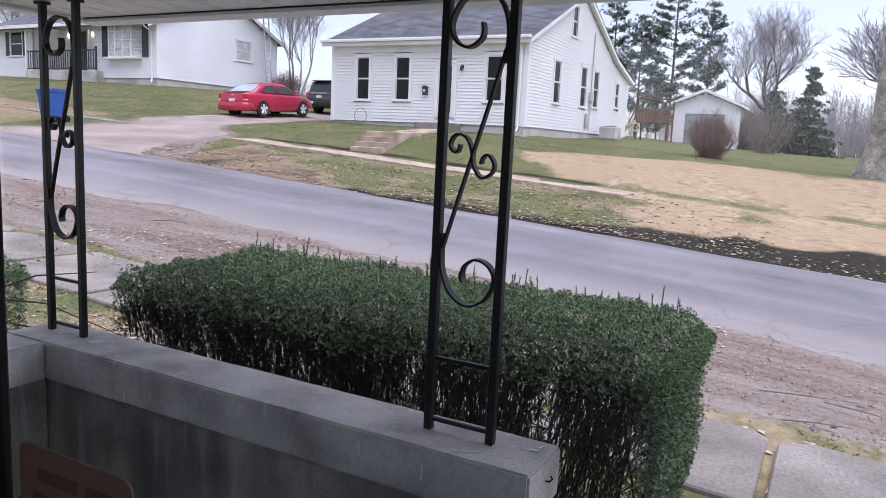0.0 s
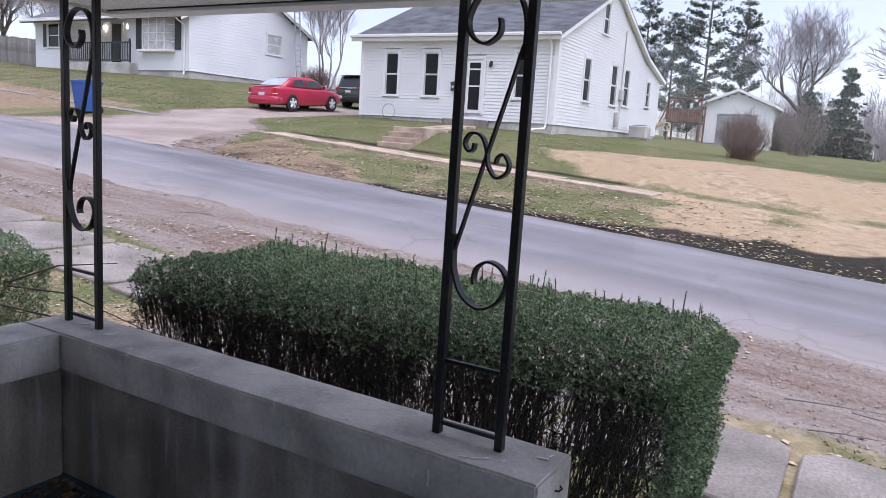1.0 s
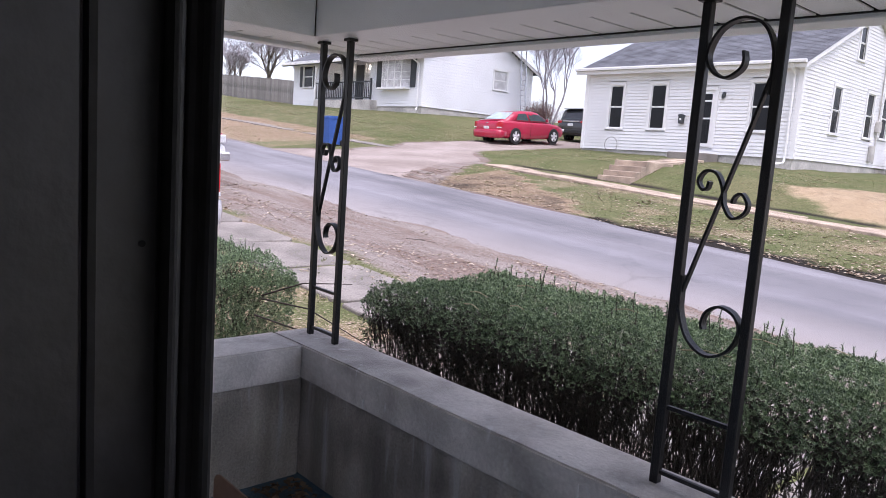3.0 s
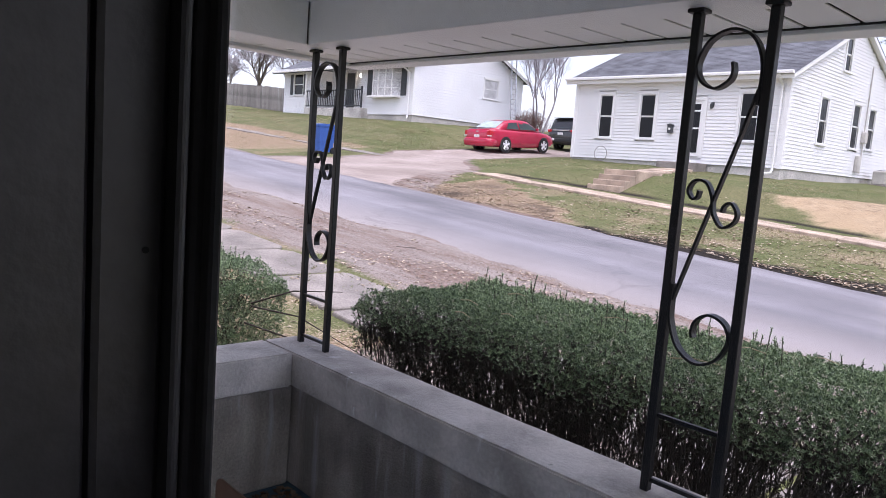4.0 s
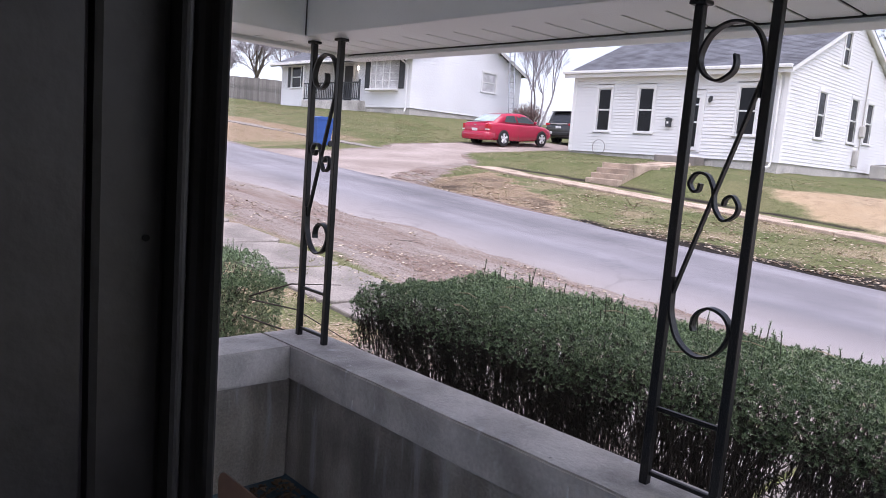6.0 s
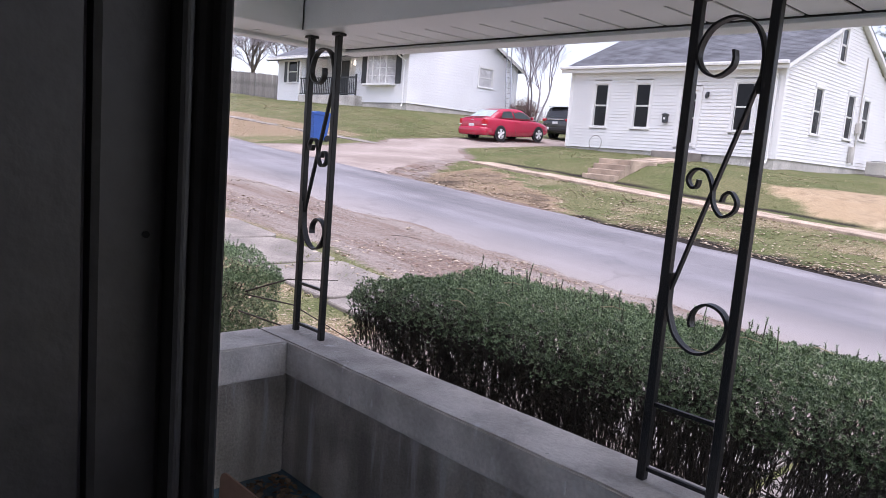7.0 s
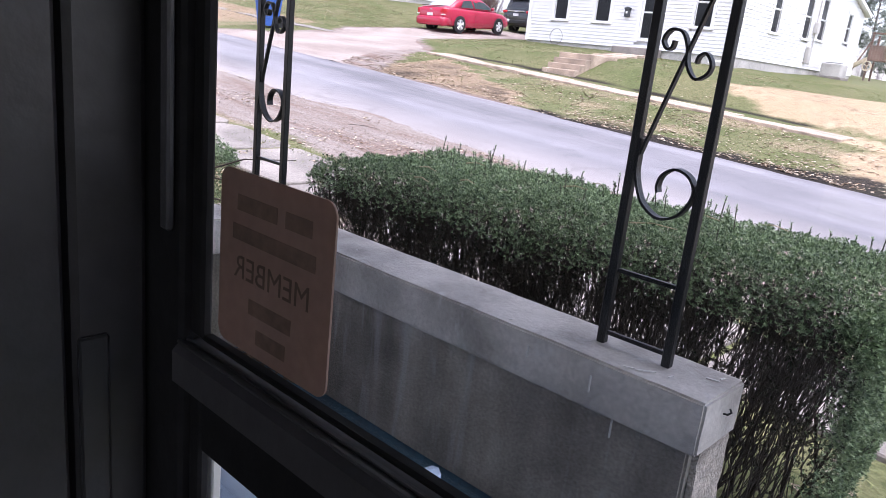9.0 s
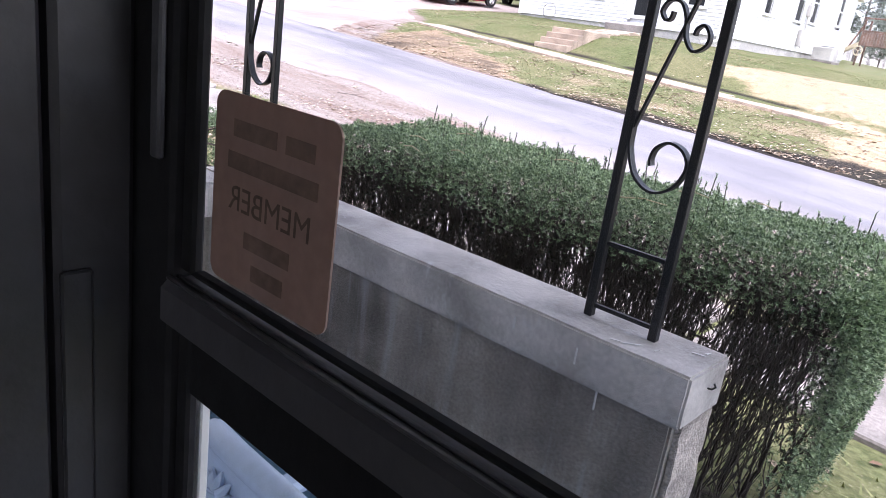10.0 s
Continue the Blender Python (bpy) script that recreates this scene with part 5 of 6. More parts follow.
STRAW = leafy("straw_stalks", (0.30, 0.215, 0.13), (0.68, 0.55, 0.38), 0.9)
stalks = Gather()
for _ in range(42000):
    x, y = rnd.uniform(-9, 6), rnd.uniform(13.6, 26)
    g, st, lf, so = cover(x, y)
    if rnd.random() > st or so > 0.5 or (17.3 < y < 18.2 and rnd.random() < 0.6):
        continue
    z = bumpy(x, y) + 0.006
    a, ln = rnd.uniform(0, 6.28), rnd.uniform(0.05, 0.14)
    c, s = math.cos(a), math.sin(a)
    stalks.add([(x - s * 0.006, y + c * 0.006, z), (x + s * 0.006, y - c * 0.006, z), (x + c * ln, y + s * ln, z + rnd.uniform(0.0, 0.012))], [(0, 1, 2)])
tagged(stalks.build("straw", STRAW), "pale straw spread over seeded lawn", "straw", kind="stuff")
STONE = leafy("gravel_stones", (0.15, 0.125, 0.11), (0.37, 0.33, 0.30), 0.9)
stones = Gather()
for _ in range(5200):
    x, y = rnd.uniform(-11, 2.5), rnd.uniform(5.3, 8.0)
    r = rnd.uniform(0.006, 0.018)
    z = bumpy(x, y) + r * 0.3
    stones.add([(x + r, y, z), (x, y + r, z), (x - r, y, z), (x, y - r * 1.2, z), (x, y, z + r * 0.8)], [(0, 1, 4), (1, 2, 4), (2, 3, 4), (3, 0, 4)])
tagged(stones.build("gravel", STONE), "loose gravel on the road shoulder", "gravel", kind="stuff")

# ---- storm door sticker, and the chair beyond the lower pane ----
STICKER = mat("faded_sticker", (0.43, 0.31, 0.265), 0.7, 0.10, 20, 120, 0.05)
sn, sl_ = STICKER.node_tree.nodes, STICKER.node_tree.links
thin, blend = sn.new("ShaderNodeBsdfTranslucent"), sn.new("ShaderNodeMixShader")
thin.inputs[0].default_value, blend.inputs[0].default_value = (0.42, 0.29, 0.245, 1), 0.38
sl_.new(sn["Principled BSDF"].outputs[0], blend.inputs[1])
sl_.new(thin.outputs[0], blend.inputs[2])
sl_.new(blend.outputs[0], sn["Material Output"].inputs[0])
FADED = mat("sticker_faded_print", (0.24, 0.165, 0.135), 0.8, 0.15, 30, 120, 0)
INK = mat("sticker_ink", (0.15, 0.11, 0.09), 0.8, 0.15, 30, 120, 0)
decal = thing("sticker", Matrix.LocRotScale((-0.2549, 0.2417, 1.3005), None, (0.755, 0.755, 0.755)), "faded rounded sticker seen from behind on glass", "sticker")
q = bmesh.new()
ring = [(sx * (0.0515 - 0.008) + 0.008 * math.cos(radians(a)), sz * (0.0515 - 0.008) + 0.008 * math.sin(radians(a)))
        for sx, sz, a0 in ((1, 1, 0), (-1, 1, 90), (-1, -1, 180), (1, -1, 270)) for a in range(a0, a0 + 91, 15)]
prism(ring, "y", -0.0006, 0.0006, q)
part("sheet", q, STICKER, decal)
for z, spans in ((0.034, ((-0.034, 0.004), (0.011, 0.034))), (0.017, ((-0.038, 0.038),)), (-0.023, ((-0.02, 0.02),)), (-0.039, ((-0.012, 0.016),))):
    for a, b in spans:
        part("print_bar", box(a, b, -0.0009, -0.0007, z - 0.0045, z + 0.0045, 0.00008), FADED, decal)
word = bpy.data.curves.new("word", "FONT")
word.body, word.size, word.align_x, word.extrude = "MEMBER", 0.019, "CENTER", 0.00005
wob = new("lettering_curve", word)
dg = bpy.context.evaluated_depsgraph_get()
wme = bpy.data.meshes.new_from_object(wob.evaluated_get(dg))
bpy.data.objects.remove(wob)
wme.materials.append(INK)
wme.transform(Matrix(((-1, 0, 0, 0), (0, 0, 1, -0.0009), (0, 1, 0, -0.009), (0, 0, 0, 1))))
lettering = new("lettering", wme)
lettering.parent = decal

RESIN = mat("pale_blue_resin", (0.46, 0.56, 0.70), 0.45, 0.08, 6, 60, 0.1)
chair = thing("resin_chair", Matrix.LocRotScale((-0.65, 0.60, 0.0), Euler((0, 0, radians(-2))), (1, 1, 0.885)), "pale blue moulded resin chair with leaf-pattern back", "chair")
part("back_rail", tube([(-0.27, 0.03, 0.80), (-0.24, 0.01, 0.835), (-0.15, 0, 0.845), (0.15, 0, 0.845), (0.24, 0.01, 0.835), (0.27, 0.03, 0.80)], 0.022, 10), RESIN, chair, smooth=True)
part("back_panel", box(-0.235, 0.235, -0.006, 0.006, 0.48, 0.825, 0.003), RESIN, chair)
for i in range(4):
    for j in range(3):
        cx, cz = -0.18 + i * 0.12, 0.54 + j * 0.105
        q = bmesh.new()
        for a in (30, 60, 90, 120, 150):
            c, s = math.cos(radians(a)), math.sin(radians(a))
            tube([(cx, -0.008, cz), (cx + c * 0.025, -0.016, cz + s * 0.025), (cx + c * 0.05, -0.008, cz + s * 0.05)], [0.002, 0.011, 0.002], 6, q)
        part("leaf_motif", q, RESIN, chair)
for sx in (-0.25, 0.25):
    part("back_post", tube([(sx, 0.06, 0.40), (sx, 0.02, 0.80)], 0.02, 8), RESIN, chair)
    part("leg", tube([(sx * 1.05, 0.10, 0.0), (sx, 0.07, 0.41)], [0.02, 0.026], 8), RESIN, chair)
    part("leg", tube([(sx * 1.05, 0.52, 0.0), (sx, 0.48, 0.41)], [0.02, 0.026], 8), RESIN, chair)
    part("armrest", tube([(sx * 1.08, 0.03, 0.62), (sx * 1.08, 0.30, 0.63), (sx * 1.08, 0.50, 0.60), (sx * 1.04, 0.52, 0.42)], 0.022, 8), RESIN, chair)
part("seat", box(-0.26, 0.26, 0.03, 0.52, 0.405, 0.43, 0.01), RESIN, chair)

# ---- vehicles ----


def paint(name, color, rough=0.25):
    m = mat(name, color, rough, 0.04, 1.5, 12, 0)
    m.node_tree.nodes["Principled BSDF"].inputs["Coat Weight"].default_value = 0.6
    return m


TYRE = mat("tyre_rubber", (0.015, 0.015, 0.016), 0.85, 0.2, 6, 50, 0.3)
RIM = mat("silver_rim", (0.75, 0.75, 0.77), 0.35, 0.06, 6, 40, 0.05, metal=0.3)
CAR_GLASS = mat("car_glass", (0.05, 0.065, 0.07), 0.06, 0.1, 3, 9, 0)
LIGHT_GLASS = mat("pale_rear_glass", (0.40, 0.48, 0.50), 0.08, 0.1, 3, 9, 0)
TAIL = mat("red_lens", (0.45, 0.015, 0.025), 0.2, 0.1, 3, 20, 0)
CLEAR = mat("clear_lens", (0.7, 0.7, 0.72), 0.15, 0.05, 3, 20, 0)
BLACK_PLASTIC = mat("black_plastic", (0.02, 0.02, 0.022), 0.6, 0.1, 5, 40, 0.1)
CHROME = mat("chrome", (0.6, 0.6, 0.62), 0.18, 0.05, 5, 40, 0, metal=0.9)


def loft(rings, cap=True):
    bm = bmesh.new()
    rr = [[bm.verts.new(p) for p in r] for r in rings]
    n = len(rr[0])
    for a, b in zip(rr, rr[1:]):
        for k in range(n):
            bm.faces.new((a[k], a[(k + 1) % n], b[(k + 1) % n], b[k]))
    if cap:
        bm.faces.new(rr[0][::-1])
        bm.faces.new(rr[-1])
    return bm


def body_ring(y, hw, zb, zt):
    h = zt - zb
    half = [(hw * 0.80, zb), (hw * 0.97, zb + 0.10 * h), (hw, zb + 0.35 * h), (hw, zb + 0.62 * h), (hw * 0.975, zb + 0.84 * h), (hw * 0.90, zb + 0.96 * h), (hw * 0.70, zt)]
    return [(x, y, z) for x, z in half] + [(-x, y, z) for x, z in half[::-1]]


def cabin_ring(y, hb, zb, ht, zt):
    half = [(hb, zb), (ht + 0.035, zt - 0.09), (ht - 0.02, zt - 0.02), (ht * 0.6, zt)]
    return [(x, y, z) for x, z in half] + [(-x, y, z) for x, z in half[::-1]]


def wheel(car, x, y, r, w=0.2):
    s = 1 if x > 0 else -1
    prof = [(0.0, r * 0.70), (0.01, r * 0.96), (0.04, r), (w - 0.04, r), (w - 0.01, r * 0.96), (w, r * 0.70)]
    bm = bmesh.new()
    n = 24
    rings = [[bm.verts.new((x - s * d, y + q * math.cos(2 * math.pi * k / n), r + q * math.sin(2 * math.pi * k / n))) for k in range(n)] for d, q in prof]
    for a, b in zip(rings, rings[1:]):
        for k in range(n):
            bm.faces.new((a[k], a[(k + 1) % n], b[(k + 1) % n], b[k]))
    wh = part("wheel", bm, TYRE, car, "black tyre on a silver rim")
    bm = bmesh.new()
    tube([(x - s * 0.075, y, r), (x - s * 0.06, y, r)], r * 0.71, 20, bm)
    part("rim_back", bm, BLACK_PLASTIC, wh)
    bm = bmesh.new()
    for k in range(5):
        a = 2 * math.pi * k / 5 + 0.3
        tube([(x - s * 0.03, y, r), (x - s * 0.03, y + math.cos(a) * r * 0.68, r + math.sin(a) * r * 0.68)], [r * 0.17, r * 0.19], 6, bm)
    lip = [(x - s * 0.02, y + math.cos(2 * math.pi * k / 24) * r * 0.68, r + math.sin(2 * math.pi * k / 24) * r * 0.68) for k in range(25)]
    tube(lip, r * 0.045, 5, bm)
    part("rim", bm, RIM, wh)


def quad_panel(pts, mat_, car, name, thick=0.008, label=""):
    bm = bmesh.new()
    v = [bm.verts.new(p) for p in pts]
    f = bm.faces.new(v)
    f.normal_update()
    e = bmesh.ops.extrude_face_region(bm, geom=[f])
    for q in e["geom"]:
        if isinstance(q, bmesh.types.BMVert):
            q.co += f.normal * thick
    return part(name, bm, mat_, car, label)


def sedan(place, label, body, glass=LIGHT_GLASS, tail=(0.72, 0.93)):
    car = thing("car", place, label, "car")
    st = [(-2.29, 0.62, 0.48, 0.80), (-2.24, 0.76, 0.34, 0.96), (-2.05, 0.83, 0.27, 1.02), (-1.6, 0.86, 0.22, 1.02), (-0.8, 0.868, 0.19, 0.99), (0.2, 0.868, 0.18, 0.96), (1.0, 0.865, 0.20, 0.95),
          (1.6, 0.85, 0.22, 0.88), (2.0, 0.79, 0.27, 0.78), (2.2, 0.70, 0.34, 0.68), (2.28, 0.58, 0.42, 0.58)]
    part("body", loft([body_ring(*s) for s in st]), body, car, smooth=True)
    cb = [(-1.85, 0.72, 1.0, 0.70, 1.03), (-1.12, 0.775, 0.98, 0.58, 1.37), (-0.7, 0.785, 0.97, 0.59, 1.44), (0.0, 0.79, 0.955, 0.59, 1.45), (0.35, 0.79, 0.95, 0.58, 1.41), (1.22, 0.76, 0.93, 0.72, 0.96)]
    part("cabin", loft([cabin_ring(*s) for s in cb]), body, car, smooth=True)
    quad_panel([(-0.62, -1.78, 1.065), (0.62, -1.78, 1.065), (0.52, -1.17, 1.365), (-0.52, -1.17, 1.365)], glass, car, "rear_window", 0.012)
    quad_panel([(0.62, 1.16, 1.0), (-0.62, 1.16, 1.0), (-0.52, 0.42, 1.395), (0.52, 0.42, 1.395)], CAR_GLASS, car, "windscreen", 0.012)
    for s in (1, -1):
        for ys in (((-1.18, 1.03), (-0.36, 1.02), (-0.42, 1.33), (-0.95, 1.30)), ((-0.27, 1.02), (0.95, 1.0), (0.40, 1.30), (-0.32, 1.335))):
            pts = [(s * (0.795 - 0.43 * (z - 0.96)), y, z) for y, z in ys]
            quad_panel(pts if s > 0 else pts[::-1], CAR_GLASS, car, "side_window", 0.010)
        part("mirror", box(s * 0.93 - 0.07, s * 0.93 + 0.07, 0.66, 0.78, 0.98, 1.10, 0.03), body, car)
        lens = [[(s * (x + dx), y, z) for x, y in ((-w, -2.285), (w * 0.6, -2.265), (w, -2.0), (-w, -2.1))] for w, dx, z in ((0.13, 0.70, tail[0]), (0.11, 0.715, tail[0] + 0.12), (0.05, 0.74, tail[1]))]
        part("tail_light", loft(lens), TAIL, car, "red tail light")
        part("reversing_light", box(s * 0.70 - 0.115, s * 0.70 + 0.09, -2.287, -2.12, tail[0] - 0.045, tail[0] - 0.004, 0.006), CLEAR, car, "clear reversing light")
        part("headlight", box(s * 0.64 - 0.12, s * 0.64 + 0.12, 2.06, 2.235, 0.58, 0.70, 0.03), CLEAR, car, "clear headlight")
        for y in (-1.30, 1.32):
            part("wheel_arch", turned(tube([(0.8655, 0, 0), (0.871, 0, 0)], [0.365, 0.355], 22), pose(0 if s > 0 else -1.7365, y, 0.325)), BLACK_PLASTIC, car)
            wheel(car, s * 0.885, y, 0.315)
        part("door_seam", box(s * 0.866 - 0.004, s * 0.866 + 0.004, -0.315, -0.305, 0.30, 0.94), BLACK_PLASTIC, car)
        part("door_handle", box(s * 0.873 - 0.015, s * 0.873 + 0.015, -0.25, -0.10, 0.80, 0.83, 0.005), body, car)
    part("spoiler", box(-0.62, 0.62, -2.2, -2.08, 1.035, 1.06, 0.01), BLACK_PLASTIC, car, "thin dark boot spoiler")
    part("plate", box(-0.16, 0.16, -2.315, -2.285, 0.62, 0.74, 0.004), CLEAR, car)
    part("badge", box(-0.08, 0.08, -2.27, -2.245, 0.86, 0.91, 0.008), CHROME, car)
    part("rear_bumper", loft([body_ring(*r) for r in ((-2.40, 0.62, 0.32, 0.56), (-2.36, 0.76, 0.27, 0.60), (-2.22, 0.85, 0.23, 0.615), (-1.9, 0.873, 0.22, 0.60))]), body, car, smooth=True)
    return car


def suv(place, label, body):
    car = thing("suv", place, label, "car")
    st = [(-2.36, 0.78, 0.45, 0.95), (-2.30, 0.86, 0.36, 1.10), (-2.0, 0.90, 0.28, 1.12), (-1.0, 0.92, 0.26, 1.10), (0.5, 0.92, 0.26, 1.08), (1.4, 0.90, 0.27, 1.04), (2.0, 0.84, 0.33, 0.95), (2.3, 0.68, 0.42, 0.80)]
    part("body", loft([body_ring(*s) for s in st]), body, car, smooth=True)
    cb = [(-2.28, 0.84, 1.08, 0.70, 1.20), (-2.08, 0.85, 1.08, 0.66, 1.64), (-1.6, 0.86, 1.07, 0.68, 1.72), (0.1, 0.86, 1.06, 0.67, 1.72), (0.5, 0.86, 1.05, 0.66, 1.66), (1.3, 0.82, 1.02, 0.78, 1.06)]
    part("cabin", loft([cabin_ring(*s) for s in cb]), body, car, smooth=True)
    quad_panel([(-0.70, -2.29, 1.16), (0.70, -2.29, 1.16), (0.62, -2.10, 1.58), (-0.62, -2.10, 1.58)], CAR_GLASS, car, "rear_window", 0.02)
    quad_panel([(0.68, 1.22, 1.10), (-0.68, 1.22, 1.10), (-0.6, 0.58, 1.62), (0.6, 0.58, 1.62)], CAR_GLASS, car, "windscreen", 0.012)
    part("garnish", box(-0.52, 0.52, -2.40, -2.30, 1.0, 1.07, 0.015), CHROME, car, "chrome tailgate strip")
    part("plate", box(-0.16, 0.16, -2.41, -2.36, 0.80, 0.92, 0.004), CLEAR, car)
    part("bumper", box(-0.84, 0.84, -2.43, -2.28, 0.42, 0.62, 0.04), BLACK_PLASTIC, car)
    part("roof_spoiler", box(-0.62, 0.62, -2.22, -2.0, 1.655, 1.69, 0.012), body, car)
    for s in (1, -1):
        part("tail_light", box(s * 0.74 - 0.14, s * 0.74 + 0.14, -2.37, -2.20, 0.93, 1.06, 0.03), TAIL, car, "red tail light")
        for ys in (((-1.95, 1.12), (-1.25, 1.12), (-1.25, 1.58), (-1.85, 1.56)), ((-1.15, 1.12), (-0.2, 1.12), (-0.2, 1.60), (-1.15, 1.60)), ((-0.1, 1.12), (1.0, 1.10), (0.55, 1.56), (-0.1, 1.60))):
            pts = [(s * (0.868 - 0.27 * (z - 1.06)), y, z) for y, z in ys]
            quad_panel(pts if s > 0 else pts[::-1], CAR_GLASS, car, "side_window", 0.010)
        for y in (-1.35, 1.42):
            part("wheel_arch", turned(tube([(0.915, 0, 0), (0.925, 0, 0)], [0.41, 0.40], 22), pose(0 if s > 0 else -1.84, y, 0.36)), BLACK_PLASTIC, car)
            wheel(car, s * 0.935, y, 0.35)
    return car


def pickup(place, label):
    red, white = paint("truck_red", (0.36, 0.03, 0.05)), paint("truck_white", (0.72, 0.72, 0.72))
    car = thing("pickup_truck", place, label, "truck")
    part("lower_body", loft([body_ring(y, hw, zb, zt) for y, hw, zb, zt in ((-2.7, 0.92, 0.5, 0.82), (-1.0, 0.95, 0.42, 0.84), (1.0, 0.95, 0.42, 0.84), (2.45, 0.94, 0.46, 0.84), (2.6, 0.90, 0.5, 0.82))]), white, car, "white lower body", smooth=True)
    part("hood", loft([body_ring(y, hw, zb, zt) for y, hw, zb, zt in ((0.75, 0.93, 0.82, 1.16), (1.6, 0.93, 0.82, 1.13), (2.35, 0.92, 0.82, 1.08), (2.55, 0.88, 0.84, 1.02))]), red, car, "red hood", smooth=True)
    part("bed", loft([body_ring(y, 0.94, 0.82, 1.18) for y in (-2.7, -0.95)]), red, car, "red bed side")
    cb = [(-0.95, 0.88, 0.85, 0.72, 1.72), (-0.7, 0.89, 0.85, 0.73, 1.78), (0.2, 0.89, 0.85, 0.72, 1.78), (0.35, 0.89, 0.85, 0.71, 1.74), (1.02, 0.88, 0.85, 0.82, 1.15)]
    part("cab", loft([cabin_ring(*s) for s in cb]), white, car, "white cab", smooth=True)
    quad_panel([(0.72, 1.0, 1.2), (-0.72, 1.0, 1.2), (-0.64, 0.42, 1.70), (0.64, 0.42, 1.70)], CAR_GLASS, car, "windscreen", 0.012)
    part("grille", box(-0.62, 0.62, 2.53, 2.62, 0.82, 1.0, 0.015), BLACK_PLASTIC, car)
    part("bumper", box(-0.95, 0.95, 2.55, 2.74, 0.50, 0.68, 0.03), CHROME, car, "dented chrome bumper")
    part("valance", box(-0.8, 0.8, 2.4, 2.58, 0.34, 0.5, 0.02), BLACK_PLASTIC, car)
    for s in (1, -1):
        part("headlight", box(s * 0.76 - 0.13, s * 0.76 + 0.13, 2.5, 2.63, 0.84, 1.0, 0.02), CLEAR, car, "clear headlight")
        part("mirror", box(s * 1.05 - 0.11, s * 1.05 + 0.11, 0.78, 0.90, 1.16, 1.36, 0.03), BLACK_PLASTIC, car)
        for y in (-1.6, 1.75):
            part("wheel_arch", turned(tube([(0.945, 0, 0), (0.955, 0, 0)], [0.44, 0.43], 22), pose(0 if s > 0 else -1.90, y, 0.38)), BLACK_PLASTIC, car)
            wheel(car, s * 0.965, y, 0.37, 0.24)
        pts = [(s * (0.895 - 0.17 * (z - 0.85)), y, z) for y, z in ((-0.6, 1.2), (0.75, 1.2), (0.3, 1.64), (-0.6, 1.66))]
        quad_panel(pts if s > 0 else pts[::-1], CAR_GLASS, car, "side_window", 0.01)
    return car


def parked(x, y, heading, wheelbase=2.6):
    """A pose on the sloping ground, nose along heading (degrees from +y)."""
    a = radians(heading)
    f = Vector((-math.sin(a), math.cos(a), 0))
    z0, z1 = height(x - f.x * wheelbase / 2, y - f.y * wheelbase / 2), height(x + f.x * wheelbase / 2, y + f.y * wheelbase / 2)
    pitch = math.degrees(math.atan2(z1 - z0, wheelbase))
    return pose(x, y, (z0 + z1) / 2 + 0.01, pitch, 0, heading)


sedan(parked(-23.05, 25.72, 0), "bright red four-door sedan parked on the driveway", paint("bright_red_paint", (0.43, 0.014, 0.05)))
suv(parked(-24.0, 32.9, 0, 2.77), "dark grey sport utility vehicle parked beside the cottage", paint("dark_grey_paint", (0.035, 0.037, 0.042)))
sedan(parked(-10.45, 3.17, 90), "silver white sedan parked at the kerb, seen from behind", paint("silver_white_paint", (0.58, 0.58, 0.61)), tail=(0.66, 1.0))
pickup(parked(-16.2, 5.7, -90, 3.35), "old red and white pickup truck parked on the shoulder")

# ---- wheeled bin ----
BLUE = mat("blue_bin_plastic", (0.03, 0.10, 0.36), 0.5, 0.08, 4, 30, 0.05)
cart = thing("recycling_bin", (-23.6, 15.7, height(-23.6, 15.7)), "blue wheeled recycling bin standing on the verge", "bin")
part("tub", loft([[(sx * w, sy * d, z) for sx, sy in ((1, 1), (-1, 1), (-1, -1), (1, -1))] for w, d, z in ((0.24, 0.28, 0.06), (0.26, 0.31, 0.4), (0.31, 0.37, 0.98))]), BLUE, cart)
part("rim", box(-0.33, 0.33, -0.39, 0.39, 0.98, 1.02, 0.01), BLUE, cart)
part("lid", prism([(-0.40, 1.02), (0.40, 1.02), (0.42, 1.05), (0.2, 1.11), (-0.2, 1.11), (-0.40, 1.07)], "x", -0.335, 0.335), BLUE, cart)
part("handle", tube([(-0.25, 0.43, 1.0), (0.25, 0.43, 1.0)], 0.02, 8), BLUE, cart)
for sx in (-0.27, 0.27):
    part("wheel", tube([(sx - 0.03, 0.3, 0.12), (sx + 0.03, 0.3, 0.12)], 0.12, 16), TYRE, cart)

# ---- garage, play set, fence, distant house ----
garage = thing("garage", (0, 0, 0), "small white gabled garage at the back of the lawn", "garage")
gx0, gx1, gy, gz0, gze, gza = -8.95, -5.5, 44.0, 2.05, 4.2, 4.88
mG = FRONT(0, gy)
part("wall", turned(siding(gx0, gx1, gz0, lambda u: float(np.interp(u, [gx0, (gx0 + gx1) / 2, gx1], [gze, gza, gze])), [(-8.25, -6.2, 1.0, 3.62)], 0.15), mG), SIDING, garage)
part("wall", turned(siding(gy, gy + 6, gz0, lambda u: gze, (), 0.15), SIDE(gx1, 0)), SIDING, garage)
part("wall_core", prism([(gx0 + 0.02, gz0 - 0.8), (gx1 - 0.05, gz0 - 0.8), (gx1 - 0.05, gze), ((gx0 + gx1) / 2, gza - 0.06), (gx0 + 0.02, gze)], "y", gy + 0.09, gy + 6), SIDING, garage)
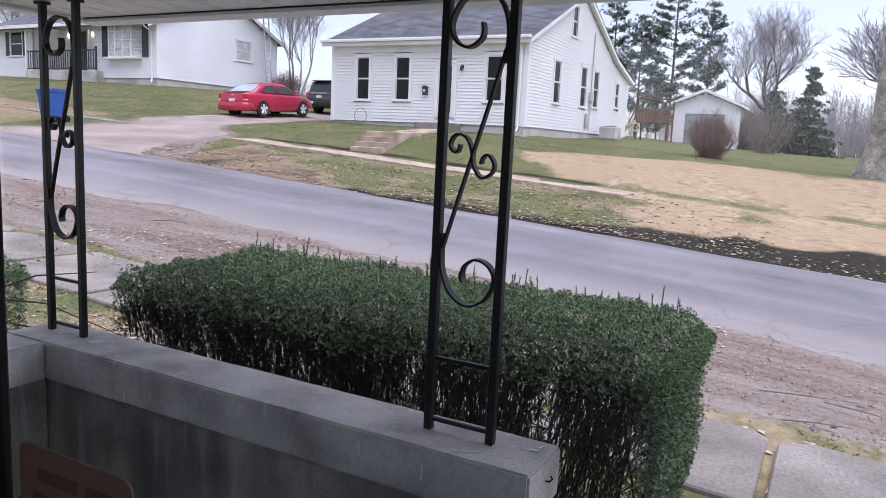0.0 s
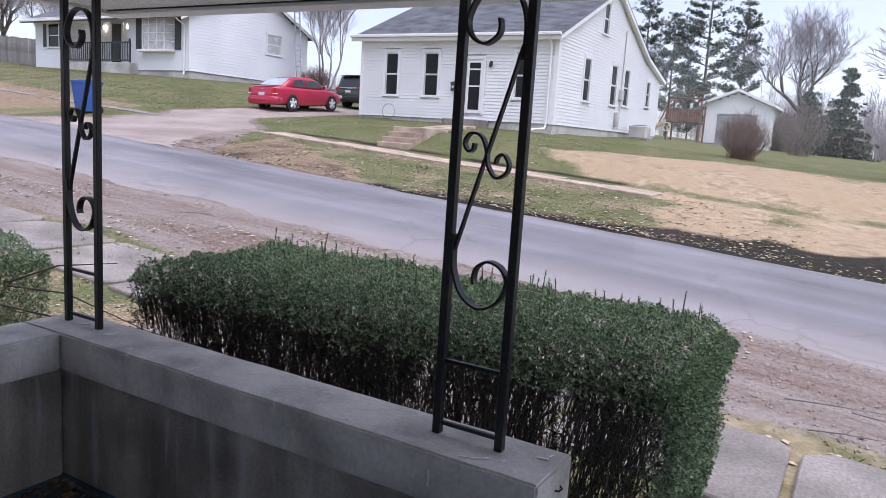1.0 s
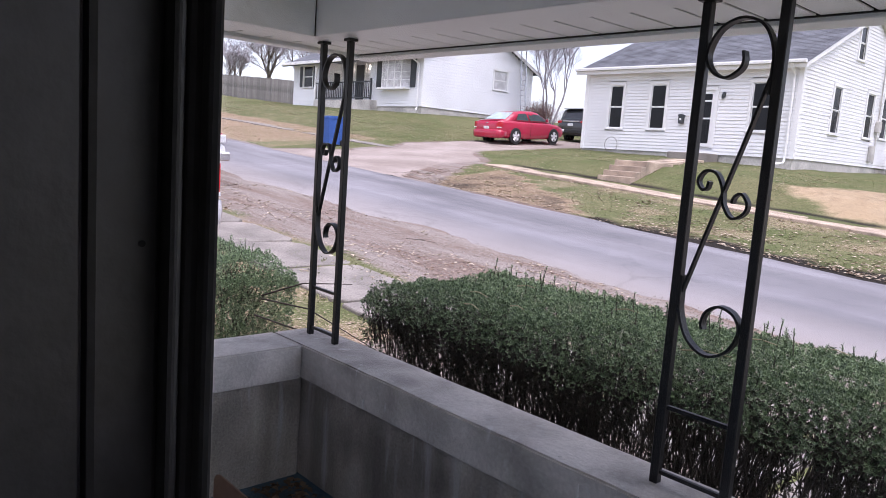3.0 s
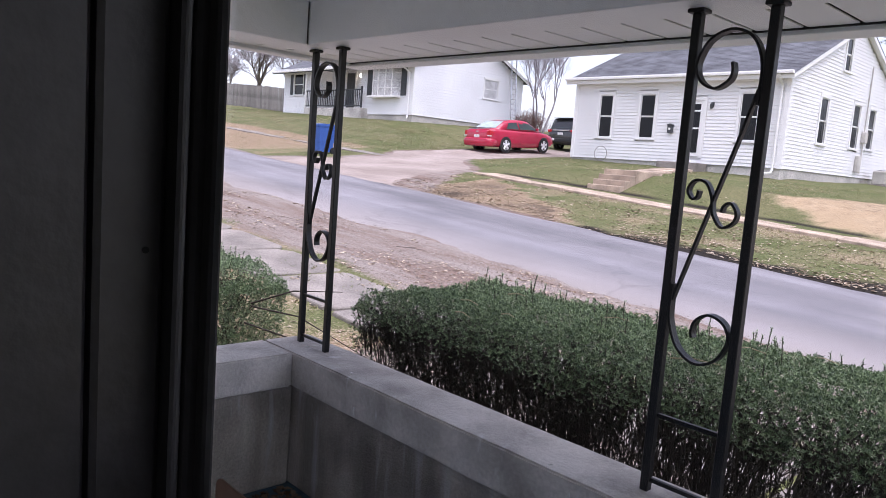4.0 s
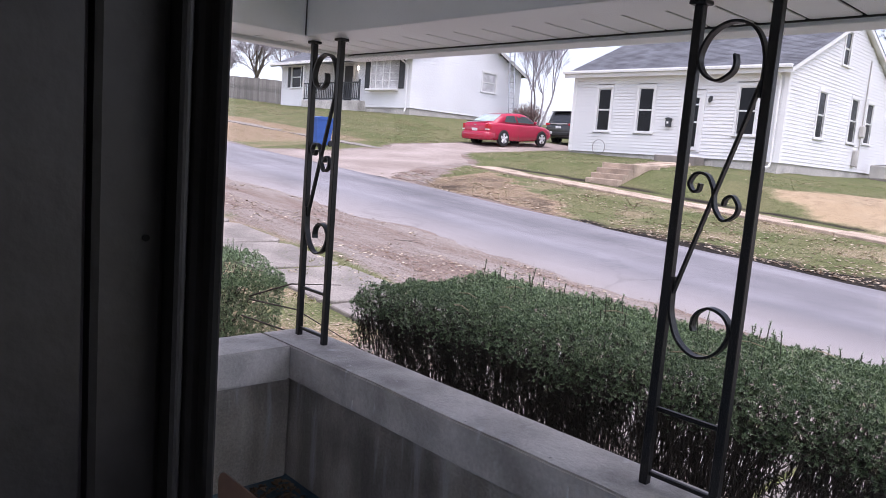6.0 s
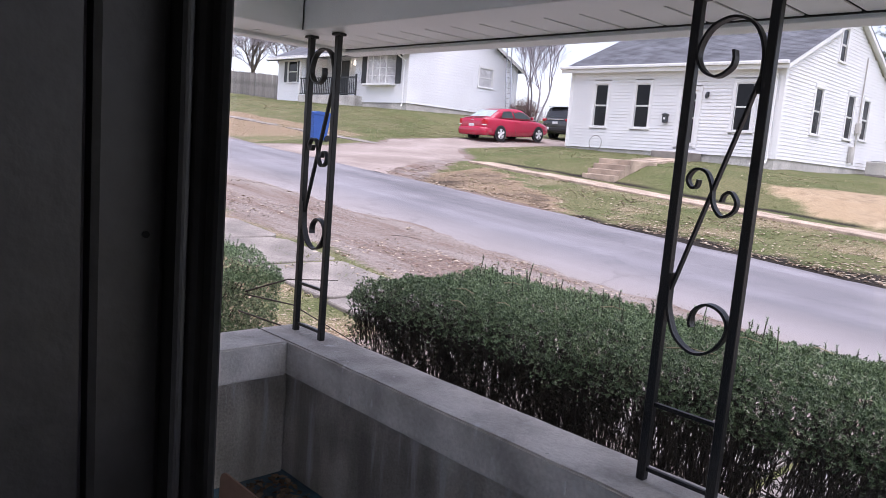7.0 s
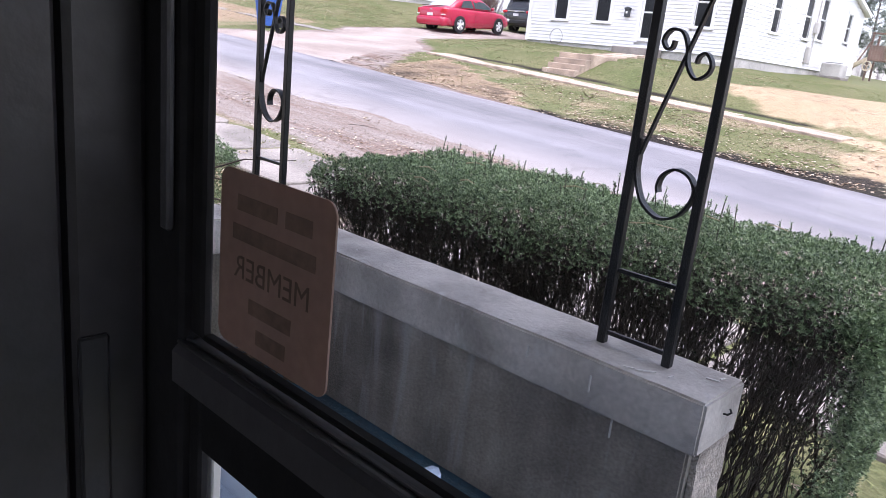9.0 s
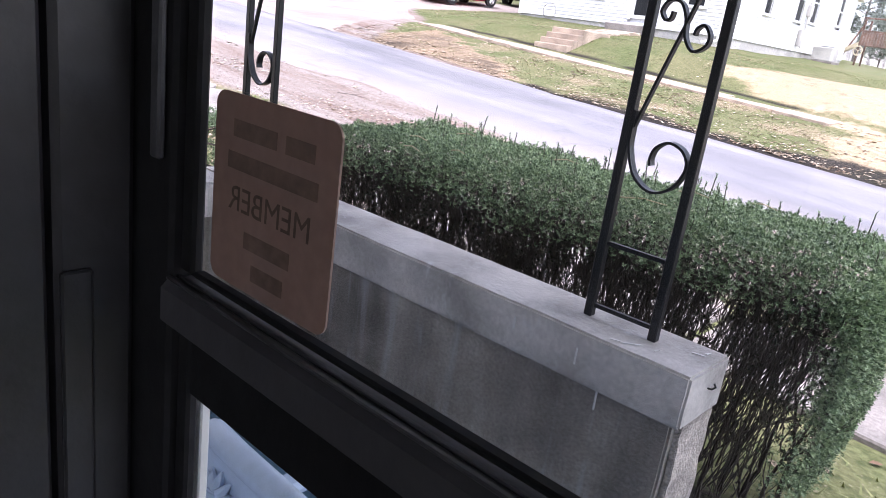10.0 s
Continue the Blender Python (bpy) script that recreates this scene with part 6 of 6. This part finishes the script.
part("roof", prism([(gx0 - 0.3, gze - 0.10), ((gx0 + gx1) / 2, gza + 0.05), (gx1 + 0.3, gze - 0.10), (gx1 + 0.3, gze + 0.03), ((gx0 + gx1) / 2, gza + 0.20), (gx0 - 0.3, gze + 0.03)], "y", gy - 0.3, gy + 6.2), TRIM, garage, "white trimmed roof edge")
gdoor = part("garage_door", turned(box(-8.25, -6.2, -0.06, -0.02, 1.6, 3.62), mG), mat("grey_garage_door", (0.30, 0.30, 0.31), 0.6, 0.1, 2, 20, 0.1), garage, "grey garage door")
for k in range(4):
    part("panel", turned(box(-8.2, -6.25, -0.019, 0.0, 1.66 + k * 0.49, 2.10 + k * 0.49, 0.008), mG), gdoor.data.materials[0], gdoor)

play = thing("play_set", Matrix.LocRotScale((-9.5, 42.0, height(-9.5, 42.0)), None, (0.72, 0.72, 0.78)), "brown wooden play tower with slide and climbing frame", "play set")
for sx in (-1.2, 1.2):
    for sy in (-0.8, 0.8):
        part("post", box(sx - 0.06, sx + 0.06, sy - 0.06, sy + 0.06, 0, 2.9, 0.01), RED_WOOD, play)
part("platform", box(-1.25, 1.25, -0.85, 0.85, 1.30, 1.40, 0.01), RED_WOOD, play)
for k in range(14):
    u = -1.15 + k * 0.176
    part("board", box(u - 0.08, u + 0.08, -0.90, -0.865, 1.30, 2.12, 0.005), RED_WOOD, play)
part("rail", box(-1.3, 1.3, -0.92, -0.84, 2.125, 2.22, 0.01), RED_WOOD, play)
part("top_beam", box(-1.3, 1.3, -0.86, -0.74, 2.905, 3.0, 0.01), RED_WOOD, play)
part("top_beam", box(-0.4, 1.3, 0.74, 0.86, 3.4, 3.5, 0.01), RED_WOOD, play)
part("swing_leg", tube([(-2.4, -0.7, 0.0), (-1.3, -0.2, 2.7)], 0.06, 6), RED_WOOD, play)
CREAM = mat("cream_plastic", (0.62, 0.52, 0.36), 0.5, 0.08, 3, 20, 0.05)
slide = part("slide", prism([(-1.25, 1.36), (-2.1, 0.85), (-2.9, 0.25), (-3.6, 0.12), (-3.6, 0.06), (-2.9, 0.16), (-2.1, 0.76), (-1.25, 1.26)], "y", -0.95, -0.5), CREAM, play, "cream plastic slide")
part("slide_side", prism([(-1.25, 1.5), (-2.1, 1.0), (-2.9, 0.4), (-3.6, 0.25), (-3.6, 0.06), (-2.9, 0.16), (-2.1, 0.76), (-1.25, 1.26)], "y", -1.0, -0.955), CREAM, slide)
wheel_ring = part("toy_wheel", tube([(-1.15 + 0.28 * math.cos(2 * math.pi * k / 20), -0.98, 0.95 + 0.28 * math.sin(2 * math.pi * k / 20)) for k in range(21)], 0.04, 6), CREAM, play, "cream toy steering wheel")
for k in range(3):
    a = 2 * math.pi * k / 3 + 0.5
    part("spoke", tube([(-1.15, -0.98, 0.95), (-1.15 + 0.27 * math.cos(a), -0.98, 0.95 + 0.27 * math.sin(a))], 0.025, 6), CREAM, wheel_ring)

fence = thing("fence", (0, 0, 0), "weathered grey board fence beside the house", "fence", kind="structure")
board = box(-0.135, 0.135, -0.012, 0.012, 0, 1.75, 0.004)
first = part("board", board, FENCE_WOOD, fence)
x = -45.4
n = 0
while x > -78:
    o = first if n == 0 else new("board", first.data)
    o.parent = fence
    o.matrix_local = pose(x, 27.2 + 0.01 * (n % 2), height(x, 27.2) - 0.08 + random.uniform(-0.03, 0.03), 0, random.uniform(-0.6, 0.6), 0)
    x -= 0.29
    n += 1
for z in (0.4, 1.4):
    part("fence_rail", tube([(-45.3, 27.26, height(-45.3, 27.2) + z), (-60, 27.26, height(-60, 27.2) + z), (-78, 27.26, height(-78, 27.2) + z)], 0.045, 4), FENCE_WOOD, fence)

far_house = thing("distant_house", (-112, 46, height(-112, 46)), "distant house with brown roof beyond the fence", "house")
part("wall", box(-8, 8, -4, 4, -1, 3.4), SIDING_B, far_house)
part("roof", prism([(-4.6, 3.2), (0, 6.3), (4.6, 3.2), (4.6, 3.0), (0, 6.0), (-4.6, 3.0)], "x", -8.5, 8.5), mat("brown_roof", (0.15, 0.125, 0.115), 0.9, 0.2, 1, 9, 0.3), far_house, "brown shingle roof")
part("gable", prism([(-2.4, 3.0), (2.4, 3.0), (0, 5.0)], "y", -5.2, -1.0), TRIM, far_house)
for u in (-5.5, 4.5):
    part("window", box(u - 0.6, u + 0.6, -4.06, -4.0, 1.0, 2.3), WINDOW_DARK, far_house)

# ladder leaning on the pale house
ladder = thing("ladder", (-31.2, 34.15, 0), "aluminium ladder standing against the house wall", "ladder")
for sy in (-0.22, 0.22):
    part("rail", tube([(0.55, sy, 3.75), (0.12, sy, 9.4)], 0.035, 4), CHROME, ladder)
for k in range(17):
    f = (k + 1) / 18
    part("rung", tube([(0.55 - 0.43 * f, -0.2, 3.75 + 5.65 * f), (0.55 - 0.43 * f, 0.2, 3.75 + 5.65 * f)], 0.018, 4), CHROME, ladder)
hoop = thing("hose_reel", (-17.6, 25.1, height(-17.6, 25.1)), "thin wire hoop standing by the cottage wall", "hoop")
part("ring", tube([(0.30 * math.cos(2 * math.pi * k / 24), 0, 0.32 + 0.30 * math.sin(2 * math.pi * k / 24)) for k in range(25)], 0.012, 5), FENCE_WOOD, hoop)

# ---- trees ----


def bare_tree(name, label, base, tall, seed, trunk_r=0.3, levels=6, spread=0.55, split=0.28, material=None, twig=None, lean=0.0, stems=1, twig_r=0.012, category="tree"):
    """A leafless tree: tapered trunk and limbs that fork down to fine twigs."""
    rd = random.Random(seed)
    tree = thing(name, base, label, category)
    wood, fine = Gather(), Gather()
    for sidx in range(stems):
        ang = 2 * math.pi * sidx / stems + rd.random()
        tilt = 0.0 if stems == 1 else 0.24
        stack = [(Vector((0, 0, -0.2)) + Vector((math.cos(ang), math.sin(ang), 0)) * (0.2 if stems > 1 else 0), Vector((math.cos(ang) * tilt + lean, math.sin(ang) * tilt, 1)), trunk_r, tall * split, 0)]
        while stack:
            p, d, r, ln, lev = stack.pop()
            g = wood if lev < 3 else fine
            steps = 5 if lev < 2 else 4 if lev < 4 else 3
            r1 = r * (0.72 if lev < levels - 1 else 0.4)
            for k in range(steps):
                q = p + d.normalized() * ln / steps
                ra, rb = r + (r1 - r) * k / steps, r + (r1 - r) * (k + 1) / steps
                g.rod(p, q, max(ra, twig_r), max(rb, twig_r * 0.8), 8 if lev == 0 else 5 if lev < 3 else 3)
                p = q
                d = (d.normalized() + Vector((rd.gauss(0, 0.10), rd.gauss(0, 0.10), rd.gauss(0, 0.06) + 0.04)))
                if 0 < lev < levels - 1 and k < steps - 1 and rd.random() < 0.5:
                    o = Vector((rd.gauss(0, 1), rd.gauss(0, 1), rd.gauss(0.3, 0.5))).normalized()
                    stack.append((p, d.normalized() + o * spread * 1.3, rb * 0.5, ln * 0.6, lev + 1 + (lev < 2)))
            if lev < levels:
                for k in range(3 if lev < 3 or rd.random() < 0.4 else 2):
                    o = Vector((rd.gauss(0, 1), rd.gauss(0, 1), rd.gauss(0.15, 0.4))).normalized()
                    stack.append((p, d.normalized() + o * spread, r1 * rd.uniform(0.6, 0.85), ln * rd.uniform(0.62, 0.85), lev + 1))
    wood.build("trunk", material or BARK, tree, True)
    tagged(fine.build("crown", twig or TWIG, tree), "fine bare twigs", kind="stuff")
    return tree


# both needle greens are lightened to carry the haze of distance
PINE_HAZED = leafy("hazed_pine_needles", (0.065, 0.085, 0.062), (0.165, 0.185, 0.145), 0.8)
SPRUCE_HAZED = leafy("hazed_spruce_needles", (0.035, 0.055, 0.04), (0.105, 0.13, 0.10), 0.8)


def conifer(name, label, base, tall, seed, width, bare=0.2, pine=True, whorls=18, material=None):
    """A conifer: straight trunk, whorls of limbs, needle clumps along them with gaps between."""
    rd = random.Random(seed)
    tree = thing(name, base, label, "tree")
    wood, leaf = Gather(), Gather()
    wood.rods([Vector((0, 0, -0.3)), Vector((0.05, 0, tall * 0.4)), Vector((0, 0.04, tall * 0.75)), Vector((0, 0, tall))], [tall * 0.011, tall * 0.008, tall * 0.005, 0.02], 7)
    for k in range(whorls):
        f = bare + (1 - bare) * (k + rd.random() * 0.6) / whorls
        for _ in range(rd.choice((3, 4, 5)) if pine else 6):
            a = rd.uniform(0, 6.28)
            reach = width * (1 - f) ** (0.65 if pine else 0.9) * rd.uniform(0.55, 1.1) + 0.15
            if pine:
                reach *= 1.15 if f > bare + 0.12 else 0.6
            d = Vector((math.cos(a), math.sin(a), 0.25 if pine else -0.12))
            p0 = Vector((0, 0, tall * f))
            tip = p0 + d * reach + Vector((0, 0, 0.12 * reach if pine else -0.05 * reach))
            wood.rod(p0, tip, 0.012 + 0.012 * reach, 0.008, 3)
            n = max(7, int(reach * (17 if pine else 15)))
            for i in range(n):
                t = (0.35 if pine else 0.12) + (0.68 if pine else 0.9) * i / n
                c = p0.lerp(tip, min(t, 1.02)) + Vector((rd.gauss(0, 0.16), rd.gauss(0, 0.16), rd.gauss(0, 0.10))) * (1 if pine else 0.8)
                leaf.needles(c, Vector((rd.gauss(0, 0.6), rd.gauss(0, 0.6), 0.6)) + d * 0.6, rd.uniform(0.18, 0.32) * (1 if pine else 0.85), 0.022 if pine else 0.03, 9, rd)
    wood.build("trunk", BARK, tree, True)
    tagged(leaf.build("crown", material or (PINE_HAZED if pine else SPRUCE_HAZED), tree), "dark green needle clumps, lightened for haze", kind="stuff")
    return tree


for x, y, tall, w, sd in ((-18.2, 63, 11.8, 2.6, 1), (-15.4, 61, 9.6, 2.7, 2), (-13.4, 64, 14.2, 3.3, 3), (-10.2, 62, 11.0, 2.6, 4)):
    conifer("pine_tree", "tall open-crowned pine behind the garage", (x, y, height(x, y)), tall, 40 + sd, w)
conifer("pine_tree", "short bushy pine behind the garage", (-13.0, 58, height(-13, 58)), 4.6, 47, 3.0, 0.08, True, 12)
conifer("spruce_tree", "dense dark spruce at the lawn edge", (-2.2, 51, height(-2.2, 51)), 5.4, 51, 1.9, 0.02, False, 18)
conifer("spruce_tree", "smaller dark spruce at the lawn edge", (-4.0, 49, height(-4.0, 49)), 3.6, 52, 1.6, 0.02, False, 15)
bare_tree("bare_tree", "large leafless tree with spreading crown", (-5.0, 60, height(-5.0, 60)), 12.5, 161, 0.34, 7, 0.58, 0.25, twig=FAR_TWIG_HAZED, twig_r=0.008)
bare_tree("bare_tree", "leafless tree leaning at the lawn edge", (3.5, 72, height(3.5, 72)), 14, 62, 0.4, 6, 0.6, 0.3, twig=FAR_TWIG_HAZED, twig_r=0.022)
bare_tree("bare_tree", "many-stemmed leafless tree between the houses", (-29.3, 35.0, height(-29.3, 35)), 8.8, 63, 0.07, 6, 0.34, 0.27, material=FAR_TWIG_HAZED, stems=4, twig=FAR_TWIG_HAZED, twig_r=0.008)
bare_tree("bare_tree", "leafless tree behind the board fence", (-64, 35, height(-64, 35)), 10.0, 64, 0.3, 6, 0.7, 0.24, twig=FAR_TWIG_HAZED, twig_r=0.018)
bare_tree("bare_tree", "leafless tree behind the board fence", (-76, 37, height(-76, 37)), 8.5, 65, 0.3, 6, 0.7, 0.24, twig=FAR_TWIG_HAZED, twig_r=0.02)
bare_tree("bare_tree", "leafless tree behind the pale house", (-31, 62, height(-31, 62)), 11, 66, 0.3, 6, 0.6, 0.28, twig=FAR_TWIG_HAZED, twig_r=0.02)
bare_tree("bare_tree", "leafless tree behind the board fence", (-55, 33.5, height(-55, 33.5)), 8.5, 67, 0.22, 6, 0.7, 0.24, twig=FAR_TWIG_HAZED, twig_r=0.016)
RED_TWIG = mat("red_brown_twigs", (0.16, 0.09, 0.08), 0.95, 0.2, 4, 20, 0.1)


def brush(name, label, base, wide, tall, seed, count, material, r=0.008):
    rd = random.Random(seed)
    b = thing(name, base, label, "bush")
    g = Gather()
    for _ in range(count):
        a, q = rd.uniform(0, 6.28), rd.random() ** 0.6
        tip = Vector((math.cos(a) * wide * q * 0.5, math.sin(a) * wide * q * 0.5, tall * rd.uniform(0.65, 1.0) * (1 - 0.45 * q * q)))
        p0 = Vector((rd.gauss(0, wide * 0.10), rd.gauss(0, wide * 0.10), -0.05))
        mid = p0.lerp(tip, 0.5) + Vector((math.cos(a), math.sin(a), 0)) * wide * 0.10 * q
        g.rods([p0, mid, tip], [r * 1.6, r * 1.2, r * 0.6], 3)
        for _k in range(5):
            s0 = mid.lerp(tip, rd.random())
            g.rod(s0, s0 + Vector((rd.gauss(0, 0.12), rd.gauss(0, 0.12), rd.uniform(0.05, 0.25))) * wide * 0.6, r * 0.7, r * 0.4, 3)
    tagged(g.build("twigs", material, b), "dense bare twigs", kind="stuff")
    return b


brush("bush", "round leafless red-brown bush on the lawn", (-4.25, 28.0, height(-4.25, 28)), 1.9, 1.75, 71, 330, RED_TWIG, 0.007)
brush("bush", "tall leafless bush by the garage", (-3.6, 41, height(-3.6, 41)), 2.8, 3.2, 72, 90, TWIG, 0.009)
brush("bush", "leafless bush beside the garage wall", (-5.0, 46.5, height(-5.0, 46.5)), 2.4, 2.6, 73, 260, TWIG, 0.011)
brush("bush", "leafless bush at the foot of the trees", (-29.6, 34.4, height(-29.6, 34.4)), 2.0, 1.6, 74, 200, RED_TWIG)

# the great trunk at the lawn edge
old = thing("old_tree", (1.25, 27.0, height(1.25, 27)), "massive rough-barked tree trunk on the lawn", "tree")
n, rings = 30, []
for k in range(46):
    z = -0.3 + k * 0.28
    flare = 0.55 * math.exp(-max(z, 0) / 0.45)
    ring = []
    for i in range(n):
        a = 2 * math.pi * i / n
        ridge = 0.05 * noise.noise((math.cos(a) * 4, math.sin(a) * 4, z * 0.9)) + 0.035 * noise.noise((math.cos(a) * 9, math.sin(a) * 9, z * 2.2))
        r = 0.66 - 0.012 * z + flare * (0.75 + 0.5 * noise.noise((math.cos(a) * 2.2, math.sin(a) * 2.2, 7))) + ridge
        ring.append((r * math.cos(a) + 0.02 * z, r * math.sin(a), z))
    rings.append(ring)
part("trunk", loft(rings), mat("deep_grey_bark", (0.27, 0.24, 0.21), 0.97, 0.35, 3, 14, 1.0), old, smooth=True)
limb = Gather()
limb.rods([Vector((-0.4, 0, 5.6)), Vector((-1.2, -0.2, 6.1)), Vector((-2.2, -0.2, 6.0)), Vector((-3.0, -0.3, 6.3))], [0.12, 0.09, 0.06, 0.03], 6)
limb.build("limb", BARK, old)

# far woods along the back of the lawns
rd = random.Random(5)
woods = Gather()
for _ in range(1700):
    x = rd.uniform(-90, 45) if rd.random() < 0.55 else rd.uniform(-14, 30)
    y = 85 + rd.random() * 30
    if -40 < x < -19 and rd.random() < 0.5:
        continue
    p = Vector((x, y, height(x, y) - 0.3))
    h = rd.uniform(3.0, 7.5) * (1.0 if x > -12 else 0.8)
    top_ = p + Vector((rd.gauss(0, 0.4), 0, h))
    woods.rod(p, top_, 0.06, 0.02, 3)
    for _k in range(30):
        f = rd.uniform(0.15, 1.0)
        s0 = p.lerp(top_, f)
        woods.rod(s0, s0 + Vector((rd.gauss(0, 1.0), rd.gauss(0, 0.5), rd.uniform(0.3, 1.6))) * (1.1 - f * 0.6), 0.018, 0.008, 3)
tagged(woods.build("far_woods", FAR_TWIG_HAZED), "far leafless woods, greyed for haze", "woods", kind="stuff")
